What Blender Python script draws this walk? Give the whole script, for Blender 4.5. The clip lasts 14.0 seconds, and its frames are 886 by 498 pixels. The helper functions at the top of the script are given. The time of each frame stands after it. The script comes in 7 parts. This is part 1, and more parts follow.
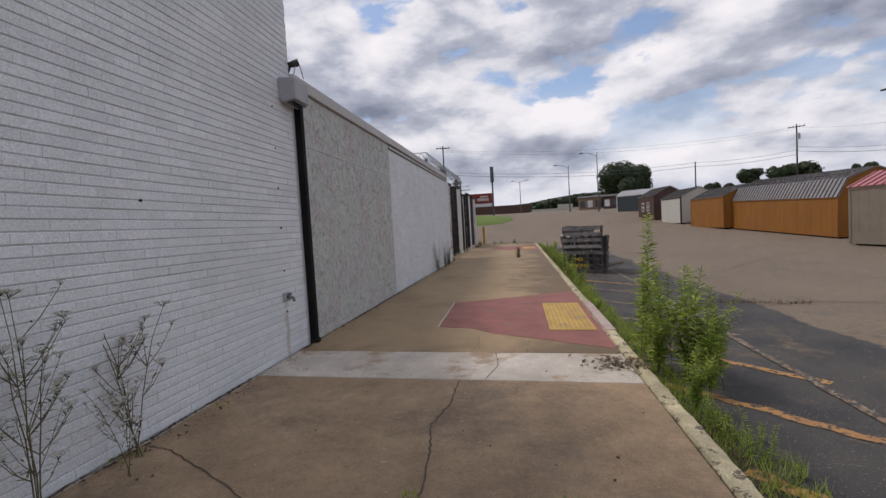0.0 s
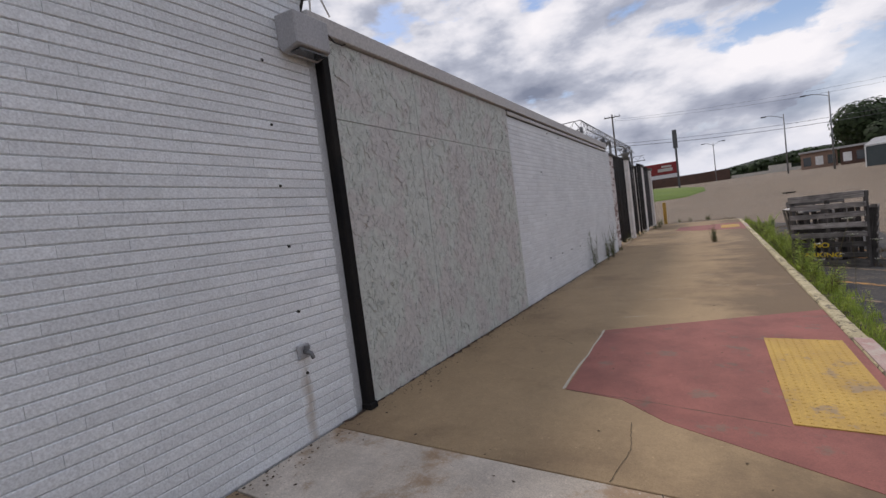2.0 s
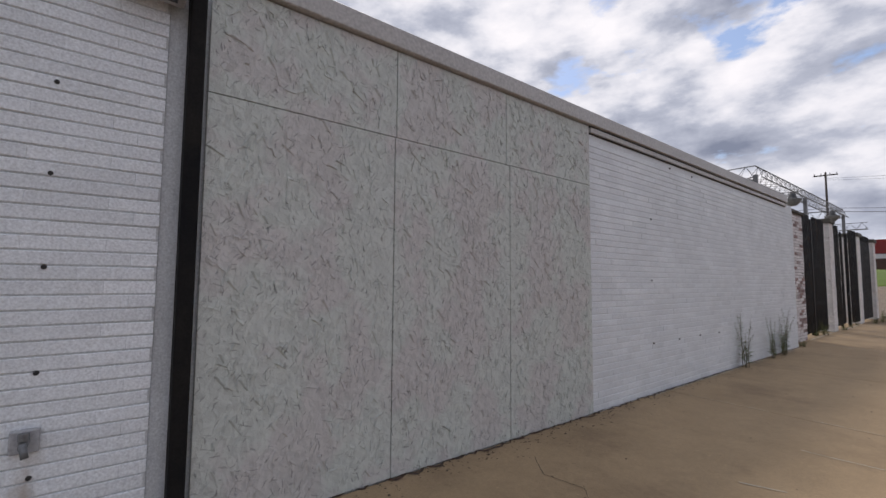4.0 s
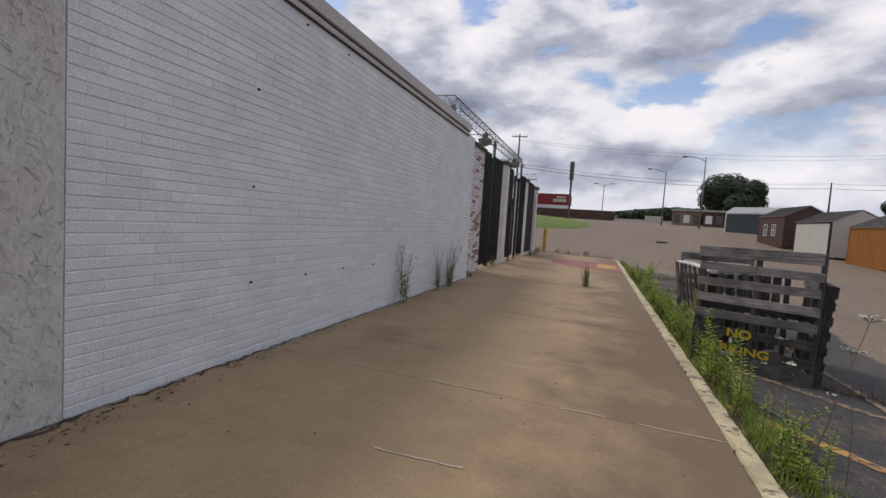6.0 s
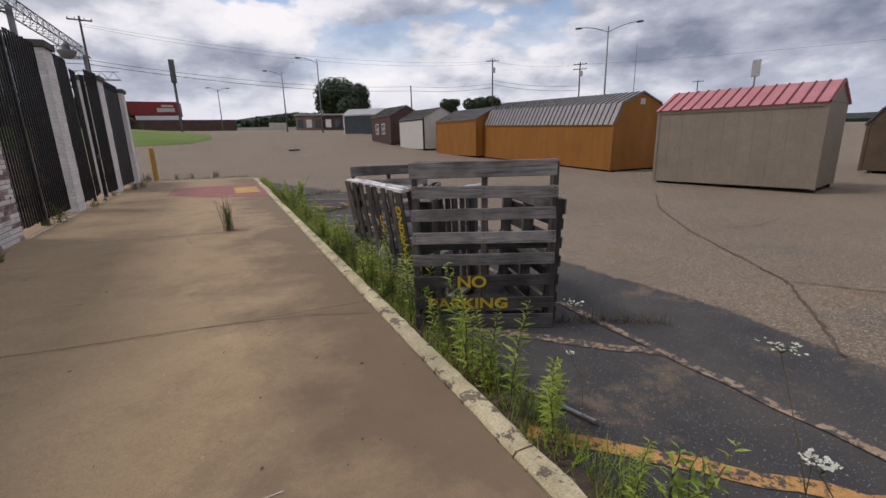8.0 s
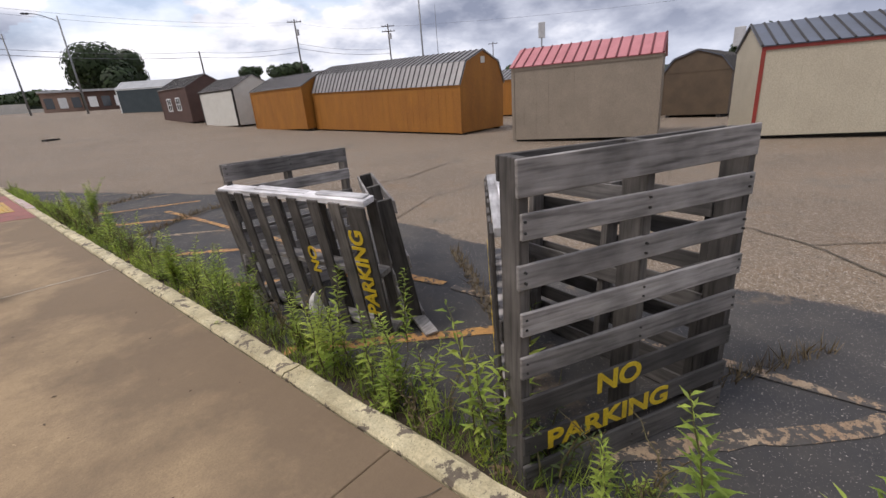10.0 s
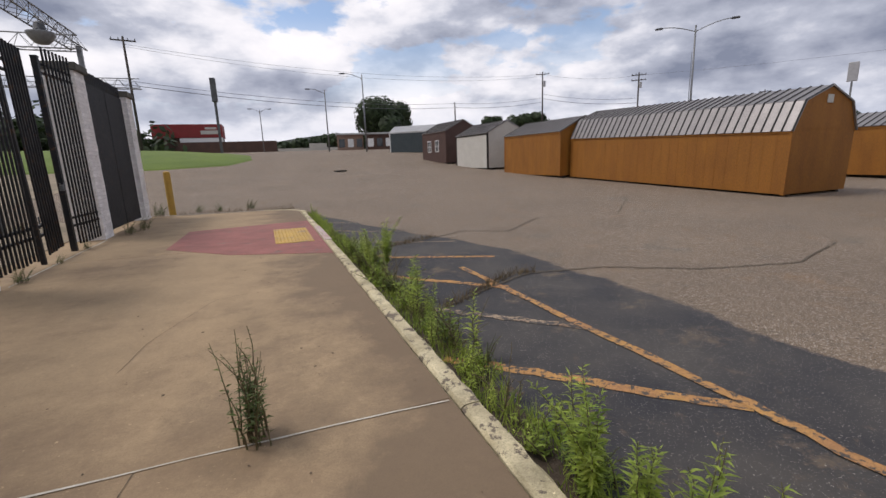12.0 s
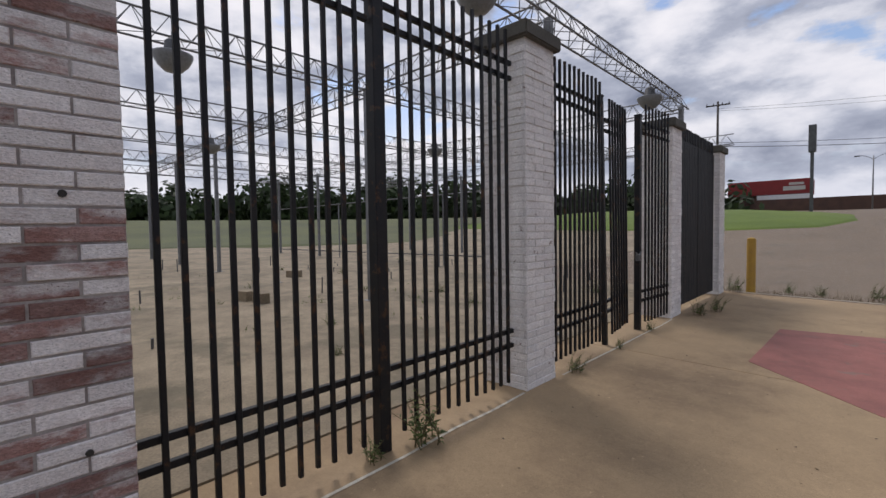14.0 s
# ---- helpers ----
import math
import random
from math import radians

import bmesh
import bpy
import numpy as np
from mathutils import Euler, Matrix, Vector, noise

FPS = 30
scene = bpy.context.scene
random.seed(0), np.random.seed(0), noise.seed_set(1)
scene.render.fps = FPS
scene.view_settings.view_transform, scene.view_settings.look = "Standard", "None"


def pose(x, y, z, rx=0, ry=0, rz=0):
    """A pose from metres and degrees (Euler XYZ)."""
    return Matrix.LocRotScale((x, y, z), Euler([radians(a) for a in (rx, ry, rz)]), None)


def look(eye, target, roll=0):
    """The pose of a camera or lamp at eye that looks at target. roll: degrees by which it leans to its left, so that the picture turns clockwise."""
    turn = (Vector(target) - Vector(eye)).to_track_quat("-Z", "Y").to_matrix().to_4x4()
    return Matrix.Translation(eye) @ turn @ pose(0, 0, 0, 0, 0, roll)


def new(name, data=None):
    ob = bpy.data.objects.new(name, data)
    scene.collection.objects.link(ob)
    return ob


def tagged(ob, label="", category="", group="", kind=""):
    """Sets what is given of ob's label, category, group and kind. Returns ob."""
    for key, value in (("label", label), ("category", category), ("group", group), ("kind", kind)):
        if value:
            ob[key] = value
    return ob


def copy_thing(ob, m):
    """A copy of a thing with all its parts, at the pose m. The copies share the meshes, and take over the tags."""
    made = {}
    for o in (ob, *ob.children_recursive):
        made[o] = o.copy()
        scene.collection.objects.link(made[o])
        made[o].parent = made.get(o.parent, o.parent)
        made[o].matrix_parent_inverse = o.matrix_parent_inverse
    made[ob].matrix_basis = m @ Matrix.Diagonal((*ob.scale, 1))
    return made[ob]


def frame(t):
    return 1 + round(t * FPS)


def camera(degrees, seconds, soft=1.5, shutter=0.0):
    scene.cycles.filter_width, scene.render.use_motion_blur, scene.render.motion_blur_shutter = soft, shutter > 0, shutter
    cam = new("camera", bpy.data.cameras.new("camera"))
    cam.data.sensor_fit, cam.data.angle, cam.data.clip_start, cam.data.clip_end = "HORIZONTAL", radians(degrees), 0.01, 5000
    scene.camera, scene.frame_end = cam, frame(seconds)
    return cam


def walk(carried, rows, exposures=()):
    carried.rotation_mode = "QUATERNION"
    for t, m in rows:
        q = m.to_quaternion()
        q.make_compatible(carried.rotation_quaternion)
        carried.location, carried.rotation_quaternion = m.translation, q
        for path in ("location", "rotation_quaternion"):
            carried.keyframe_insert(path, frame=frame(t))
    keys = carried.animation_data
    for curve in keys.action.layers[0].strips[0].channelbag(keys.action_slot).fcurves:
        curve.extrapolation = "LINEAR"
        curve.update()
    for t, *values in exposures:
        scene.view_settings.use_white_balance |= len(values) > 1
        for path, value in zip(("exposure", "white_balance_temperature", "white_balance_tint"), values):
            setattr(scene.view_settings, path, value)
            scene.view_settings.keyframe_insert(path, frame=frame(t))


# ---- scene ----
cam = camera(90.4, 14.0)
PATH = [
    (0, (2.555, -4.996, 1.319), (2.212, -3.028, 1.219), -3.3),
    (0.5, (2.588, -4.446, 1.304), (2.147, -2.5, 1.176), -1.4),
    (1, (2.58, -3.848, 1.318), (2.168, -1.896, 1.171), -2.4),
    (1.5, (2.553, -3.211, 1.35), (1.714, -1.399, 1.235), -3.5),
    (2, (2.584, -2.642, 1.409), (1.525, -0.948, 1.309), -7.3),
    (2.5, (2.641, -2.095, 1.434), (1.462, -0.481, 1.365), -5.4),
    (2.7, (2.631, -1.88, 1.402), (1.403, -0.301, 1.381), -4.4),
    (4.8, (2.7, 0.64, 1.318), (1.071, 1.787, 1.495), 1.7),
    (5, (2.688, 0.915, 1.284), (1.196, 2.243, 1.383), 1.7),
    (5.5, (2.659, 1.565, 1.223), (1.693, 3.313, 1.125), 2.0),
    (6, (2.64, 2.239, 1.207), (1.988, 4.125, 1.08), 3.7),
    (6.5, (2.567, 2.878, 1.242), (2.328, 4.858, 1.096), 3.5),
    (6.8, (2.564, 3.267, 1.249), (2.578, 5.259, 1.068), 1.3),
    (7, (2.59, 3.574, 1.254), (2.685, 5.564, 1.077), 1.1),
    (7.5, (2.521, 4.235, 1.294), (2.961, 6.164, 0.999), 3.6),
    (8, (2.555, 4.876, 1.294), (3.4, 6.621, 0.803), -1.4),
    (8.2, (2.558, 5.124, 1.3), (3.472, 6.821, 0.767), -1.0),
    (10.3, (2.657, 7.631, 1.329), (4.088, 8.859, 0.662), -4.3),
    (10.5, (2.689, 7.941, 1.389), (4.129, 9.156, 0.718), -3.4),
    (11, (2.684, 8.689, 1.408), (4.128, 9.904, 0.745), -0.3),
    (11.5, (2.663, 9.643, 1.248), (3.906, 11.089, 0.645), -2.5),
    (12, (2.677, 10.344, 1.27), (3.396, 12.165, 0.863), -2.2),
    (12.1, (2.675, 10.448, 1.277), (3.254, 12.33, 0.924), -2.2),
    (12.5, (2.537, 11.025, 1.342), (2.492, 13.01, 1.106), -1.5),
    (13, (2.386, 11.685, 1.383), (1.603, 13.521, 1.252), -1.3),
    (13.5, (2.181, 12.239, 1.42), (1.167, 13.959, 1.306), -2.5),
    (13.8, (2.032, 12.528, 1.403), (0.852, 14.135, 1.251), -0.4),
    (14, (1.925, 12.798, 1.444), (0.553, 14.252, 1.359), -0.9),
]
EXPOSURES = [(t, stops, 6650 if t < 12.2 else 6480, 15) for t, stops in ((0, 0.45), (2.5, 0.53), (5, 0.58), (6, 0.46), (7.5, 0.32), (8.2, 0.6), (10.3, 0.92), (11.2, 0.86), (12, 0.62), (12.5, 0.46), (14, 0.43))]
walk(cam, [(t, look(eye, target, roll)) for t, eye, target, roll in PATH], EXPOSURES)

# ---- world and light ----
SUN_EL, SUN_AZ = radians(58), radians(-62)
world = bpy.data.worlds.new("world")
scene.world = world
world.use_nodes = True
wn, wl = world.node_tree.nodes, world.node_tree.links
wn.clear()


def wnode(kind, **sets):
    n = wn.new(kind)
    for k, v in sets.items():
        n.inputs[k].default_value = v
    return n


def wmath(op, a, b=None, c=None, clamp=False):
    n = wn.new("ShaderNodeMath")
    n.operation, n.use_clamp = op, clamp
    for i, v in enumerate((a, b, c)):
        if v is None:
            continue
        if isinstance(v, (int, float)):
            n.inputs[i].default_value = v
        else:
            wl.new(v, n.inputs[i])
    return n.outputs[0]


sky = wn.new("ShaderNodeTexSky")
sky.sky_type, sky.sun_disc = "NISHITA", False
sky.sun_elevation, sky.sun_rotation = SUN_EL, SUN_AZ
coord = wn.new("ShaderNodeTexCoord")
sep = wn.new("ShaderNodeSeparateXYZ")
wl.new(coord.outputs["Generated"], sep.inputs[0])
comb = wn.new("ShaderNodeCombineXYZ")
wl.new(sep.outputs[0], comb.inputs[0])
wl.new(sep.outputs[1], comb.inputs[1])
wl.new(wmath("MULTIPLY", sep.outputs[2], 2.2), comb.inputs[2])


def wnoise(vec, scale, detail, rough, shift):
    m = wn.new("ShaderNodeMapping")
    m.inputs["Location"].default_value = shift
    wl.new(vec, m.inputs[0])
    n = wnode("ShaderNodeTexNoise", Scale=scale, Detail=detail, Roughness=rough)
    wl.new(m.outputs[0], n.inputs["Vector"])
    return n.outputs[0]


def wramp(v, stops):
    r = wn.new("ShaderNodeValToRGB")
    while len(r.color_ramp.elements) < len(stops):
        r.color_ramp.elements.new(0.5)
    for e, (p, c) in zip(r.color_ramp.elements, stops):
        e.position, e.color = p, (*c, 1)
    wl.new(v, r.inputs[0])
    return r.outputs[0]


body = wnoise(comb.outputs[0], 4.4, 12, 0.55, (1.3, 4.1, 0.2))
soft = wnoise(comb.outputs[0], 4.4, 3, 0.5, (1.3, 4.1, 0.2))
above = wnoise(comb.outputs[0], 4.4, 3, 0.5, (1.3, 4.1, 0.31))
puffs = wnoise(comb.outputs[0], 9.0, 10, 0.58, (5.3, 2.1, 0.2))
puffs_above = wnoise(comb.outputs[0], 9.0, 10, 0.58, (5.3, 2.1, 0.26))
broad = wnoise(comb.outputs[0], 1.3, 3, 0.5, (3.1, 0.4, 1.0))
cover = wramp(wmath("ADD", body, wmath("MULTIPLY", wmath("SUBTRACT", broad, 0.5), 0.35)), [(0.355, (0, 0, 0)), (0.415, (1, 1, 1))])
shade = wmath("ADD", wmath("MULTIPLY_ADD", wmath("SUBTRACT", above, soft), 2.0, 0.50), wmath("MULTIPLY", wmath("SUBTRACT", body, 0.5), 1.5))
shade = wmath("ADD", shade, wmath("MULTIPLY", wmath("SUBTRACT", puffs_above, puffs), 1.0))
shade = wmath("ADD", shade, wmath("MULTIPLY", wmath("SUBTRACT", puffs, 0.5), 0.75))
shade = wmath("ADD", shade, wmath("MULTIPLY", wmath("SUBTRACT", broad, 0.5), 0.9))
shade = wmath("ADD", shade, wmath("MULTIPLY", sep.outputs[0], 0.17), None, True)
tone = wramp(shade, [(0.05, (6.5, 6.55, 6.75)), (0.26, (5.7, 5.85, 6.2)), (0.42, (4.6, 4.85, 5.35)), (0.58, (3.2, 3.5, 4.15)), (1.0, (1.5, 1.75, 2.35))])
mix = wn.new("ShaderNodeMix")
mix.data_type = "RGBA"
wl.new(wmath("MAXIMUM", cover, wramp(sep.outputs[2], [(0.10, (1, 1, 1)), (0.28, (0, 0, 0))])), mix.inputs[0])
wl.new(sky.outputs[0], mix.inputs[6])
wl.new(tone, mix.inputs[7])
haze = wramp(sep.outputs[2], [(0.0, (1, 1, 1)), (0.12, (0, 0, 0))])
mix2 = wn.new("ShaderNodeMix")
mix2.data_type = "RGBA"
wl.new(wmath("MULTIPLY", haze, 0.62), mix2.inputs[0])
wl.new(mix.outputs[2], mix2.inputs[6])
mix2.inputs[7].default_value = (4.2, 4.65, 5.5, 1)
bg = wn.new("ShaderNodeBackground")
bg.inputs[1].default_value = 0.1
wl.new(mix2.outputs[2], bg.inputs[0])
wo = wn.new("ShaderNodeOutputWorld")
wl.new(bg.outputs[0], wo.inputs[0])

sun = new("sun", bpy.data.lights.new("sun", "SUN"))
sun.data.energy, sun.data.angle, sun.data.color = 1.05, radians(14), (1.0, 0.965, 0.91)
sdir = Vector((math.sin(SUN_AZ) * math.cos(SUN_EL), math.cos(SUN_AZ) * math.cos(SUN_EL), math.sin(SUN_EL)))
sun.matrix_world = look(sdir * 30, (0, 0, 0))


# ---- materials ----
def material(name, color, rough=0.8, color2=None, scale=3.0, fine=60.0, bump=0.3, dist=0.004, metal=0.0, island=0.0, each=0.0, stretch=(1, 1, 1), stain=None, stain_scale=1.2, stain_at=(0.55, 0.7), detail=6, mottle=0.0, speck=0.0, crisp=0.0, pits=0.0):
    """Two-scale mottled surface: broad patches between two colours, fine grain, bump, optional stains."""
    m = bpy.data.materials.new(name)
    m.use_nodes = True
    n, l = m.node_tree.nodes, m.node_tree.links
    b = n["Principled BSDF"]
    b.inputs["Roughness"].default_value, b.inputs["Metallic"].default_value = rough, metal
    color2 = color2 or tuple(c * 0.8 for c in color)
    geo = n.new("ShaderNodeNewGeometry")
    mp = n.new("ShaderNodeMapping")
    mp.inputs["Scale"].default_value = stretch
    l.new(geo.outputs["Position"], mp.inputs[0])

    def noise_at(s, d, r=0.55):
        t = n.new("ShaderNodeTexNoise")
        t.inputs["Scale"].default_value, t.inputs["Detail"].default_value, t.inputs["Roughness"].default_value = s, d, r
        l.new(mp.outputs[0], t.inputs["Vector"])
        return t.outputs[0]

    def ramp(v, a, c):
        r = n.new("ShaderNodeMapRange")
        r.inputs[1].default_value, r.inputs[2].default_value = a, c
        l.new(v, r.inputs[0])
        return r.outputs[0]

    def mixed(f, a, c, kind="MIX"):
        x = n.new("ShaderNodeMix")
        x.data_type, x.blend_type = "RGBA", kind
        for i, v in ((0, f), (6, a), (7, c)):
            if isinstance(v, (int, float)):
                x.inputs[i].default_value = v
            elif isinstance(v, tuple):
                x.inputs[i].default_value = (*v, 1)
            else:
                l.new(v, x.inputs[i])
        return x.outputs[2]

    def value(v):
        c = n.new("ShaderNodeCombineColor")
        for i in range(3):
            l.new(v, c.inputs[i])
        return c.outputs[0]

    col = mixed(ramp(noise_at(scale, detail), 0.35, 0.65), color, color2)
    grain = noise_at(fine, 3)
    g = n.new("ShaderNodeMapRange")
    g.inputs[1].default_value, g.inputs[2].default_value, g.inputs[3].default_value, g.inputs[4].default_value = 0.3, 0.7, 0.82, 1.15
    l.new(grain, g.inputs[0])
    col = mixed(1.0, col, value(g.outputs[0]), "MULTIPLY")
    if stain:
        col = mixed(ramp(noise_at(stain_scale, 12, 0.7), *stain_at), col, stain)
    if mottle:
        w = n.new("ShaderNodeMapRange")
        w.inputs[1].default_value, w.inputs[2].default_value, w.inputs[3].default_value, w.inputs[4].default_value = 0.36, 0.64, 1 - mottle, 1 + mottle * 0.5
        l.new(noise_at(2.3, 10, 0.68), w.inputs[0])
        col = mixed(1.0, col, value(w.outputs[0]), "MULTIPLY")
    if crisp:
        w = n.new("ShaderNodeMapRange")
        w.inputs[1].default_value, w.inputs[2].default_value, w.inputs[3].default_value, w.inputs[4].default_value = 0.34, 0.66, 1 - crisp, 1 + crisp
        l.new(noise_at(26, 12, 0.85), w.inputs[0])
        col = mixed(1.0, col, value(w.outputs[0]), "MULTIPLY")
    if pits:
        col = mixed(ramp(noise_at(110, 3, 0.6), 0.63, 0.68), col, tuple(c * (1 - pits) for c in color))
        col = mixed(ramp(noise_at(13, 8, 0.8), 0.64, 0.67), col, tuple(c * (1 - pits * 0.7) for c in color))
    if speck:
        col = mixed(ramp(noise_at(34, 4, 0.7), 0.62, 0.68), col, tuple(c * (1 - speck) for c in color))
        col = mixed(ramp(noise_at(21, 4, 0.7), 0.66, 0.70), col, tuple(min(1, c * (1 + speck)) for c in color))
    for amount, src in ((island, geo.outputs["Random Per Island"]), (each, None)):
        if amount:
            if src is None:
                src = n.new("ShaderNodeObjectInfo").outputs["Random"]
            r = n.new("ShaderNodeMapRange")
            r.inputs[3].default_value, r.inputs[4].default_value = 1 - amount, 1 + amount
            l.new(src, r.inputs[0])
            col = mixed(1.0, col, value(r.outputs[0]), "MULTIPLY")
    l.new(col, b.inputs["Base Color"])
    if bump:
        bp = n.new("ShaderNodeBump")
        bp.inputs["Strength"].default_value, bp.inputs["Distance"].default_value = bump, dist
        l.new(grain, bp.inputs["Height"])
        l.new(bp.outputs[0], b.inputs["Normal"])
    return m


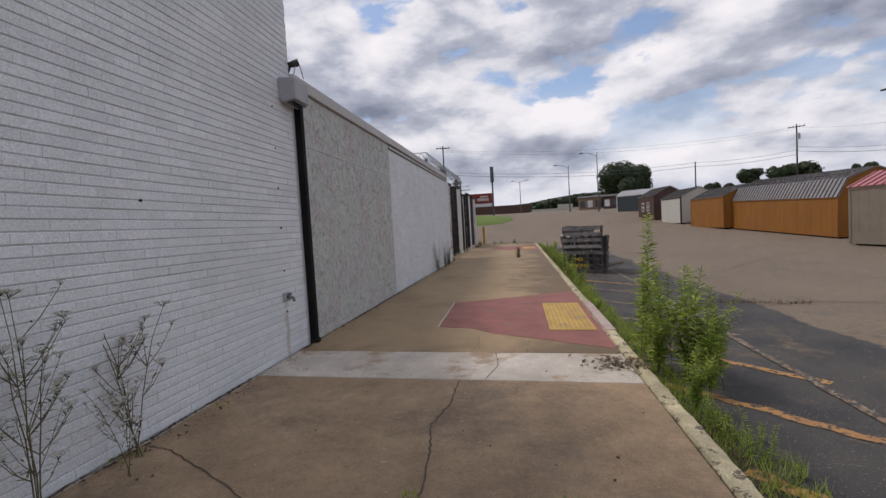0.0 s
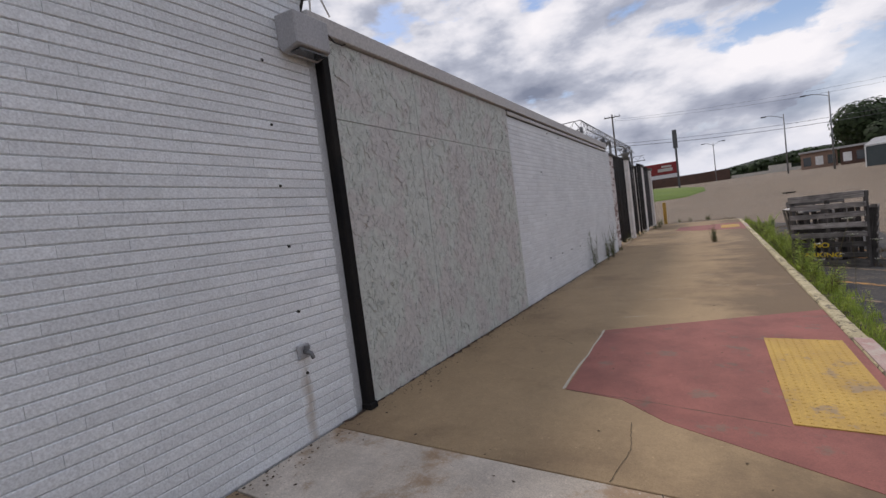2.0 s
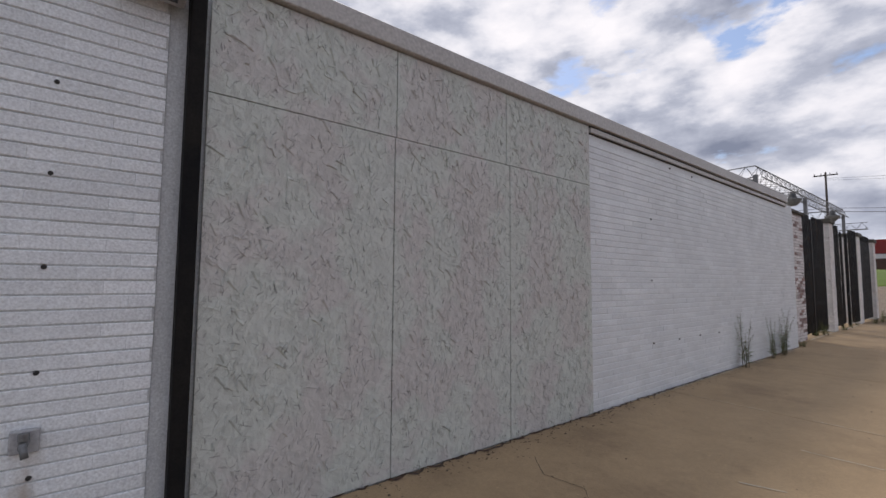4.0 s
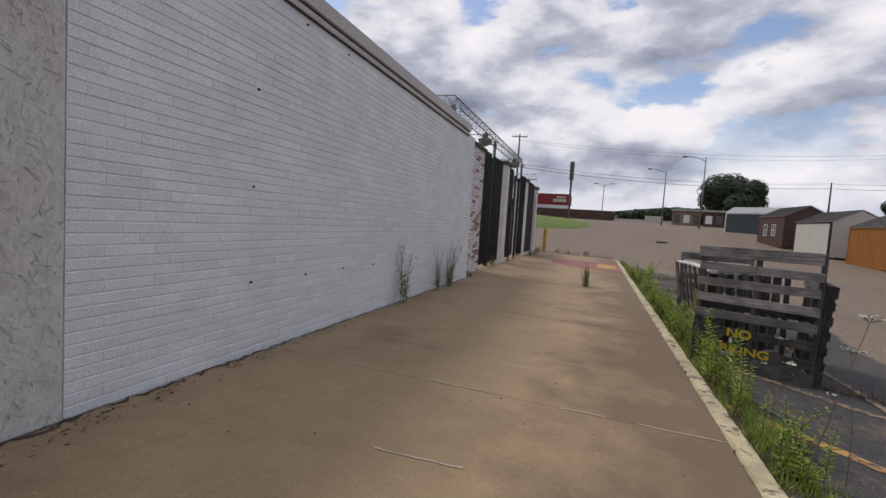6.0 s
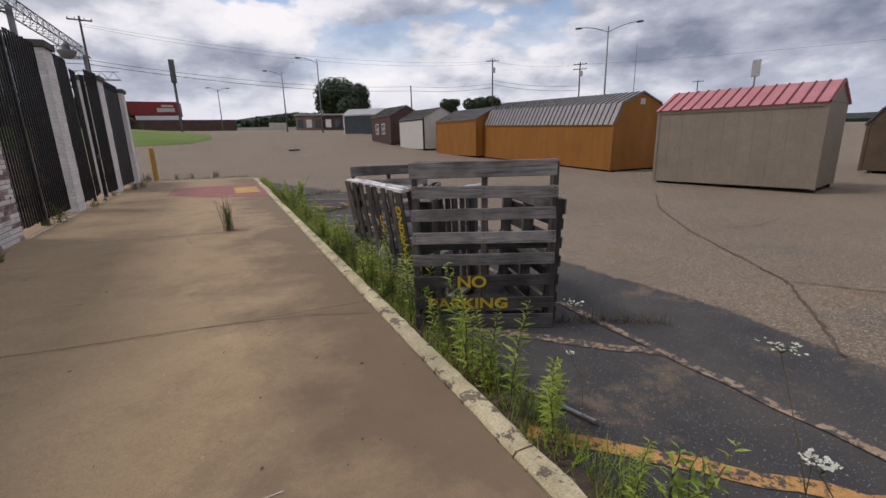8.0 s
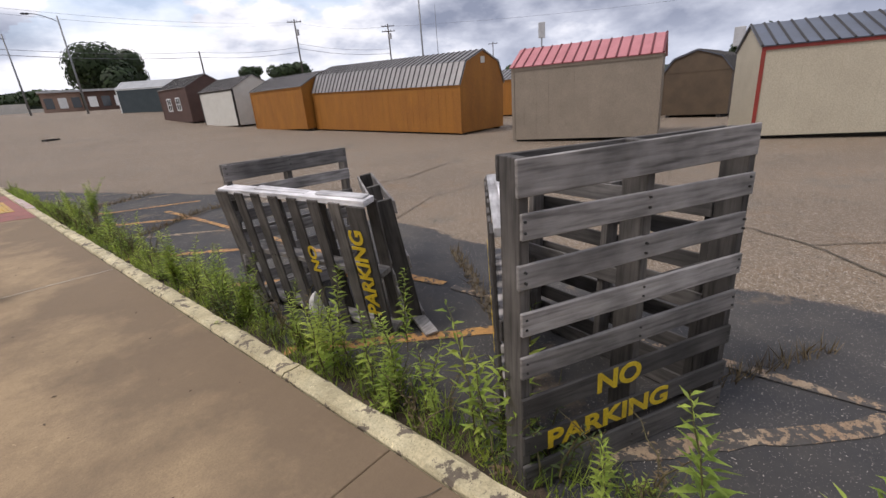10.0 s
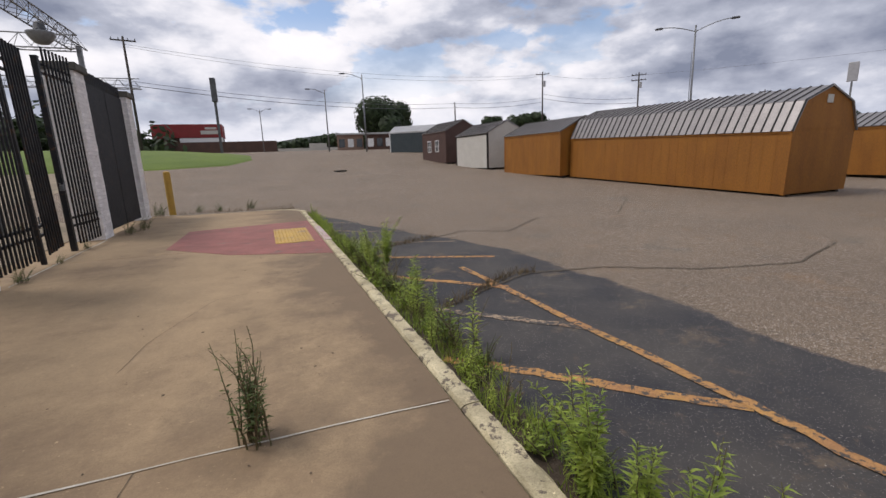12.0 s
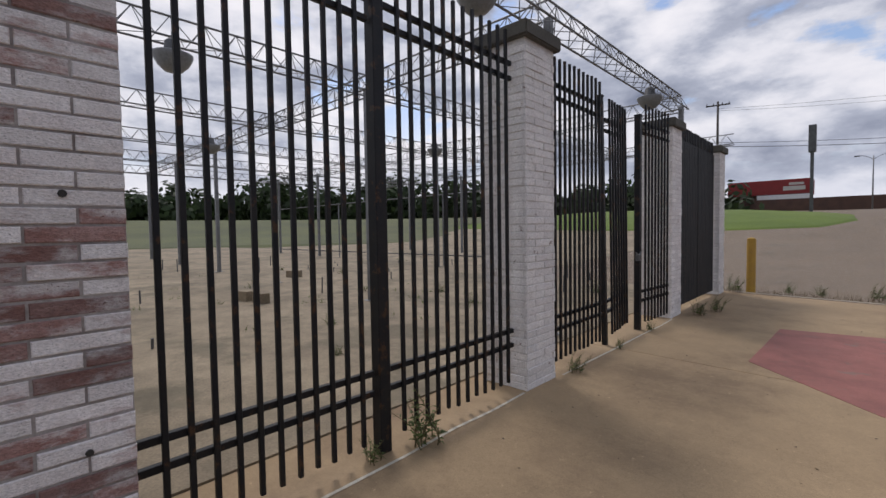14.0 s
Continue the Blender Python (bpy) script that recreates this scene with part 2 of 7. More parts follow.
M = {
    "brick": material("painted_brick", (0.83, 0.855, 0.87), 0.55, (0.76, 0.785, 0.80), 1.2, 90, 0.35, 0.003, island=0.05, each=0.05, mottle=0.05, crisp=0.05, pits=0.12),
    "mortar": material("painted_mortar", (0.62, 0.64, 0.65), 0.7, (0.54, 0.555, 0.56), 2, 80, crisp=0.12),
    "mortar_low": material("thickly_painted_mortar", (0.74, 0.76, 0.775), 0.6, (0.70, 0.72, 0.735), 2, 80, crisp=0.06),
    "brick_red": material("bare_red_brick", (0.25, 0.125, 0.105), 0.85, (0.36, 0.23, 0.21), 6, 70, 0.8, 0.008, island=0.25, each=0.25, stain=(0.62, 0.58, 0.57), stain_scale=3.5, stain_at=(0.46, 0.60), crisp=0.3, pits=0.5, stretch=(1, 1, 2.2)),
    "brick_worn": material("worn_painted_brick", (0.84, 0.81, 0.80), 0.8, (0.72, 0.67, 0.66), 5, 70, 0.8, 0.008, island=0.10, each=0.10, stain=(0.42, 0.27, 0.25), stain_scale=3.2, stain_at=(0.57, 0.70), crisp=0.14, pits=0.6, stretch=(1, 1, 2.2)),
    "brick_pier": material("pier_painted_brick", (0.84, 0.82, 0.80), 0.8, (0.76, 0.73, 0.71), 4, 70, 0.8, 0.006, island=0.08, each=0.08, stain=(0.36, 0.30, 0.27), stain_scale=11, stain_at=(0.61, 0.64), crisp=0.12, pits=0.4),
    "mortar_plain": material("painted_pier_mortar", (0.76, 0.74, 0.72), 0.9, (0.60, 0.57, 0.55), 6, 70),
    "mortar_pier": material("pier_mortar", (0.40, 0.37, 0.35), 0.9, (0.24, 0.21, 0.20), 6, 70),
    "coping": material("coping_metal", (0.52, 0.50, 0.48), 0.5, (0.48, 0.46, 0.44), 1, 40, 0.1),
    "gap": material("dark_gap", (0.05, 0.045, 0.04), 0.9, (0.03, 0.03, 0.03), 5, 60),
    "downspout": material("black_painted_metal", (0.012, 0.012, 0.013), 0.7, (0.022, 0.020, 0.018), 4, 80, 0.2),
    "fixture": material("grey_fixture_metal", (0.42, 0.42, 0.43), 0.5, (0.36, 0.36, 0.37), 3, 60, 0.1),
    "concrete": material("tan_concrete", (0.405, 0.288, 0.166), 0.85, (0.345, 0.243, 0.138), 0.5, 110, 0.6, 0.003, stain=(0.245, 0.168, 0.098), stain_scale=0.45, stain_at=(0.50, 0.64), mottle=0.09, speck=0.2, crisp=0.12, pits=0.4),
    "concrete_near": material("brown_concrete", (0.43, 0.30, 0.18), 0.85, (0.33, 0.225, 0.135), 0.9, 120, 0.6, 0.003, stain=(0.22, 0.16, 0.11), stain_scale=0.6, stain_at=(0.50, 0.62), mottle=0.25, speck=0.25, crisp=0.22, pits=0.5),
    "concrete_white": material("pale_concrete", (0.64, 0.57, 0.49), 0.85, (0.54, 0.47, 0.39), 1.5, 100, 0.4, 0.003, stain=(0.40, 0.28, 0.18), stain_scale=1.3, stain_at=(0.53, 0.62), mottle=0.2, speck=0.15, crisp=0.12, pits=0.4),
    "concrete_yard": material("yard_concrete", (0.33, 0.265, 0.18), 0.9, (0.25, 0.20, 0.135), 0.5, 60, 0.3, 0.003, stain=(0.20, 0.165, 0.11), stain_scale=0.6, stain_at=(0.5, 0.58), mottle=0.25, crisp=0.15),
    "red_paint": material("red_ramp_paint", (0.33, 0.118, 0.094), 0.7, (0.275, 0.10, 0.08), 1.3, 110, 0.3, 0.002, stain=(0.22, 0.13, 0.10), stain_scale=3.5, stain_at=(0.58, 0.64), mottle=0.22, speck=0.25, crisp=0.10, pits=0.35),
    "pink_paint": material("worn_pink_paint", (0.42, 0.25, 0.22), 0.75, (0.50, 0.38, 0.34), 4, 110, 0.3, 0.002, stain=(0.5, 0.45, 0.38), stain_scale=6, stain_at=(0.5, 0.6)),
    "yellow_pad": material("yellow_warning_pad", (0.58, 0.37, 0.085), 0.65, (0.47, 0.29, 0.07), 2.5, 120, 0.3, 0.002, stain=(0.36, 0.25, 0.14), stain_scale=5, stain_at=(0.57, 0.62), crisp=0.10, pits=0.4),
    "kerb": material("worn_cream_kerb", (0.64, 0.56, 0.36), 0.85, (0.52, 0.44, 0.27), 5, 90, 0.8, 0.006, stain=(0.17, 0.135, 0.10), stain_scale=9, stain_at=(0.55, 0.575), mottle=0.3, speck=0.4, crisp=0.15, pits=0.6),
    "kerb_grey": material("bare_kerb", (0.33, 0.28, 0.21), 0.9, (0.26, 0.22, 0.17), 2.5, 90, 0.5, 0.004),
    "crack": material("crack_dirt", (0.10, 0.08, 0.06), 0.95, (0.10, 0.08, 0.05), 20, 90),
    "base_dirt": material("reddish_dirt", (0.10, 0.055, 0.035), 0.95, (0.055, 0.04, 0.03), 9, 90),
    "joint_pale": material("pale_joint_filler", (0.60, 0.56, 0.47), 0.9, (0.50, 0.45, 0.36), 10, 90),
    "line_orange": material("faded_orange_line", (0.50, 0.27, 0.08), 0.8, (0.38, 0.19, 0.08), 3, 100, 0.3, 0.002, stain=(0.07, 0.062, 0.055), stain_scale=20, stain_at=(0.52, 0.55), crisp=0.25, pits=0.7),
    "line_pale": material("faded_pale_line", (0.36, 0.27, 0.18), 0.8, (0.27, 0.175, 0.105), 3, 100, 0.3, 0.002, stain=(0.07, 0.062, 0.055), stain_scale=18, stain_at=(0.47, 0.50), crisp=0.25, pits=0.7),
    "fence": material("black_fence_paint", (0.010, 0.011, 0.014), 0.5, (0.018, 0.017, 0.017), 6, 80, 0.1, stain=(0.06, 0.032, 0.018), stain_scale=9, stain_at=(0.57, 0.62)),
    "screen": material("black_mesh_screen", (0.022, 0.023, 0.025), 0.85, (0.03, 0.03, 0.032), 3, 200, 0.4),
    "cap": material("weathered_pier_cap", (0.12, 0.115, 0.095), 0.9, (0.085, 0.08, 0.07), 4, 60, 0.4),
    "steel": material("galvanised_steel", (0.22, 0.225, 0.23), 0.5, (0.16, 0.165, 0.17), 6, 60, 0.1, metal=0.5),
    "steel_dark": material("dark_steel", (0.10, 0.105, 0.11), 0.6, (0.07, 0.07, 0.075), 6, 60, 0.1),
    "globe": material("frosted_lamp_globe", (0.24, 0.25, 0.26), 0.3, (0.18, 0.19, 0.19), 4, 30, 0.05),
    "paint_yellow": material("yellow_spray_paint", (0.66, 0.47, 0.02), 0.6, (0.54, 0.37, 0.02), 12, 90, 0.1),
    "orange": material("orange_siding", (0.31, 0.122, 0.012), 0.7, (0.26, 0.098, 0.010), 1.5, 40, 0.1, stretch=(1, 1, 0.3), mottle=0.12),
    "brown_roof": material("grey_brown_roof_metal", (0.33, 0.31, 0.30), 0.38, (0.28, 0.265, 0.26), 2, 40, 0.1, metal=0.6),
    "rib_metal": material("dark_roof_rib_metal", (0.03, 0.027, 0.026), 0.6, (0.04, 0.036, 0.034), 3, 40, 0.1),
    "grey_roof": material("silver_metal_roof", (0.42, 0.42, 0.42), 0.45, (0.36, 0.36, 0.36), 2, 40, 0.1),
    "taupe": material("taupe_siding", (0.25, 0.205, 0.158), 0.75, (0.22, 0.18, 0.138), 1.5, 40, 0.1, mottle=0.06),
    "cream": material("cream_siding", (0.46, 0.41, 0.31), 0.75, (0.42, 0.37, 0.28), 1.5, 40, 0.1),
    "red_roof": material("faded_red_metal_roof", (0.50, 0.19, 0.20), 0.45, (0.44, 0.155, 0.165), 2, 40, 0.1),
    "blue_roof": material("dark_blue_metal_roof", (0.10, 0.115, 0.15), 0.4, (0.085, 0.095, 0.12), 2, 40, 0.1),
    "red_trim": material("red_trim_paint", (0.27, 0.03, 0.02), 0.6, (0.22, 0.03, 0.02), 3, 40, 0.1),
    "brown_siding": material("brown_siding", (0.085, 0.045, 0.035), 0.75, (0.07, 0.038, 0.03), 2, 40, 0.1),
    "white_siding": material("pale_siding", (0.55, 0.53, 0.48), 0.75, (0.50, 0.48, 0.43), 2, 40, 0.1),
    "slate_siding": material("slate_siding", (0.055, 0.07, 0.075), 0.75, (0.045, 0.06, 0.065), 2, 40, 0.1),
    "wood_shed": material("stained_wood_siding", (0.10, 0.068, 0.040), 0.75, (0.075, 0.05, 0.03), 2, 40, 0.1, crisp=0.15),
    "white": material("white_paint", (0.75, 0.75, 0.74), 0.6, (0.68, 0.68, 0.66), 3, 40, 0.1),
    "dark": material("dark_skid", (0.03, 0.027, 0.025), 0.9, (0.04, 0.035, 0.03), 3, 40),
    "glass": material("dark_window_glass", (0.05, 0.055, 0.06), 0.1, (0.04, 0.045, 0.05), 2, 10, 0),
    "leaf": material("weed_leaf", (0.44, 0.52, 0.10), 0.6, (0.20, 0.30, 0.045), 5, 50, 0.1, island=0.4),
    "leaf_dark": material("dark_weed_leaf", (0.12, 0.17, 0.045), 0.6, (0.07, 0.10, 0.03), 6, 50, 0.1, island=0.35),
    "stem": material("weed_stem", (0.14, 0.13, 0.05), 0.7, (0.10, 0.07, 0.035), 8, 50, 0.1),
    "dry": material("dry_weed", (0.20, 0.15, 0.08), 0.8, (0.14, 0.10, 0.06), 8, 50, 0.1, island=0.3),
    "bloom": material("white_bloom", (0.70, 0.70, 0.62), 0.7, (0.6, 0.6, 0.5), 8, 50, 0.1),
    "tree_leaf": material("tree_foliage", (0.035, 0.058, 0.018), 0.7, (0.022, 0.04, 0.012), 0.6, 8, 0.1, island=0.4),
    "bark": material("bark", (0.09, 0.07, 0.05), 0.9, (0.06, 0.05, 0.04), 3, 30, 0.5),
    "grass": material("mown_grass", (0.125, 0.18, 0.022), 0.9, (0.095, 0.145, 0.02), 0.25, 12, 0.3, 0.03),
    "far_grass": material("rough_grass", (0.11, 0.12, 0.045), 0.9, (0.08, 0.09, 0.04), 0.2, 8, 0.3, 0.03),
    "yellow_post": material("yellow_post_paint", (0.50, 0.30, 0.045), 0.6, (0.42, 0.25, 0.05), 6, 60, 0.2),
    "pole_wood": material("utility_pole_wood", (0.07, 0.058, 0.05), 0.9, (0.05, 0.042, 0.038), 4, 40, 0.2),
    "red_sign": material("red_shop_paint", (0.25, 0.018, 0.018), 0.6, (0.21, 0.018, 0.015), 1, 20, 0),
    "brick_far": material("far_brown_brick", (0.10, 0.055, 0.04), 0.9, (0.075, 0.045, 0.035), 1, 10, 0),
    "brick_pale": material("far_tan_brick", (0.30, 0.20, 0.15), 0.9, (0.24, 0.16, 0.12), 1, 10, 0),
    "hill": material("wooded_hill", (0.016, 0.025, 0.012), 0.95, (0.010, 0.017, 0.009), 0.06, 0.5, 0.6, 0.8),
    "gutter": material("gutter_dirt", (0.075, 0.052, 0.034), 0.95, (0.045, 0.034, 0.024), 8, 60, 0.9, 0.01, speck=0.6, crisp=0.4, pits=0.5),
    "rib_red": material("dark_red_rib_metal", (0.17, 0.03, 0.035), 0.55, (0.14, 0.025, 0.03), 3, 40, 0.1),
    "litter": material("dead_leaf_litter", (0.07, 0.05, 0.035), 0.9, (0.12, 0.08, 0.045), 30, 90, island=0.5),
    "stone_white": material("white_stone", (0.62, 0.60, 0.57), 0.8, (0.5, 0.48, 0.45), 8, 60, 0.4),
}


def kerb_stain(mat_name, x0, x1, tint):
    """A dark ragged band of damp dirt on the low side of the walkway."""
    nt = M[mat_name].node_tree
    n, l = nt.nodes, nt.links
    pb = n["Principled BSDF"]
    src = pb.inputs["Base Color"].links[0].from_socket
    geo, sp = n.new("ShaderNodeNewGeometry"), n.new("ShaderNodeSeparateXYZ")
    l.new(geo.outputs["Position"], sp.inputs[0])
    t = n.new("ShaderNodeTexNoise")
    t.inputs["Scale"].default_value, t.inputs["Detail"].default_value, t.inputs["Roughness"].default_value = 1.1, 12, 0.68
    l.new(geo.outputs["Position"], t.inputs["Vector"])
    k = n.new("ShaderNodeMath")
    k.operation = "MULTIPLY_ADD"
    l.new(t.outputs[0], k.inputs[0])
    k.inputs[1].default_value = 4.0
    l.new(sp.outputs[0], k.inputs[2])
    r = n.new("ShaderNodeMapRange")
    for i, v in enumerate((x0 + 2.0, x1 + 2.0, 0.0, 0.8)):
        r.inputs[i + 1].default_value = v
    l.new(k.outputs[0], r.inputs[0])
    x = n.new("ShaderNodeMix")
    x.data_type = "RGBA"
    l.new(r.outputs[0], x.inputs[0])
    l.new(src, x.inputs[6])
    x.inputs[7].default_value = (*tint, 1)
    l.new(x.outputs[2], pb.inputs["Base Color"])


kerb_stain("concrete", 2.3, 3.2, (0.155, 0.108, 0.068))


def tap_streak():
    """A thin rusty run of water below the wall tap."""
    nt = M["brick"].node_tree
    n, l = nt.nodes, nt.links
    pb = n["Principled BSDF"]
    src = pb.inputs["Base Color"].links[0].from_socket
    geo, sp = n.new("ShaderNodeNewGeometry"), n.new("ShaderNodeSeparateXYZ")
    l.new(geo.outputs["Position"], sp.inputs[0])
    t = n.new("ShaderNodeTexNoise")
    t.inputs["Scale"].default_value, t.inputs["Detail"].default_value = 7.0, 8
    l.new(geo.outputs["Position"], t.inputs["Vector"])

    def mth(op, a, c):
        k = n.new("ShaderNodeMath")
        k.operation = op
        for i, v in enumerate((a, c)):
            if isinstance(v, (int, float)):
                k.inputs[i].default_value = v
            else:
                l.new(v, k.inputs[i])
        return k.outputs[0]

    def rng(v, a, c, hi):
        r = n.new("ShaderNodeMapRange")
        for i, x in enumerate((a, c, 0.0, hi)):
            r.inputs[i + 1].default_value = x
        l.new(v, r.inputs[0])
        return r.outputs[0]

    off = mth("ADD", mth("ABSOLUTE", mth("ADD", sp.outputs[1], 0.57), 0), mth("MULTIPLY", mth("SUBTRACT", t.outputs[0], 0.5), 0.16))
    mask = mth("MULTIPLY", rng(off, 0.055, 0.0, 0.6), rng(sp.outputs[2], 0.64, 0.5, 1.0))
    x = n.new("ShaderNodeMix")
    x.data_type = "RGBA"
    l.new(mask, x.inputs[0])
    l.new(src, x.inputs[6])
    x.inputs[7].default_value = (0.36, 0.27, 0.18, 1)
    l.new(x.outputs[2], pb.inputs["Base Color"])


tap_streak()


def strand_material():
    m = bpy.data.materials.new("painted_strand_board")
    m.use_nodes = True
    n, l = m.node_tree.nodes, m.node_tree.links
    b = n["Principled BSDF"]
    b.inputs["Roughness"].default_value = 0.7
    geo = n.new("ShaderNodeNewGeometry")
    wob = n.new("ShaderNodeTexNoise")
    wob.inputs["Scale"].default_value, wob.inputs["Detail"].default_value = 5.0, 3
    l.new(geo.outputs["Position"], wob.inputs["Vector"])
    add = n.new("ShaderNodeVectorMath")
    add.operation = "MULTIPLY_ADD"
    l.new(wob.outputs["Color"], add.inputs[0])
    add.inputs[1].default_value = (0.10, 0.10, 0.10)
    l.new(geo.outputs["Position"], add.inputs[2])
    heights, edges = [], []
    for turn, sc in ((12, (1, 58, 15)), (-24, (1, 48, 13)), (58, (1, 44, 14))):
        mp = n.new("ShaderNodeMapping")
        mp.vector_type = "TEXTURE"
        mp.inputs["Rotation"].default_value = (radians(turn), 0, 0)
        mp.inputs["Scale"].default_value = tuple(1 / c for c in sc)
        l.new(add.outputs[0], mp.inputs[0])
        v = n.new("ShaderNodeTexVoronoi")
        v.inputs["Scale"].default_value = 1.0
        l.new(mp.outputs[0], v.inputs["Vector"])
        sp = n.new("ShaderNodeSeparateColor")
        l.new(v.outputs["Color"], sp.inputs[0])
        heights.append(sp.outputs[0])
        edges.append(sp.outputs[1])

    def mth(op, a, c, d=None):
        t = n.new("ShaderNodeMath")
        t.operation = op
        for i, v in enumerate((a, c, d)):
            if v is None:
                continue
            if isinstance(v, (int, float)):
                t.inputs[i].default_value = v
            else:
                l.new(v, t.inputs[i])
        return t.outputs[0]

    def rng(v, a, c, lo, hi):
        r = n.new("ShaderNodeMapRange")
        for i, x in enumerate((a, c, lo, hi)):
            r.inputs[i + 1].default_value = x
        l.new(v, r.inputs[0])
        return r.outputs[0]

    h = mth("ADD", mth("MAXIMUM", heights[0], heights[1]), mth("MULTIPLY", heights[2], 0.6))
    fine = n.new("ShaderNodeTexNoise")
    fine.inputs["Scale"].default_value, fine.inputs["Detail"].default_value = 60.0, 4
    l.new(geo.outputs["Position"], fine.inputs["Vector"])
    h = mth("ADD", h, mth("MULTIPLY", fine.outputs[0], 0.5))
    val = rng(h, 0.5, 1.6, 0.86, 1.08)
    # Thin dark slits: shadows beneath raised flakes, put into the base colour.
    for turn, lo in ((8, 0.50), (-40, 0.55), (75, 0.60)):
        mp = n.new("ShaderNodeMapping")
        mp.vector_type = "TEXTURE"
        mp.inputs["Rotation"].default_value = (radians(turn), 0, 0)
        mp.inputs["Scale"].default_value = (1.0, 1 / 150, 1 / 30)
        l.new(add.outputs[0], mp.inputs[0])
        v = n.new("ShaderNodeTexVoronoi")
        v.inputs["Scale"].default_value = 1.0
        l.new(mp.outputs[0], v.inputs["Vector"])
        sc2 = n.new("ShaderNodeSeparateColor")
        l.new(v.outputs["Color"], sc2.inputs[0])
        val = mth("MULTIPLY", val, rng(sc2.outputs[2], 0.011, 0.02, lo + 0.08, 1.0))
    big = n.new("ShaderNodeTexNoise")
    big.inputs["Scale"].default_value, big.inputs["Detail"].default_value = 2.2, 9
    l.new(geo.outputs["Position"], big.inputs["Vector"])
    base = n.new("ShaderNodeMix")
    base.data_type = "RGBA"
    l.new(rng(big.outputs[0], 0.47, 0.56, 0.0, 1.0), base.inputs[0])
    base.inputs[6].default_value, base.inputs[7].default_value = (0.60, 0.63, 0.585, 1), (0.60, 0.585, 0.56, 1)
    cc = n.new("ShaderNodeCombineColor")
    for i in range(3):
        l.new(val, cc.inputs[i])
    mul = n.new("ShaderNodeMix")
    mul.data_type, mul.blend_type = "RGBA", "MULTIPLY"
    mul.inputs[0].default_value = 1.0
    l.new(base.outputs[2], mul.inputs[6])
    l.new(cc.outputs[0], mul.inputs[7])
    l.new(mul.outputs[2], b.inputs["Base Color"])
    bp = n.new("ShaderNodeBump")
    bp.inputs["Strength"].default_value, bp.inputs["Distance"].default_value = 1.0, 0.008
    l.new(h, bp.inputs["Height"])
    l.new(bp.outputs[0], b.inputs["Normal"])
    return m


M["osb"] = strand_material()


def wood_material(name, light, dark, stretch):
    """Weathered boards: long grain with dark checks, along the axis whose stretch is small."""
    m = bpy.data.materials.new(name)
    m.use_nodes = True
    n, l = m.node_tree.nodes, m.node_tree.links
    b = n["Principled BSDF"]
    b.inputs["Roughness"].default_value = 0.85
    tc = n.new("ShaderNodeTexCoord")
    mp = n.new("ShaderNodeMapping")
    mp.inputs["Scale"].default_value = stretch
    l.new(tc.outputs["Object"], mp.inputs[0])
    info = n.new("ShaderNodeObjectInfo")
    geo_w = n.new("ShaderNodeNewGeometry")

    def nz(sc, d):
        t = n.new("ShaderNodeTexNoise")
        t.noise_dimensions = "4D"
        t.inputs["Scale"].default_value, t.inputs["Detail"].default_value = sc, d
        l.new(mp.outputs[0], t.inputs["Vector"])
        w = n.new("ShaderNodeMath")
        w.operation = "MULTIPLY"
        l.new(info.outputs["Random"], w.inputs[0])
        w.inputs[1].default_value = 30.0
        l.new(w.outputs[0], t.inputs["W"])
        return t.outputs[0]

    grain, mid = nz(1.0, 6), nz(0.22, 3)
    tb = n.new("ShaderNodeTexNoise")
    tb.inputs["Scale"].default_value, tb.inputs["Detail"].default_value = 4.0, 6
    l.new(geo_w.outputs["Position"], tb.inputs["Vector"])
    broad = tb.outputs[0]
    r = n.new("ShaderNodeValToRGB")
    r.color_ramp.elements.new(0.5)
    middle = tuple((p + q) / 2 for p, q in zip(light, dark))
    for e, (p, c) in zip(r.color_ramp.elements, ((0.24, tuple(c * 0.6 for c in dark)), (0.5, middle), (0.80, light))):
        e.position, e.color = p, (*c, 1)
    l.new(grain, r.inputs[0])
    g = n.new("ShaderNodeMapRange")
    for i, x in enumerate((0.35, 0.65, 0.5, 1.4)):
        g.inputs[i + 1].default_value = x
    av = n.new("ShaderNodeMath")
    av.operation = "MULTIPLY_ADD"
    l.new(mid, av.inputs[0])
    av.inputs[1].default_value = 0.25
    q = n.new("ShaderNodeMath")
    q.operation = "MULTIPLY"
    l.new(broad, q.inputs[0])
    q.inputs[1].default_value = 0.75
    l.new(q.outputs[0], av.inputs[2])
    l.new(av.outputs[0], g.inputs[0])
    e2 = n.new("ShaderNodeMapRange")
    for i, x in enumerate((0, 1, 0.55, 1.4)):
        e2.inputs[i + 1].default_value = x
    l.new(info.outputs["Random"], e2.inputs[0])
    k = n.new("ShaderNodeMath")
    k.operation = "MULTIPLY"
    l.new(g.outputs[0], k.inputs[0])
    l.new(e2.outputs[0], k.inputs[1])
    cc = n.new("ShaderNodeCombineColor")
    for i in range(3):
        l.new(k.outputs[0], cc.inputs[i])
    mul = n.new("ShaderNodeMix")
    mul.data_type, mul.blend_type = "RGBA", "MULTIPLY"
    mul.inputs[0].default_value = 1.0
    l.new(r.outputs[0], mul.inputs[6])
    l.new(cc.outputs[0], mul.inputs[7])
    l.new(mul.outputs[2], b.inputs["Base Color"])
    bp = n.new("ShaderNodeBump")
    bp.inputs["Strength"].default_value, bp.inputs["Distance"].default_value = 0.8, 0.003
    l.new(grain, bp.inputs["Height"])
    l.new(bp.outputs[0], b.inputs["Normal"])
    return m


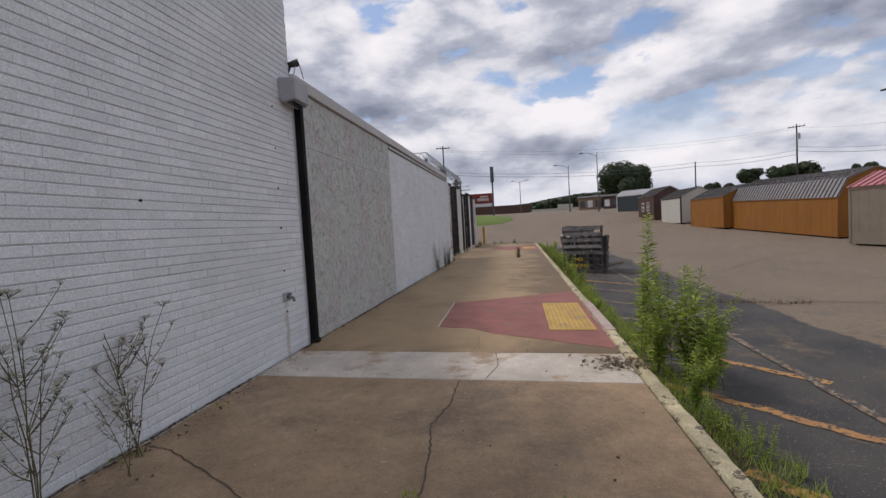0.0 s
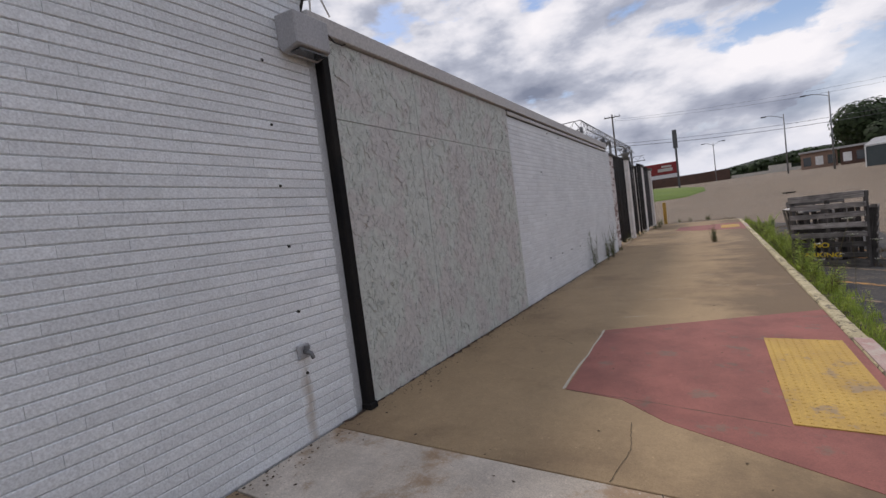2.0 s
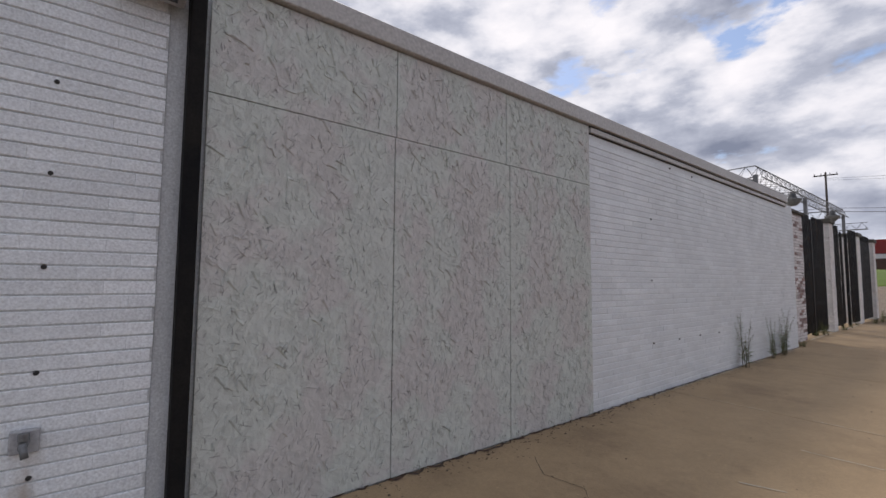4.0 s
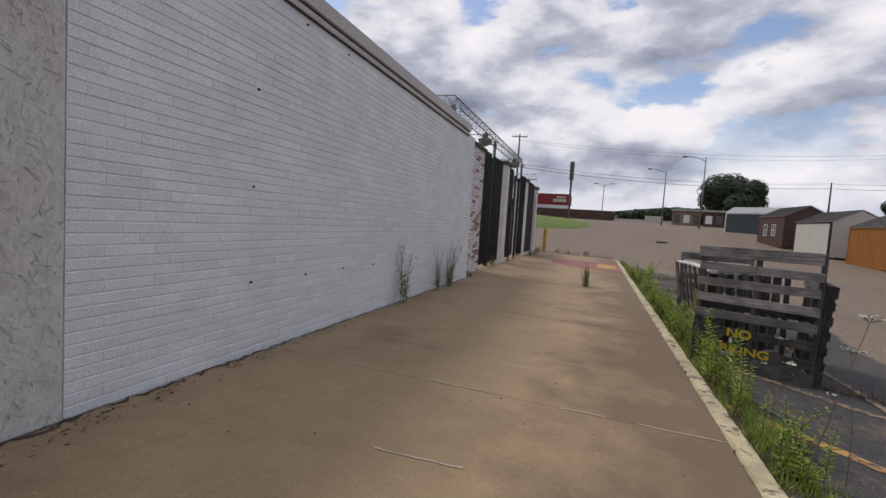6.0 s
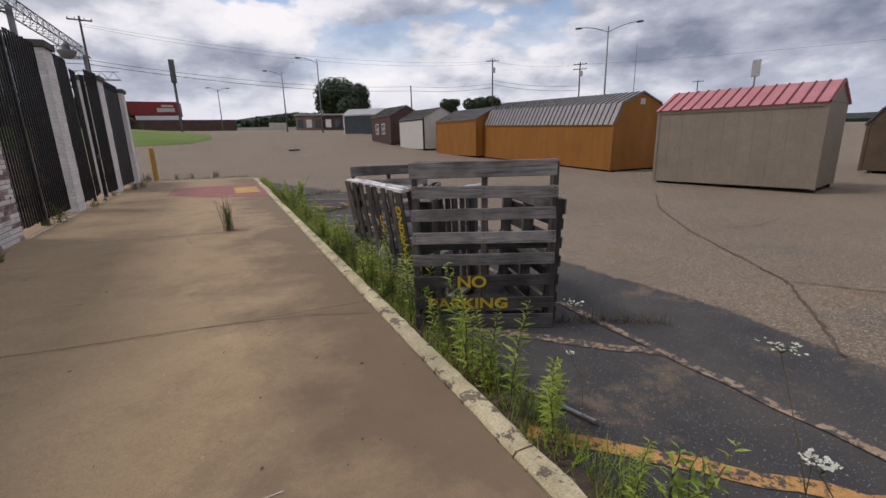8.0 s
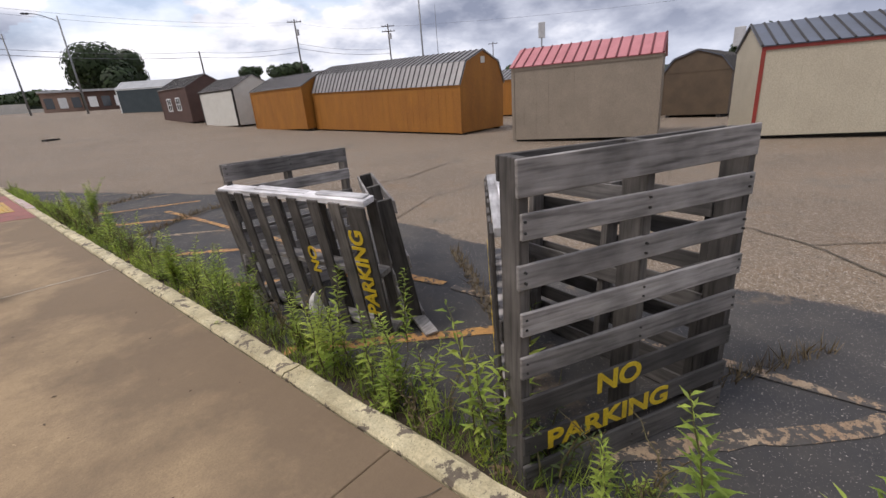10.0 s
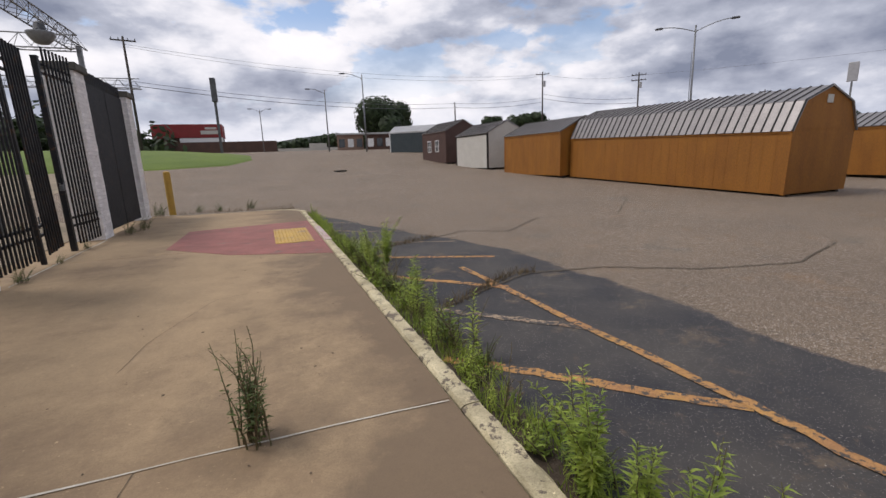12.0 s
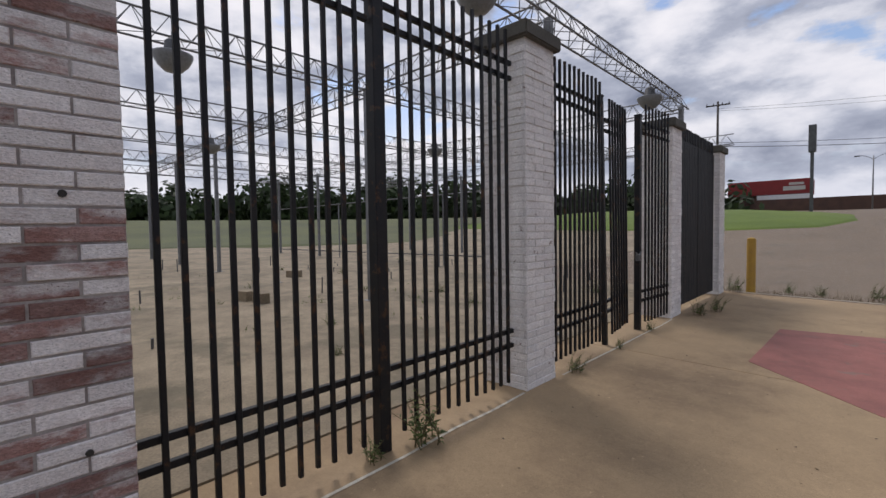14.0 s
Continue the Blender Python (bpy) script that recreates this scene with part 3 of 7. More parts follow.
for key, level in (("brown_roof", 0.12), ("downspout", 0.1), ("fence", 0.25)):
    if key in M:
        M[key].node_tree.nodes["Principled BSDF"].inputs["Specular IOR Level"].default_value = level
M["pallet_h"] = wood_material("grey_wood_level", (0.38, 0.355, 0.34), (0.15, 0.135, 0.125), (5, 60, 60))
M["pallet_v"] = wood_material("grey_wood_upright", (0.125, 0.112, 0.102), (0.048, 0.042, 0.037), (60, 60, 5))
# Dark boards: shade on low slats and south-west sides put into the colour.
M["pallet_dark"] = wood_material("shaded_dark_wood", (0.115, 0.105, 0.098), (0.05, 0.045, 0.042), (5, 60, 60))
M["pallet_pale"] = wood_material("sunbleached_wood", (0.58, 0.565, 0.57), (0.40, 0.385, 0.385), (5, 60, 60))

for key, through_light in (("leaf", 0.45), ("leaf_dark", 0.4), ("tree_leaf", 0.25), ("dry", 0.2)):
    nt = M[key].node_tree
    pb = nt.nodes["Principled BSDF"]
    tr, mx0 = nt.nodes.new("ShaderNodeBsdfTranslucent"), nt.nodes.new("ShaderNodeMixShader")
    nt.links.new(pb.inputs["Base Color"].links[0].from_socket, tr.inputs[0])
    mx0.inputs[0].default_value = through_light
    nt.links.new(pb.outputs[0], mx0.inputs[1])
    nt.links.new(tr.outputs[0], mx0.inputs[2])
    nt.links.new(mx0.outputs[0], nt.nodes["Material Output"].inputs[0])


def ground_material():
    m = bpy.data.materials.new("worn_asphalt")
    m.use_nodes = True
    n, l = m.node_tree.nodes, m.node_tree.links
    b = n["Principled BSDF"]
    b.inputs["Roughness"].default_value = 0.9
    geo = n.new("ShaderNodeNewGeometry")
    sp = n.new("ShaderNodeSeparateXYZ")
    l.new(geo.outputs["Position"], sp.inputs[0])

    def nz(s, d=5, r=0.55):
        t = n.new("ShaderNodeTexNoise")
        t.inputs["Scale"].default_value, t.inputs["Detail"].default_value, t.inputs["Roughness"].default_value = s, d, r
        l.new(geo.outputs["Position"], t.inputs["Vector"])
        return t.outputs[0]

    def mth(op, a, c):
        t = n.new("ShaderNodeMath")
        t.operation = op
        for i, v in enumerate((a, c)):
            if isinstance(v, (int, float)):
                t.inputs[i].default_value = v
            else:
                l.new(v, t.inputs[i])
        return t.outputs[0]

    def rng(v, a, c, lo=0.0, hi=1.0):
        r = n.new("ShaderNodeMapRange")
        for i, x in enumerate((a, c, lo, hi)):
            r.inputs[i + 1].default_value = x
        l.new(v, r.inputs[0])
        return r.outputs[0]

    def mx(f, a, c):
        x = n.new("ShaderNodeMix")
        x.data_type = "RGBA"
        for i, v in ((0, f), (6, a), (7, c)):
            if isinstance(v, tuple):
                x.inputs[i].default_value = (*v, 1)
            else:
                l.new(v, x.inputs[i])
        return x.outputs[2]

    old = mx(rng(nz(0.35), 0.35, 0.65), (0.185, 0.135, 0.090), (0.142, 0.102, 0.068))
    old = mx(rng(nz(1.3, 12, 0.75), 0.55, 0.66), old, (0.185, 0.115, 0.062))
    old = mx(rng(nz(0.8, 12, 0.75), 0.56, 0.66), old, (0.105, 0.088, 0.068))
    old = mx(rng(nz(6, 8, 0.8), 0.54, 0.64), old, (0.115, 0.086, 0.060))
    old = mx(rng(nz(30, 5, 0.8), 0.54, 0.60), old, (0.31, 0.25, 0.185))
    old = mx(rng(nz(75, 3, 0.7), 0.58, 0.62), old, (0.46, 0.40, 0.33))
    old = mx(rng(nz(48, 4, 0.8), 0.43, 0.38), old, (0.045, 0.036, 0.028))
    seal = mx(rng(nz(1.1, 6, 0.6), 0.35, 0.65), (0.032, 0.032, 0.036), (0.074, 0.067, 0.060))
    seal = mx(rng(nz(1.5, 12, 0.78), 0.55, 0.64), seal, (0.14, 0.105, 0.072))
    seal = mx(rng(nz(40, 5, 0.8), 0.60, 0.64), seal, (0.11, 0.10, 0.088))
    seal = mx(rng(nz(85, 3, 0.7), 0.645, 0.67), seal, (0.42, 0.38, 0.33))
    seal = mx(rng(nz(24, 4, 0.8), 0.70, 0.72), seal, (0.34, 0.29, 0.21))
    wob = mth("MULTIPLY", mth("SUBTRACT", nz(0.5), 0.5), 0.9)
    sx = mth("ADD", sp.outputs[0], wob)
    sy = mth("ADD", sp.outputs[1], mth("MULTIPLY", wob, 2.0))
    rag = mth("MULTIPLY", mth("SUBTRACT", nz(9, 8, 0.8), 0.5), 0.35)
    taper = rng(sp.outputs[1], 16.0, 23.0, 0.0, 2.2)
    inx = mth("MULTIPLY", rng(mth("ADD", mth("ADD", sx, taper), rag), 6.23, 6.17), rng(sx, 3.0, 3.1))
    iny = rng(mth("ADD", sy, rag), 22.8, 22.5)
    col = mx(mth("MULTIPLY", inx, iny), old, seal)
    l.new(col, b.inputs["Base Color"])
    bp = n.new("ShaderNodeBump")
    bp.inputs["Strength"].default_value, bp.inputs["Distance"].default_value = 0.6, 0.006
    l.new(nz(75, 3), bp.inputs["Height"])
    l.new(bp.outputs[0], b.inputs["Normal"])
    return m


M["asphalt"] = ground_material()


# ---- mesh helpers ----
def box(bm, a, b, m=None):
    """An axis-aligned box from corner a to corner b, moved by m."""
    (x0, y0, z0), (x1, y1, z1) = a, b
    co = [(x0, y0, z0), (x1, y0, z0), (x1, y1, z0), (x0, y1, z0), (x0, y0, z1), (x1, y0, z1), (x1, y1, z1), (x0, y1, z1)]
    v = [bm.verts.new(m @ Vector(c) if m else c) for c in co]
    for f in ((0, 3, 2, 1), (4, 5, 6, 7), (0, 1, 5, 4), (1, 2, 6, 5), (2, 3, 7, 6), (3, 0, 4, 7)):
        bm.faces.new([v[i] for i in f])
    return v


def tube(bm, p0, p1, r0, r1=None, n=8, caps=True):
    p0, p1 = Vector(p0), Vector(p1)
    r1 = r0 if r1 is None else r1
    q = (p1 - p0).to_track_quat("Z", "Y")
    rings = []
    for p, r in ((p0, r0), (p1, r1)):
        rings.append([bm.verts.new(p + q @ Vector((r * math.cos(2 * math.pi * i / n), r * math.sin(2 * math.pi * i / n), 0))) for i in range(n)])
    for i in range(n):
        bm.faces.new((rings[0][i], rings[0][(i + 1) % n], rings[1][(i + 1) % n], rings[1][i]))
    if caps:
        bm.faces.new(rings[0][::-1])
        bm.faces.new(rings[1])


def lathe(bm, profile, n=16, at=(0, 0, 0)):
    rings = []
    for r, z in profile:
        rings.append([bm.verts.new((at[0] + r * math.cos(2 * math.pi * i / n), at[1] + r * math.sin(2 * math.pi * i / n), at[2] + z)) for i in range(n)])
    for a, c in zip(rings, rings[1:]):
        for i in range(n):
            bm.faces.new((a[i], a[(i + 1) % n], c[(i + 1) % n], c[i]))
    bm.faces.new(rings[0][::-1])
    bm.faces.new(rings[-1])


def prism(bm, outline, z0, z1):
    """A slab with the given outline (counter-clockwise x, y)."""
    lo = [bm.verts.new((x, y, z0)) for x, y in outline]
    hi = [bm.verts.new((x, y, z1)) for x, y in outline]
    bm.faces.new(lo[::-1])
    bm.faces.new(hi)
    n = len(outline)
    for i in range(n):
        bm.faces.new((lo[i], lo[(i + 1) % n], hi[(i + 1) % n], hi[i]))


def mesh_of(name, bm, mat, smooth=False):
    me = bpy.data.meshes.new(name)
    bm.to_mesh(me)
    bm.free()
    me.materials.append(M[mat] if isinstance(mat, str) else mat)
    if smooth:
        for p in me.polygons:
            p.use_smooth = True
    return me


def part(name, bm, mat, parent=None, label="", smooth=False, kind=""):
    ob = new(name, mesh_of(name, bm, mat, smooth))
    ob.parent = parent
    return tagged(ob, label=label, kind=kind)


def thing(name, label, category, at=(0, 0, 0), rz=0, group=""):
    ob = new(name)
    ob.empty_display_size = 0.1
    ob.matrix_basis = pose(*at, 0, 0, rz)
    return tagged(ob, label, category, group)


def one(name, mat, *boxes):
    bm = bmesh.new()
    for a, b in boxes:
        box(bm, a, b)
    return bm


def bevel(bm, w=0.005, seg=1):
    bmesh.ops.bevel(bm, geom=bm.edges[:], offset=w, segments=seg, affect="EDGES", clamp_overlap=True)
    return bm


def structure(name, bm, mat, label, category="", parent=None):
    ob = part(name, bm, mat, parent, label)
    return tagged(ob, category=category, kind="structure")


# ---- ground ----
FAR_Y = [-60, 6, 11, 15.5, 19.2, 24, 29.6, 35, 42, 50, 57, 65, 80, 110, 400, 900]
FAR_Z = [-0.52, -0.52, -0.44, -0.38, -0.36, -0.22, -0.05, 0.2, 0.6, 1.3, 1.95, 2.35, 2.9, 3.8, 9.0, 12.0]
NEAR_Y = [-60, 22, 33, 42, 50, 57, 65, 80, 110, 400, 900]
NEAR_Z = [-0.19, -0.19, 0.1, 0.6, 1.3, 1.95, 2.35, 2.9, 3.8, 9.0, 12.0]


def ground_z(x, y):
    """The height of the car park: level by the kerb, falling a little under the sheds, rising to the road."""
    t = min(1.0, max(0.0, (x - 6.5) / 9.0))
    z = float(np.interp(y, NEAR_Y, NEAR_Z)) * (1 - t) + float(np.interp(y, FAR_Y, FAR_Z)) * t
    return z + 0.018 * min(60.0, max(0.0, -x))


bm = bmesh.new()
xs = [-900, -300, -100, -60, -30, -10, 0, 6.5, 8, 9.5, 11, 12.5, 14, 15.5, 30, 60, 120, 300, 900]
ys = sorted(set(FAR_Y + NEAR_Y + [-900, -200, -20, 0, 3, 8.5, 13, 17, 21, 27, 32, 38, 46, 53, 61, 70, 95, 200]))
grid = [[bm.verts.new((x, y, ground_z(x, y))) for x in xs] for y in ys]
for r0, r1 in zip(grid, grid[1:]):
    for i in range(len(xs) - 1):
        bm.faces.new((r0[i], r0[i + 1], r1[i + 1], r1[i]))
structure("ground", bm, "asphalt", "worn grey-brown asphalt car park with a dark sealed strip along the kerb", "ground")

def fall(bm):
    """Lets a level mesh fall across the walkway towards the kerb."""
    for v in bm.verts:
        v.co.z -= 0.018 * max(0.0, v.co.x)
    return bm


# walkway slabs
for y0, y1, mat, label in (
    (-9.0, -1.215, "concrete_near", "stained brown concrete walkway slab with cracks"),
    (-1.205, -0.375, "concrete_white", "pale newer concrete strip across the walkway"),
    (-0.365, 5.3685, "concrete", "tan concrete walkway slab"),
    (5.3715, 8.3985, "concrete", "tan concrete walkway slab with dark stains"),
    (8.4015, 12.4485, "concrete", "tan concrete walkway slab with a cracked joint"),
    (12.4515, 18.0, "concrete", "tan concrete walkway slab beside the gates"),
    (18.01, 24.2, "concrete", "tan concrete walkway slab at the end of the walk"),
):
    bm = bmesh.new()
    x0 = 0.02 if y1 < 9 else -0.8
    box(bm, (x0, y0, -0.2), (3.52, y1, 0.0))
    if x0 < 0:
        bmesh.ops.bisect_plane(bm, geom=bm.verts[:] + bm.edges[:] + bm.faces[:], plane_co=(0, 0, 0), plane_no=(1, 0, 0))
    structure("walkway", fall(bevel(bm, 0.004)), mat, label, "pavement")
bm = bmesh.new()
box(bm, (0.0, -9, -0.22), (3.525, 24.19, -0.012))
structure("walkway_base", fall(bm), "crack", "dirt-filled bed under the walkway joints")

# kerb
def kerb_stone(y0, y1):
    """A kerb stone whose worn edges wander a little."""
    bm = bmesh.new()
    n = max(2, int((y1 - y0) / 0.07))
    prev = None
    for i in range(n + 1):
        y = y0 + (y1 - y0) * i / n
        j = [0.007 * noise.noise(Vector((y * 6.0, k * 5.1, 1.7))) + 0.007 * noise.noise(Vector((y * 19.0, k * 5.1, 4.7))) for k in range(4)]
        ring = [(3.538, -0.4), (3.538, -0.014 + j[0]), (3.554 + j[1], 0.003 + j[2] * 0.5), (3.600, 0.005 + j[3] * 0.6), (3.650 + j[0] * 1.4, 0.002 + j[1] * 0.6), (3.674 + j[2] * 1.6, -0.026 + j[3]), (3.690, -0.4)]
        cur = [bm.verts.new((x, y, z)) for x, z in ring]
        if prev:
            for k in range(len(ring) - 1):
                bm.faces.new((prev[k], cur[k], cur[k + 1], prev[k + 1]))
        else:
            bm.faces.new(cur)
        prev = cur
    bm.faces.new(prev[::-1])
    bmesh.ops.recalc_face_normals(bm, faces=bm.faces[:])
    return bm


y = -9.0
while y < 23.1:
    y1 = min(y + 3.05, 23.2)
    structure("kerb", fall(kerb_stone(y, y1 - 0.012)), "kerb", "kerb stone with flaking cream paint", "kerb")
    y = y1
bm = bmesh.new()
pts_in = [(3.53 - 0.95 + 0.95 * math.cos(a), 23.2 + 0.85 * math.sin(a)) for a in np.linspace(0, math.pi / 2, 9)]
pts_out = [(3.70 - 1.12 + 1.12 * math.cos(a), 23.2 + 1.02 * math.sin(a)) for a in np.linspace(0, math.pi / 2, 9)]
prism(bm, [(float(a), float(c)) for a, c in pts_out + pts_in[::-1]], -0.4, 0.008)
structure("kerb", fall(bm), "kerb", "rounded corner kerb with worn cream paint", "kerb")
bm = bmesh.new()
box(bm, (0.0, 24.05, -0.4), (2.575, 24.22, 0.008))
structure("kerb", fall(bm), "kerb_grey", "bare concrete kerb at the end of the walk", "kerb")

# painted ramps, pads and pink kerb marks
for pts, py0, py1, px0, px1 in (
    ([(1.44, 0.78), (1.88, 0.70), (2.2, 0.42), (3.52, -0.2), (3.52, 3.72), (1.39, 2.57)], 0.60, 2.466, 2.88, 3.45),
    ([(1.09, 18.45), (2.08, 17.5), (3.52, 16.95), (3.52, 21.1), (1.15, 20.5)], 18.13, 19.86, 2.74, 3.37),
):
    bm = bmesh.new()
    prism(bm, pts, -0.05, 0.003)
    structure("ramp_paint", fall(bm), "red_paint", "faded red paint on the kerb ramp", "painted marking")
    pad = thing("warning_pad", "yellow tactile warning pad set in a red painted ramp", "tactile pad")
    pad.matrix_basis = pose(px0, py0, 0.002 - 0.018 * px0, 0, 1.03, 0)
    bm = bmesh.new()
    box(bm, (0, 0, 0), (px1 - px0, py1 - py0, 0.008))
    part("plate", bm, "yellow_pad", pad)
    bm = bmesh.new()
    nx, ny = int((px1 - px0) / 0.06), int((py1 - py0) / 0.06)
    for i in range(nx):
        for j in range(ny):
            x, yy = 0.035 + i * 0.06, 0.035 + j * 0.06
            lathe(bm, [(0.012, 0.008), (0.008, 0.012)], 6, (x, yy, 0))
    part("tactile_relief", bm, "yellow_pad", pad, kind="stuff")
    bm = bmesh.new()
    box(bm, (3.545, py0, 0.0), (3.668, py1 + 0.1, 0.0125))
    structure("kerb_paint", fall(bm), "pink_paint", "worn pink paint on the kerb beside the pad", "painted marking")


def ribbon(bm, pts, w, z, rag=0.3, steps=6):
    """A ragged strip through the points, lying at height z."""
    fine = []
    for (x0, y0), (x1, y1) in zip(pts, pts[1:]):
        for k in range(steps):
            t = k / steps
            fine.append(Vector((x0 + (x1 - x0) * t, y0 + (y1 - y0) * t)))
    fine.append(Vector(pts[-1]))
    prev = None
    for i, p in enumerate(fine):
        d = (fine[min(i + 1, len(fine) - 1)] - fine[max(i - 1, 0)]).normalized()
        nrm = Vector((-d.y, d.x))
        j = random.uniform(-1, 1) * w * rag * 2
        a = p + nrm * (w * random.uniform(1 - rag, 1 + rag) / 2 + j)
        c = p - nrm * (w * random.uniform(1 - rag, 1 + rag) / 2 - j)
        hz = z if not callable(z) else z(p.x, p.y)
        cur = (bm.verts.new((a.x, a.y, hz)), bm.verts.new((c.x, c.y, hz)))
        if prev:
            bm.faces.new((prev[0], prev[1], cur[1], cur[0]))
        prev = cur


random.seed(11)
bm = bmesh.new()
for pts, w in (
    ([(1.98, -1.24), (1.98, -1.7), (1.9, -2.1), (1.97, -2.5), (2.0, -3.1), (1.9, -4.2)], 0.018),
    ([(2.0, -3.1), (2.5, -3.0), (3.0, -2.85), (3.5, -2.8)], 0.008),
    ([(1.5, -3.3), (0.9, -2.9), (0.3, -2.6), (0.05, -2.55)], 0.014),
    ([(2.25, -0.37), (2.3, -0.8), (2.2, -1.2)], 0.010),
    ([(2.0, -0.36), (2.05, 0.0), (2.0, 0.35)], 0.006),
    ([(0.1, 8.42), (0.8, 8.5), (1.5, 8.44), (2.2, 8.42), (3.0, 8.3), (3.5, 8.1)], 0.010),
    ([(0.35, 2.4), (0.6, 2.2), (0.9, 2.25), (1.2, 1.95)], 0.008),
    ([(1.65, 13.6), (1.72, 14.1), (1.9, 14.6), (2.1, 15.1)], 0.005),
    ([(1.7, 15.15), (2.1, 15.1), (2.4, 15.2)], 0.005),
    ([(1.46, 0.77), (2.1, 0.70), (2.87, 0.57)], 0.012),
    ([(2.0, 12.44), (1.95, 12.0), (2.1, 11.3)], 0.006),
):
    ribbon(bm, pts, w * 0.6, 0.0035, 0.45, 10)
structure("walkway_cracks", fall(bm), "crack", "thin dirt-filled cracks across the concrete walkway", "crack")
bm = bmesh.new()
for pts, w in (
    ([(0.3, 5.37), (1.1, 5.37)], 0.006), ([(1.45, 5.37), (2.0, 5.38)], 0.008), ([(2.5, 5.37), (2.8, 5.37)], 0.009),
    ([(0.02, 12.45), (1.2, 12.45)], 0.012), ([(1.6, 12.45), (3.5, 12.43)], 0.012), ([(3.52, 5.37), (3.0, 5.37)], 0.008),
    ([(-0.16, 13.25), (-0.17, 16.05)], 0.026), ([(-0.16, 16.7), (-0.15, 20.2)], 0.022), ([(0.055, -5.0), (0.05, -3.0), (0.055, -1.3)], 0.016), ([(0.05, 5.0), (0.05, 9.0), (0.05, 11.4)], 0.012),
    ([(1.43, 0.78), (1.38, 2.57)], 0.02),
    ([(1.6, 4.3), (2.1, 4.33)], 0.010), ([(1.95, 6.42), (2.6, 6.47)], 0.006), ([(1.9, 6.1), (2.3, 6.12)], 0.005), ([(1.5, 3.2), (1.75, 3.3)], 0.012),
):
    ribbon(bm, pts, w, 0.0045, 0.35)
structure("walkway_joints", fall(bm), "joint_pale", "pale filler in the walkway joints", "joint")


random.seed(19)
bm = bmesh.new()
ribbon(bm, [(0.022, -8.9), (0.028, -3.0), (0.02, -1.3)], 0.030, 0.0045, 0.7, 60)
ribbon(bm, [(0.024, -0.3), (0.030, 3.7), (0.020, 7.5), (0.024, 11.5)], 0.026, 0.0045, 0.8, 70)
structure("wall_base_dirt", fall(bm), "base_dirt", "reddish brown dirt gathered along the wall base", "dirt")


# parking lines and asphalt cracks
def lot(x, y):
    return ground_z(x, y) + 0.005


random.seed(27)
bm = bmesh.new()
ribbon(bm, [(3.74, -4.0), (3.73, 2.0), (3.76, 6.0), (3.78, 11.0), (3.76, 17.0), (3.74, 23.0)], 0.20, lambda x, y: lot(x, y) - 0.001, 0.22, 60)
structure("gutter_dirt", bm, "gutter", "dark gritty dirt gathered in the gutter along the kerb", "dirt")

random.seed(5)
for k, ya in enumerate((-2.5, -1.1, 0.3, 1.9, 3.4, 4.9, 6.24, 7.87, 9.5, 11.3, 12.95, 14.3, 15.65, 17.1, 18.5, 19.9, 21.4)):
    bm = bmesh.new()
    x1 = 5.1 if ya < 17 else 5.7
    ribbon(bm, [(3.78, ya + 0.22), (4.4, ya - 0.42), (x1, ya - 1.15)], 0.10, lot, 0.10, 8)
    structure("parking_line", bm, "line_orange" if k in (0, 1, 2, 6, 8, 9, 10, 12, 13) else "line_pale", "faded angled parking line flaking off dark asphalt", "parking line")
bm = bmesh.new()
ribbon(bm, [(5.13, 9.5), (5.12, 12), (5.0, 15.6)], 0.085, lambda x, y: lot(x, y) + 0.003, 0.12, 16)
structure("parking_line", bm, "line_orange", "long rusty orange line closing the hatched bays", "parking line")
bm = bmesh.new()
ribbon(bm, [(4.95, -2.5), (5.0, 0.5), (5.12, 4), (5.13, 8), (5.13, 9.4)], 0.075, lambda x, y: lot(x, y) + 0.003, 0.12, 16)
structure("parking_line", bm, "line_pale", "long faded line closing the hatched bays", "parking line")
bm = bmesh.new()
for pts, w in (
    ([(4.2, 14.2), (4.9, 14.6), (5.6, 14.9), (6.6, 14.7), (7.6, 14.1), (9.0, 13.8), (11, 14.4)], 0.03),
    ([(5.3, 2.9), (6.2, 2.5), (7.2, 2.9), (9.5, 2.6), (12, 3.2)], 0.03),
    ([(4.8, 8.7), (5.4, 9.4), (5.8, 9.9)], 0.05),
    ([(6.1, 6.1), (7.6, 7.2), (9.2, 9.4), (11.0, 11.4), (13.4, 13.4)], 0.022),
    ([(7.6, 7.2), (8.4, 6.2), (8.2, 5.2)], 0.016),
    ([(9.2, 9.4), (10.6, 9.2), (12.0, 9.5)], 0.016),
    ([(6.3, 11.4), (7.8, 12.0), (9.2, 11.9), (12.3, 12.8)], 0.016),
    ([(7.0, 17.8), (8.6, 19.2), (10.9, 19.0), (13.5, 21.4)], 0.03),
    ([(5.0, 17.7), (6.3, 18.3), (7.0, 17.8)], 0.03),
):
    ribbon(bm, pts, w, lambda x, y: lot(x, y) + 0.006, 0.4, 24)
structure("asphalt_cracks", bm, "crack", "dirt-filled cracks in the car park asphalt", "crack")


# ---- walls ----
BL, BH, MJ = 0.302, 0.0677, 0.0066


def brick_mesh(name, mat, length=BL, depth=0.05, mj=MJ, hj=0.003):
    bm = bmesh.new()
    box(bm, (-depth, 0, 0), (0, length - hj, BH - mj))
    tight = hj < 0.005
    bmesh.ops.bevel(bm, geom=[e for e in bm.edges if all(v.co.x > -0.001 for v in e.verts) and not (tight and abs(e.verts[0].co.y - e.verts[1].co.y) < 1e-4)], offset=0.004, segments=1, affect="EDGES")
    return mesh_of(name, bm, mat)


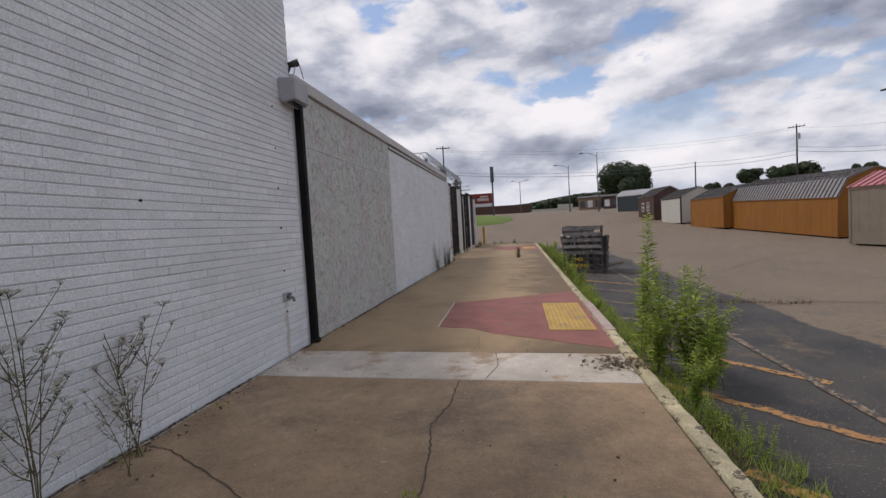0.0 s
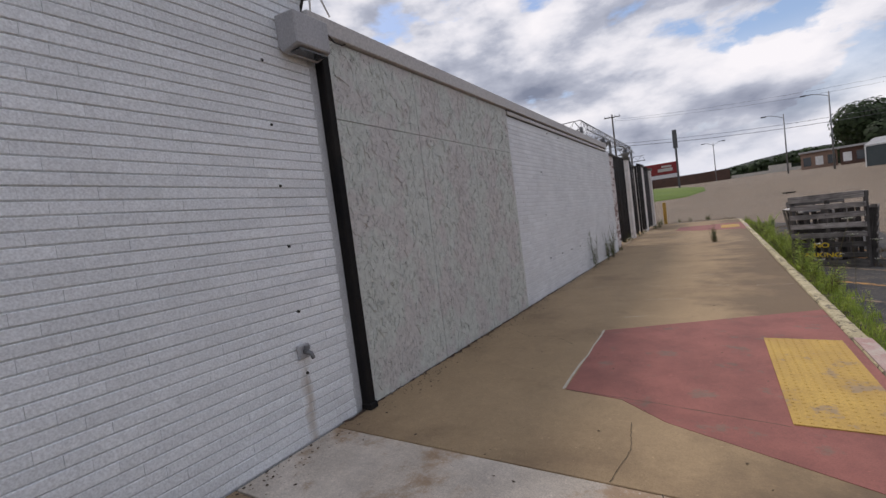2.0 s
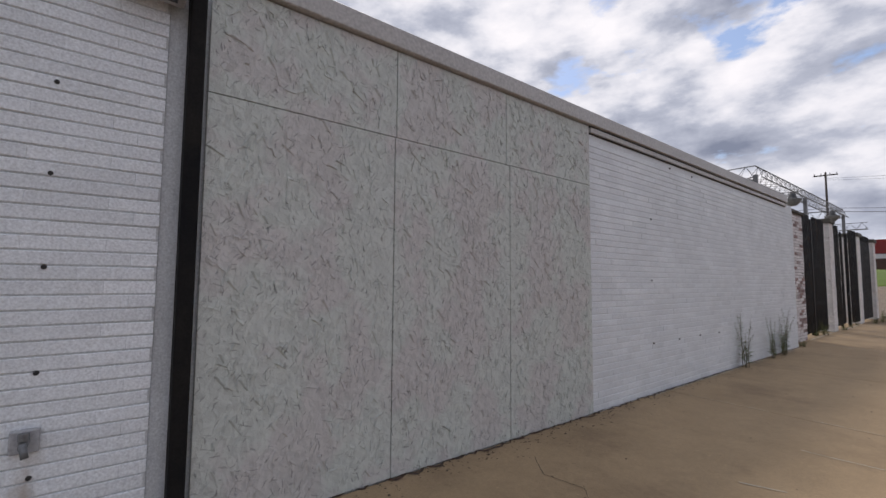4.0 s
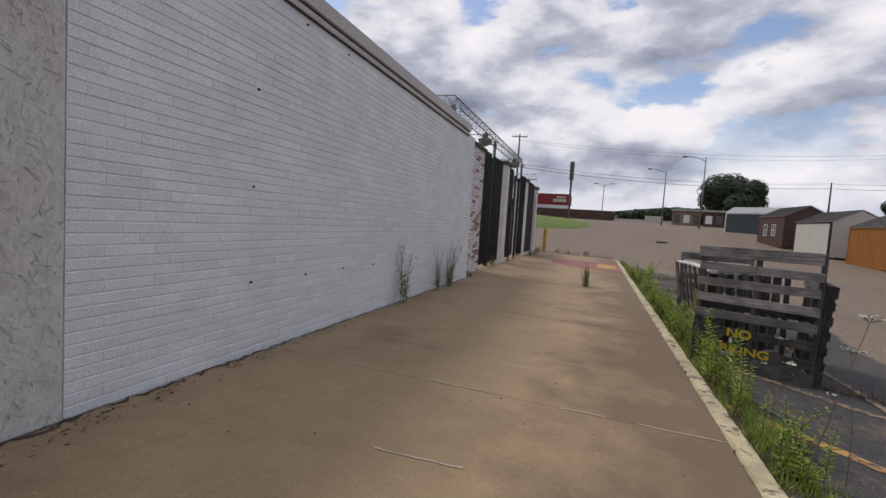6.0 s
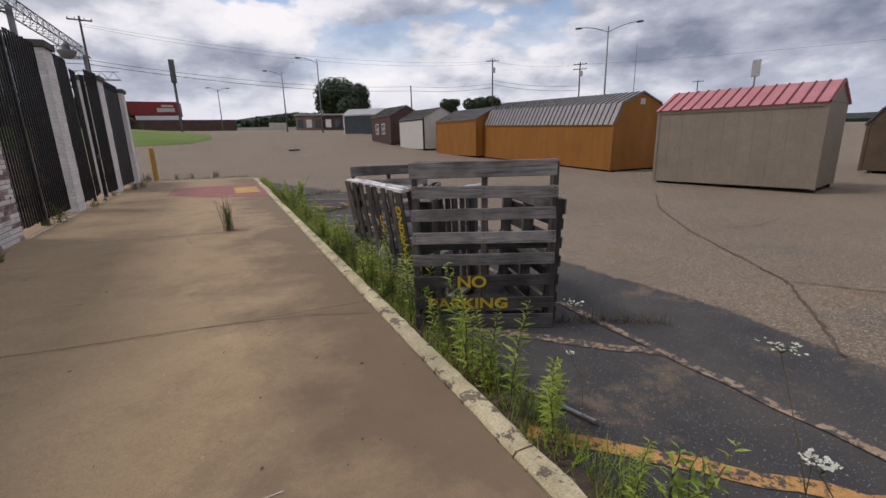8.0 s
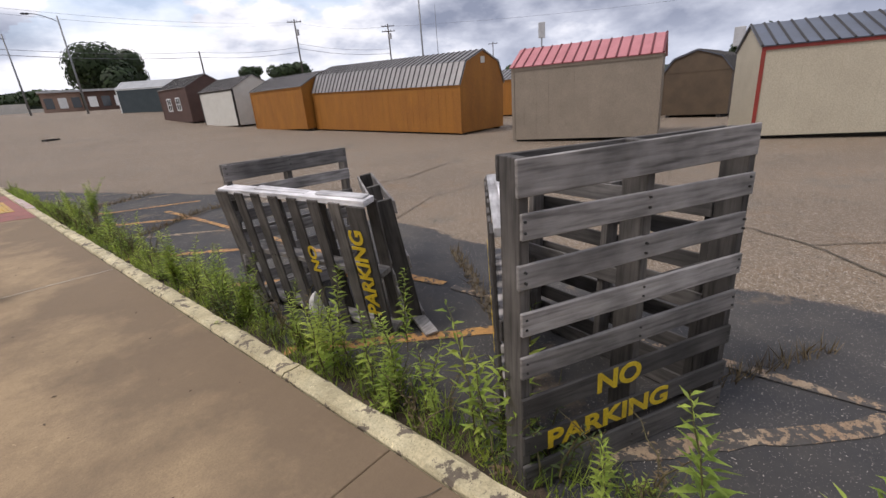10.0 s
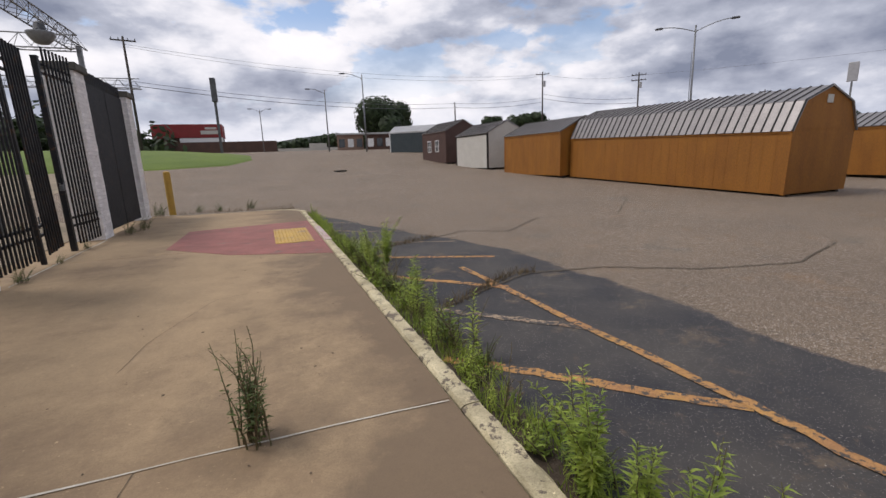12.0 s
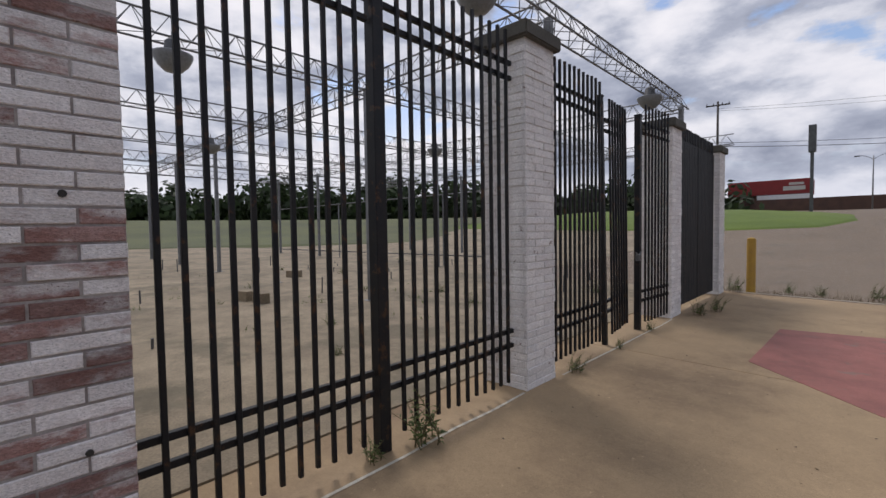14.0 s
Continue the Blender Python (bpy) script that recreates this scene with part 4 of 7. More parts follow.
def brick_face(parent, m, length, height, mat, near, proud=0.004, skip_from=0.0, third=True, mj=MJ, rag=0.002, odd=None, hj=0.0006):
    """Courses of bricks on a face: local x outwards, y along, z up, at m. Those near the point 'near' (y, z) become parts."""
    full = brick_mesh("brick", mat, BL, 0.03, mj, hj)
    other = brick_mesh("brick", odd, BL, 0.03, mj, hj) if odd else full
    cells = []
    for c in range(int(height / BH)):
        off = (0, BL / 3, 2 * BL / 3)[c % 3] if third else (0, BL / 2)[c % 2]
        y0 = -off
        while y0 < length - 0.005:
            a, b2 = max(0.0, y0), min(length, y0 + BL)
            if b2 - a > 0.03:
                cells.append((a, b2 - a, c * BH))
            y0 += BL
    ny, nz = near
    whole = [q for q in cells if abs(q[1] - BL) < 1e-4]
    whole.sort(key=lambda q: abs(q[0] - ny) + 0.4 * abs(q[2] - nz))
    chosen = set(whole[:280])
    for a, ln, z in whole[:280]:
        ob = new("brick", other if odd and random.random() < 0.24 else full)
        ob.parent = parent
        ob.matrix_basis = m @ Matrix.Translation((proud + random.uniform(-rag, rag), a + hj / 2, z))
    bm, bm_odd = bmesh.new(), bmesh.new()
    main = bm
    for q in cells:
        if q in chosen:
            continue
        a, ln, z = q
        bm = bm_odd if odd and random.random() < 0.24 else main
        p = proud + random.uniform(-rag, rag)
        x0, y0, z0, y1, z1 = -0.02, a + hj / 2, z, a + ln - hj / 2, z + BH - mj
        e = 0.004
        eh = 0.0006 if hj < 0.005 else 0.004
        back = [bm.verts.new(m @ Vector(c)) for c in ((p - 0.004, y0, z0), (p - 0.004, y1, z0), (p - 0.004, y1, z1), (p - 0.004, y0, z1))]
        base = [bm.verts.new(m @ Vector(c)) for c in ((x0, y0, z0), (x0, y1, z0), (x0, y1, z1), (x0, y0, z1))]
        top = [bm.verts.new(m @ Vector(c)) for c in ((p, y0 + eh, z0 + e), (p, y1 - eh, z0 + e), (p, y1 - eh, z1 - e), (p, y0 + eh, z1 - e))]
        bm.faces.new(top)
        for i in range(4):
            bm.faces.new((back[i], back[(i + 1) % 4], top[(i + 1) % 4], top[i]))
            bm.faces.new((base[i], base[(i + 1) % 4], back[(i + 1) % 4], back[i]))
    part("brickwork", main, mat, parent, kind="stuff")
    if odd:
        part("brickwork", bm_odd, odd, parent, kind="stuff")
    else:
        bm_odd.free()


bm = bmesh.new()
box(bm, (-0.30, -9.0, -0.3), (-0.004, -0.13, 6.5))
wall_tall = structure("wall_tall", bm, "mortar", "tall white-painted brick wall with tight courses", "wall")
bm = bmesh.new()
box(bm, (-0.30, -0.128, -0.3), (-0.012, 3.77, 3.06))
structure("wall_boarded", bm, "mortar", "wall behind the painted strand boards", "wall")
bm = bmesh.new()
box(bm, (-0.30, 3.772, -0.3), (-0.004, 11.54, 3.03))
wall_low = structure("wall_low", bm, "mortar_low", "low white-painted brick wall", "wall")
bm = bmesh.new()
box(bm, (-14, -9.0, -0.3), (-13.7, 11.5, 4.2))
box(bm, (-13.7, 11.25, -0.3), (-0.31, 11.5, 3.02))
box(bm, (-13.7, -9.0, -0.3), (-0.31, -8.7, 6.5))
structure("wall_back", bm, "mortar", "plain outer walls of the building", "wall")
bm = bmesh.new()
box(bm, (-13.7, -8.7, 6.3), (-0.31, -0.13, 6.45))
box(bm, (-13.7, -0.12, 2.9), (-0.31, 11.24, 3.02))
box(bm, (-13.7, -0.3, 3.02), (-0.31, -0.13, 6.3))
structure("roof", bm, "coping", "flat roof of the building", "roof")

# roof edge
bm = bmesh.new()
box(bm, (-0.32, -0.125, 3.062), (0.055, 11.03, 3.205))
coping = structure("roof_edge", bevel(bm, 0.006), "coping", "pale grey metal roof edge along the low wall", "roof edge")
bm = bmesh.new()
box(bm, (-0.02, 3.78, 2.985), (0.03, 11.03, 3.04))
structure("roof_edge_drip", bevel(bm, 0.004), "coping", "lower drip strip under the metal roof edge", "roof edge")
# Solid near-black strips paint the shade of the open gaps under the roof edge.
bm = bmesh.new()
box(bm, (-0.02, 3.78, 3.04), (0.018, 11.03, 3.062))
box(bm, (-0.02, 3.78, 2.972), (0.012, 11.03, 2.985))
structure("roof_edge_gap", bm, "gap", "dark strips standing in for the shade between the roof edge strips", "roof edge")
bm = bmesh.new()
box(bm, (-0.04, -0.1, 3.04), (-0.005, 3.77, 3.062))
structure("roof_edge_batten", bm, "coping", "batten behind the strand boards", "roof edge")

# wall end and pilaster, piers
def pier(name, y0, y1, x0, x1, h, label, mat="brick_pier", cap=0.13, near=(0, 1.4), odd=None):
    p = thing(name, label, "brick pier", (0, 0, 0))
    bm = bmesh.new()
    box(bm, (x0 + 0.006, y0 + 0.006, -0.3), (x1 - 0.006, y1 - 0.006, h))
    part("core", bm, "mortar_pier" if odd else "mortar_plain", p)
    brick_face(p, pose(x1 - 0.004, y0, 0), y1 - y0, h, mat, near, third=False, mj=0.010, rag=0.005, odd=odd, hj=0.009)
    brick_face(p, pose(x0, y0 + 0.004, 0, 0, 0, -90), x1 - x0, h, mat, (0.1, 1.0), third=False, mj=0.010, rag=0.005, hj=0.009)
    bm = bmesh.new()
    box(bm, (x0 - 0.05, y0 - 0.05, h), (x1 + 0.05, y1 + 0.05, h + cap))
    part("cap", bevel(bm, 0.012, 2), "cap", p, "dark weathered stone cap")
    return p


random.seed(8)
pier("pier", 11.55, 13.215, -0.62, -0.187, 3.02, "brick pilaster with white paint flaking off red brick", "brick_worn", 0.07, near=(1.4, 1.3), odd="brick_red")
pier("pier", 16.10, 16.60, -0.67, -0.187, 3.10, "white-painted brick gate pier with a dark cap")
pier("pier", 20.26, 20.76, -0.67, -0.187, 3.00, "white-painted brick gate pier with a dark cap")
pier("pier", 23.48, 23.96, -0.67, -0.187, 2.98, "white-painted brick pier at the end of the screen fence")

random.seed(9)
brick_face(wall_tall, pose(0, -9.0, 0), 8.87, 6.4, "brick", (8.2, 1.4), 0.004)
brick_face(wall_low, pose(0, 3.772, 0), 7.77, 2.965, "brick", (0.8, 1.2), 0.002)

# strand boards
random.seed(21)


def osb_sheet(y0, y1, z0, z1):
    s = thing("strand_board", "strand board sheet painted pale grey with rough raised flakes", "board", (0, 0, 0), group="boards over the opening")
    bm = bmesh.new()
    box(bm, (-0.010, y0 + 0.004, z0 + 0.003), (0.012, y1 - 0.004, z1 - 0.003))
    part("sheet", bevel(bm, 0.002), "osb", s)
    bm = bmesh.new()
    area = (y1 - y0) * (z1 - z0)
    for _ in range(int(area * 190)):
        c = Vector((0.0125, random.uniform(y0 + 0.05, y1 - 0.05), random.uniform(z0 + 0.04, z1 - 0.04)))
        ln, w = random.uniform(0.02, 0.09), random.uniform(0.006, 0.018)
        a = random.gauss(math.pi / 2, 0.7)
        u = Vector((0, math.cos(a), math.sin(a))) * ln / 2
        v = Vector((0, -math.sin(a), math.cos(a))) * w / 2
        h = random.uniform(0.002, 0.011)
        q = [c - u - v, c + u - v * 0.6, c + u * 0.9 + v, c - u * 0.8 + v]
        top = [bm.verts.new(p + Vector((h * random.uniform(0.3, 1), 0, 0))) for p in q]
        low = [bm.verts.new(Vector((0.011, p.y, p.z))) for p in q]
        bm.faces.new(top)
        for i in range(4):
            bm.faces.new((low[i], low[(i + 1) % 4], top[(i + 1) % 4], top[i]))
    for _ in range(int(area * 26)):
        c = Vector((0.0125, random.uniform(y0 + 0.1, y1 - 0.1), random.uniform(z0 + 0.1, z1 - 0.1)))
        a, ln = random.gauss(2.0, 0.5), random.uniform(0.04, 0.12)
        u = Vector((0, math.cos(a), math.sin(a))) * ln
        v = [bm.verts.new(c), bm.verts.new(c + u), bm.verts.new(c + u * 0.9 + Vector((0.012, 0.012, 0.004))), bm.verts.new(c + Vector((0.004, 0.008, 0)))]
        bm.faces.new(v)
    part("flake_relief", bm, "osb", s, kind="stuff")


for y0, y1, z0, z1 in ((0.06, 1.29, 0.0, 2.40), (1.29, 2.505, 0.0, 2.40), (2.505, 3.765, 0.0, 2.40), (0.06, 1.30, 2.40, 3.055), (1.30, 2.46, 2.40, 3.055), (2.46, 3.765, 2.40, 3.055)):
    osb_sheet(y0, y1, z0, z1)

# downspout, box fixture, spigot, conduit, plugs
ds = thing("downspout", "black rectangular downspout in the wall corner", "downspout", (0, 0, 0))
bm = bmesh.new()
box(bm, (-0.02, -0.045, 0.0), (0.070, 0.035, 2.90))
part("pipe", bevel(bm, 0.008), "downspout", ds)
bm = bmesh.new()
box(bm, (-0.02, -0.055, -0.02), (0.085, 0.045, 0.05))
part("shoe", bevel(bm, 0.01), "downspout", ds)
lb = thing("wall_box", "grey metal wall box with sloping underside above the downspout", "wall box", (0, 0, 0))
bm = bmesh.new()
prof = [(0.0, 2.86), (0.04, 2.80), (0.20, 2.83), (0.20, 3.06), (0.0, 3.08)]
fr = [bm.verts.new((x, -0.40, z)) for x, z in prof]
bk = [bm.verts.new((x, -0.07, z)) for x, z in prof]
bm.faces.new(fr)
bm.faces.new(bk[::-1])
for i in range(5):
    bm.faces.new((fr[i], bk[i], bk[(i + 1) % 5], fr[(i + 1) % 5]))
part("housing", bevel(bm, 0.008), "fixture", lb)
bm = bmesh.new()
box(bm, (0.08, -0.36, 2.80), (0.18, -0.11, 2.812))
part("lens", bm, "glass", lb)
sp = thing("wall_tap", "small chrome wall tap on a square plate", "tap", (0.005, -0.58, 0.655))
bm = bmesh.new()
box(bm, (0, -0.05, -0.05), (0.03, 0.05, 0.05))
part("plate", bevel(bm, 0.006), "fixture", sp)
bm = bmesh.new()
tube(bm, (0.03, 0, 0), (0.09, 0.0, -0.01), 0.02, 0.016)
tube(bm, (0.09, 0, 0.0), (0.10, 0.01, -0.05), 0.014)
part("spout", bm, "steel", sp, smooth=True)
bm = bmesh.new()
tube(bm, (0.06, 0, 0.015), (0.06, 0, 0.045), 0.02)
part("handle", bm, "steel", sp)
for i, (y, z) in enumerate([(-0.56, 0.49), (-0.56, 0.94), (-0.56, 1.41), (-0.56, 1.84), (-0.56, 2.27), (-0.56, 2.72), (5.12, 2.157), (5.10, 1.383), (5.11, 0.605), (5.83, 0.604), (6.5, 0.61), (7.2, 0.60), (8.6, 0.60), (5.7, 2.91), (6.4, 2.90), (-2.35, 1.62)]):
    bm = bmesh.new()
    tube(bm, (-0.01, y, z), (0.012, y, z), 0.013, 0.010, 8)
    tagged(part("wall_plug", bm, "gap"), "small dark fixing plug in the painted wall", "wall plug", "plugs in the wall")
for y, z in ((13.02, 1.60), (13.06, 0.62)):
    bm = bmesh.new()
    tube(bm, (-0.20, y, z), (-0.176, y, z), 0.016, 0.013, 8)
    tagged(part("wall_plug", bm, "gap"), "small dark fixing plug in the flaking brick pilaster", "wall plug", "plugs in the wall")
cd = thing("roof_conduit", "thin loose white cable curling over the roof edge", "cable", (0, 0, 0))
bm = bmesh.new()
pp = [(0.02, -0.05, 3.2), (0.06, -0.08, 3.3), (0.05, 0.0, 3.42), (0.07, 0.05, 3.3), (0.06, 0.12, 3.22)]
for a, c in zip(pp, pp[1:]):
    tube(bm, a, c, 0.008, n=6)
part("loop", bm, "white", cd)
bm = bmesh.new()
pp = [(0.06, -0.02, 3.12), (0.09, 0.1, 3.0), (0.06, 0.22, 3.02), (0.03, 0.3, 3.06)]
for a, c in zip(pp, pp[1:]):
    tube(bm, a, c, 0.006, n=6)
part("lead", bm, "gap", cd)
rc = thing("roof_camera", "small dark lamp head on the roof corner", "lamp head", (0.0, -0.14, 3.3))
bm = bmesh.new()
tube(bm, (-0.02, 0.02, -0.1), (0.03, 0.02, 0.0), 0.012)
part("bracket", bm, "gap", rc)
bm = bmesh.new()
tube(bm, (0.02, 0.0, 0.0), (0.06, 0.10, 0.05), 0.03, 0.045, 10)
part("head", bm, "gap", rc, smooth=True)


# ---- fence and gates ----
def fence_panel(name, p0, p1, label, category, z0=0.09, z1=3.16, spacing=0.108, rails=(0.40, 0.53, 2.77, 2.90), group=""):
    p0, p1 = Vector((*p0, 0)), Vector((*p1, 0))
    d = p1 - p0
    ln = d.length
    f = thing(name, label, category, p0, math.degrees(math.atan2(d.y, d.x)), group)
    n = max(2, int(round(ln / spacing)))
    bm = bmesh.new()
    box(bm, (-0.0130, -0.0125, z0), (0.0130, 0.0125, z1))
    picket = mesh_of("picket", bevel(bm, 0.002), "fence")
    for i in range(1, n):
        ob = new("picket", picket)
        ob.parent = f
        ob.matrix_basis = pose(ln * i / n, -0.0255, random.uniform(-0.01, 0.01), 0, 0, 0)
    bm = bmesh.new()
    box(bm, (0, 0, -0.019), (ln, 0.035, 0.019))
    rail = mesh_of("rail", bevel(bm, 0.003), "fence")
    for z in rails:
        ob = new("rail", rail)
        ob.parent = f
        ob.matrix_basis = pose(0, -0.0125, z)
    return f


def post(x, y, h=3.06, s=0.045):
    p = thing("fence_post", "square black steel fence post", "post", (x, y, 0), group="fence posts")
    bm = bmesh.new()
    box(bm, (-s, -s, -0.02), (s, s, h))
    part("shaft", bevel(bm, 0.006), "fence", p)
    bm = bmesh.new()
    box(bm, (-s - 0.004, -s - 0.004, h), (s + 0.004, s + 0.004, h + 0.02))
    part("post_cap", bm, "fence", p)
    return p


random.seed(31)
FX = -0.33
fence_panel("fence_run", (FX, 13.23), (FX, 14.52), "black steel picket fence panel between pilaster and post", "fence panel")
post(FX, 14.58)
fence_panel("fence_run", (FX, 14.64), (FX, 16.09), "black steel picket fence panel beside the gate pier", "fence panel")
fence_panel("fence_run", (FX, 16.61), (FX, 17.98), "black steel picket fence panel behind the pier", "fence panel")
leaning = post(FX, 18.06, 3.0, 0.03)
leaning.matrix_basis = pose(FX, 18.08, 0, 2.6)
ajar = fence_panel("gate_leaf", (FX, 18.16), (FX - 0.09, 19.06), "narrow black steel gate leaf leaning ajar", "gate", z1=3.0, rails=(0.40, 0.53, 2.62, 2.75))
ajar.matrix_basis = ajar.matrix_basis @ pose(0, 0, 0, 0, -2.6, 0)
fence_panel("gate_leaf", (FX + 0.02, 19.22), (FX + 0.1, 20.22), "black steel gate leaf hung on the pier", "gate")
post(FX + 0.01, 19.16, 2.98, 0.04)
fence_panel("fence_run", (FX, 20.78), (FX, 23.46), "black steel fence panel backed with dark mesh screen", "fence panel")
sc = thing("mesh_screen", "dark woven screen fixed behind the steel pickets", "screen", (0, 0, 0))
for a, c in ((20.79, 22.2), (22.24, 23.46)):
    bm = bmesh.new()
    box(bm, (FX + 0.028, a, 0.08), (FX + 0.034, c, 2.93))
    part("sheet", bm, "screen", sc)
ch = thing("gate_chain", "dark chain and padlock holding the gate leaves", "chain", (FX + 0.03, 19.05, 1.1))
bm = bmesh.new()
for i in range(7):
    a = i / 6 * math.pi
    tube(bm, (0.03, -0.1 + 0.03 * i, -0.04 * math.sin(a)), (0.035, -0.07 + 0.03 * i, -0.04 * math.sin(a + 0.5)), 0.008, n=6)
part("links", bm, "steel_dark", ch)
bm = bmesh.new()
box(bm, (0.0, -0.04, -0.12), (0.05, 0.04, -0.03))
part("padlock", bevel(bm, 0.008), "steel_dark", ch)

# yard behind the fence
bm = bmesh.new()
yy = [11.51, 20, 24, 26, 33, 42, 50]
xx = [-60, -30, -10, -6, -0.8]
top = [[bm.verts.new((x, y, max(0.0, 0.018 * -x) if y <= 24 else ground_z(x, y) + 0.015)) for x in xx] for y in yy]
for k, (r0, r1) in enumerate(zip(top, top[1:])):
    for i in range(4 if k < 2 else 3):
        bm.faces.new((r0[i], r0[i + 1], r1[i + 1], r1[i]))
low = bmesh.ops.extrude_face_region(bm, geom=bm.faces[:])["geom"]
bmesh.ops.translate(bm, vec=(0, 0, -0.25), verts=[v for v in low if isinstance(v, bmesh.types.BMVert)])
bmesh.ops.recalc_face_normals(bm, faces=bm.faces[:])
structure("yard_floor", bm, "concrete_yard", "bare tan concrete floor of the fenced yard", "floor")


def rod_truss(p0, p1, label, w=0.32, h=0.34):
    """An open triangular rod truss: two lower chords and one upper chord, with zigzag rods."""
    p0, p1 = Vector(p0), Vector(p1)
    d = (p1 - p0).normalized()
    side = Vector((-d.y, d.x, 0)) * w / 2
    up = Vector((0, 0, h))
    t = thing("truss", label, "truss", tuple(p0), group="yard trusses")
    o = Vector((0, 0, 0))
    for nm, off, r in (("lower_chord", side, 0.016), ("lower_chord", -side, 0.016), ("upper_chord", up, 0.016)):
        bm = bmesh.new()
        tube(bm, off, (p1 - p0) + off, r, n=6)
        part(nm, bm, "steel", t)
    bm = bmesh.new()
    ln = (p1 - p0).length
    n = max(2, int(ln / 0.42))
    for i in range(n):
        a, c, e = d * (ln * i / n), d * (ln * (i + 0.5) / n), d * (ln * (i + 1) / n)
        for s in (side, -side):
            tube(bm, a + s, c + up, 0.007, n=4, caps=False)
            tube(bm, c + up, e + s, 0.007, n=4, caps=False)
        tube(bm, a + side, e - side, 0.006, n=4, caps=False)
    part("lattice", bm, "steel", t, kind="stuff")
    return t


TX, TZ = -1.1, 4.12
xs_t = [TX - 3.95 * i for i in range(6)]
ys_t = [13.2, 18.1, 24.1, 30.0]
for x in xs_t:
    for i, (a, c) in enumerate(zip(ys_t, ys_t[1:])):
        if x == TX and i > 1:
            continue
        rod_truss((x, a, TZ), (x, c, TZ), "grey open rod truss spanning between yard posts")
for y in ys_t:
    for a, c in zip(xs_t, xs_t[1:]):
        rod_truss((a, y, TZ), (c, y, TZ), "grey open rod truss crossing the yard")
for j, y in enumerate(ys_t):
    for i, x in enumerate(xs_t):
        if i == 0 and j == 3:
            continue
        zb = 0.018 * -x - 0.01
        p = thing("truss_post", "square grey steel post carrying the trusses", "post", (x, y, zb), group="yard posts")
        bm = bmesh.new()
        box(bm, (-0.05, -0.05, 0), (0.05, 0.05, TZ - zb + 0.1))
        part("shaft", bevel(bm, 0.008), "steel", p)
        bm = bmesh.new()
        box(bm, (-0.12, -0.12, -0.002), (0.12, 0.12, 0.015))
        part("base_plate", bm, "steel", p)


def yard_lamp(x, y, z):
    g = thing("yard_lamp", "hanging yard lamp with a frosted bowl under the truss", "lamp", (x, y, z), group="yard lamps")
    bm = bmesh.new()
    lathe(bm, [(0.05, 0.26), (0.09, 0.22), (0.10, 0.12), (0.14, 0.08), (0.14, 0.05)][::-1], 14)
    part("housing", bm, "steel_dark", g, smooth=True)
    bm = bmesh.new()
    lathe(bm, [(0.03, -0.17), (0.11, -0.15), (0.18, -0.08), (0.225, 0.0), (0.24, 0.045), (0.24, 0.06)], 18)
    part("bowl", bm, "globe", g, "frosted ribbed bowl", smooth=True)
    bm = bmesh.new()
    tube(bm, (0, 0, 0.25), (0, 0, 0.36), 0.012, n=6)
    part("hanger", bm, "steel", g)


for x, y, z in ((TX, 22.0, 3.93), (TX, 16.6, 3.93), (-4.6, 14.65, 3.72), (-10.7, 17.2, 3.75), (-7.5, 22.5, 3.85)):
    yard_lamp(x, y, z)

random.seed(44)
for k in range(46):
    x, y = random.uniform(-16, -1.6), random.uniform(14, 26)
    st = thing("stub", "rusty cut-off pipe stub standing in the yard floor", "pipe stub", (x, y, 0.018 * -x), group="yard stubs")
    bm = bmesh.new()
    tube(bm, (0, 0, -0.02), (random.uniform(-0.03, 0.03), 0, random.uniform(0.08, 0.5)), 0.016, n=6)
    part("pipe", bm, "steel_dark", st)
for x, y, rz in ((-6.9, 16.4, 12), (-6.4, 16.5, -5), (-9.8, 19.0, 40)):
    blk = thing("concrete_block", "grey concrete block lying on the yard floor", "block", (x, y, 0.018 * -x), rz, group="yard blocks")
    bm = bmesh.new()
    box(bm, (-0.2, -0.1, -0.01), (0.2, 0.1, 0.19))
    part("body", bevel(bm, 0.008), "concrete_yard", blk)
pf = thing("pipe_frame", "thin grey pipe fence frame standing across the yard", "fence frame", (0, 0, 0))
for i in range(9):
    x = -4.5 - 2.2 * i
    bm = bmesh.new()
    tube(bm, (x, 24.3, 0.018 * -x - 0.02), (x, 24.3, 2.75), 0.028, n=6)
    part("pipe_post", bm, "steel", pf)
for z in (0.55, 2.72):
    bm = bmesh.new()
    tube(bm, (-4.4, 24.3, z), (-22.2, 24.3, z), 0.022, n=6)
    part("pipe_rail", bm, "steel_dark" if z < 1 else "steel", pf)

# bollard
bo = thing("bollard", "yellow-painted steel bollard at the end of the walk", "bollard", (0.25, 24.32, -0.10))
bm = bmesh.new()
tube(bm, (0, 0, -0.1), (0, 0, 1.24), 0.085, n=16)
part("tube", bm, "yellow_post", bo, smooth=False)
bm = bmesh.new()
lathe(bm, [(0.085, 0), (0.06, 0.03), (0.02, 0.045)], 16, (0, 0, 1.24))
part("dome_cap", bm, "yellow_post", bo, smooth=True)


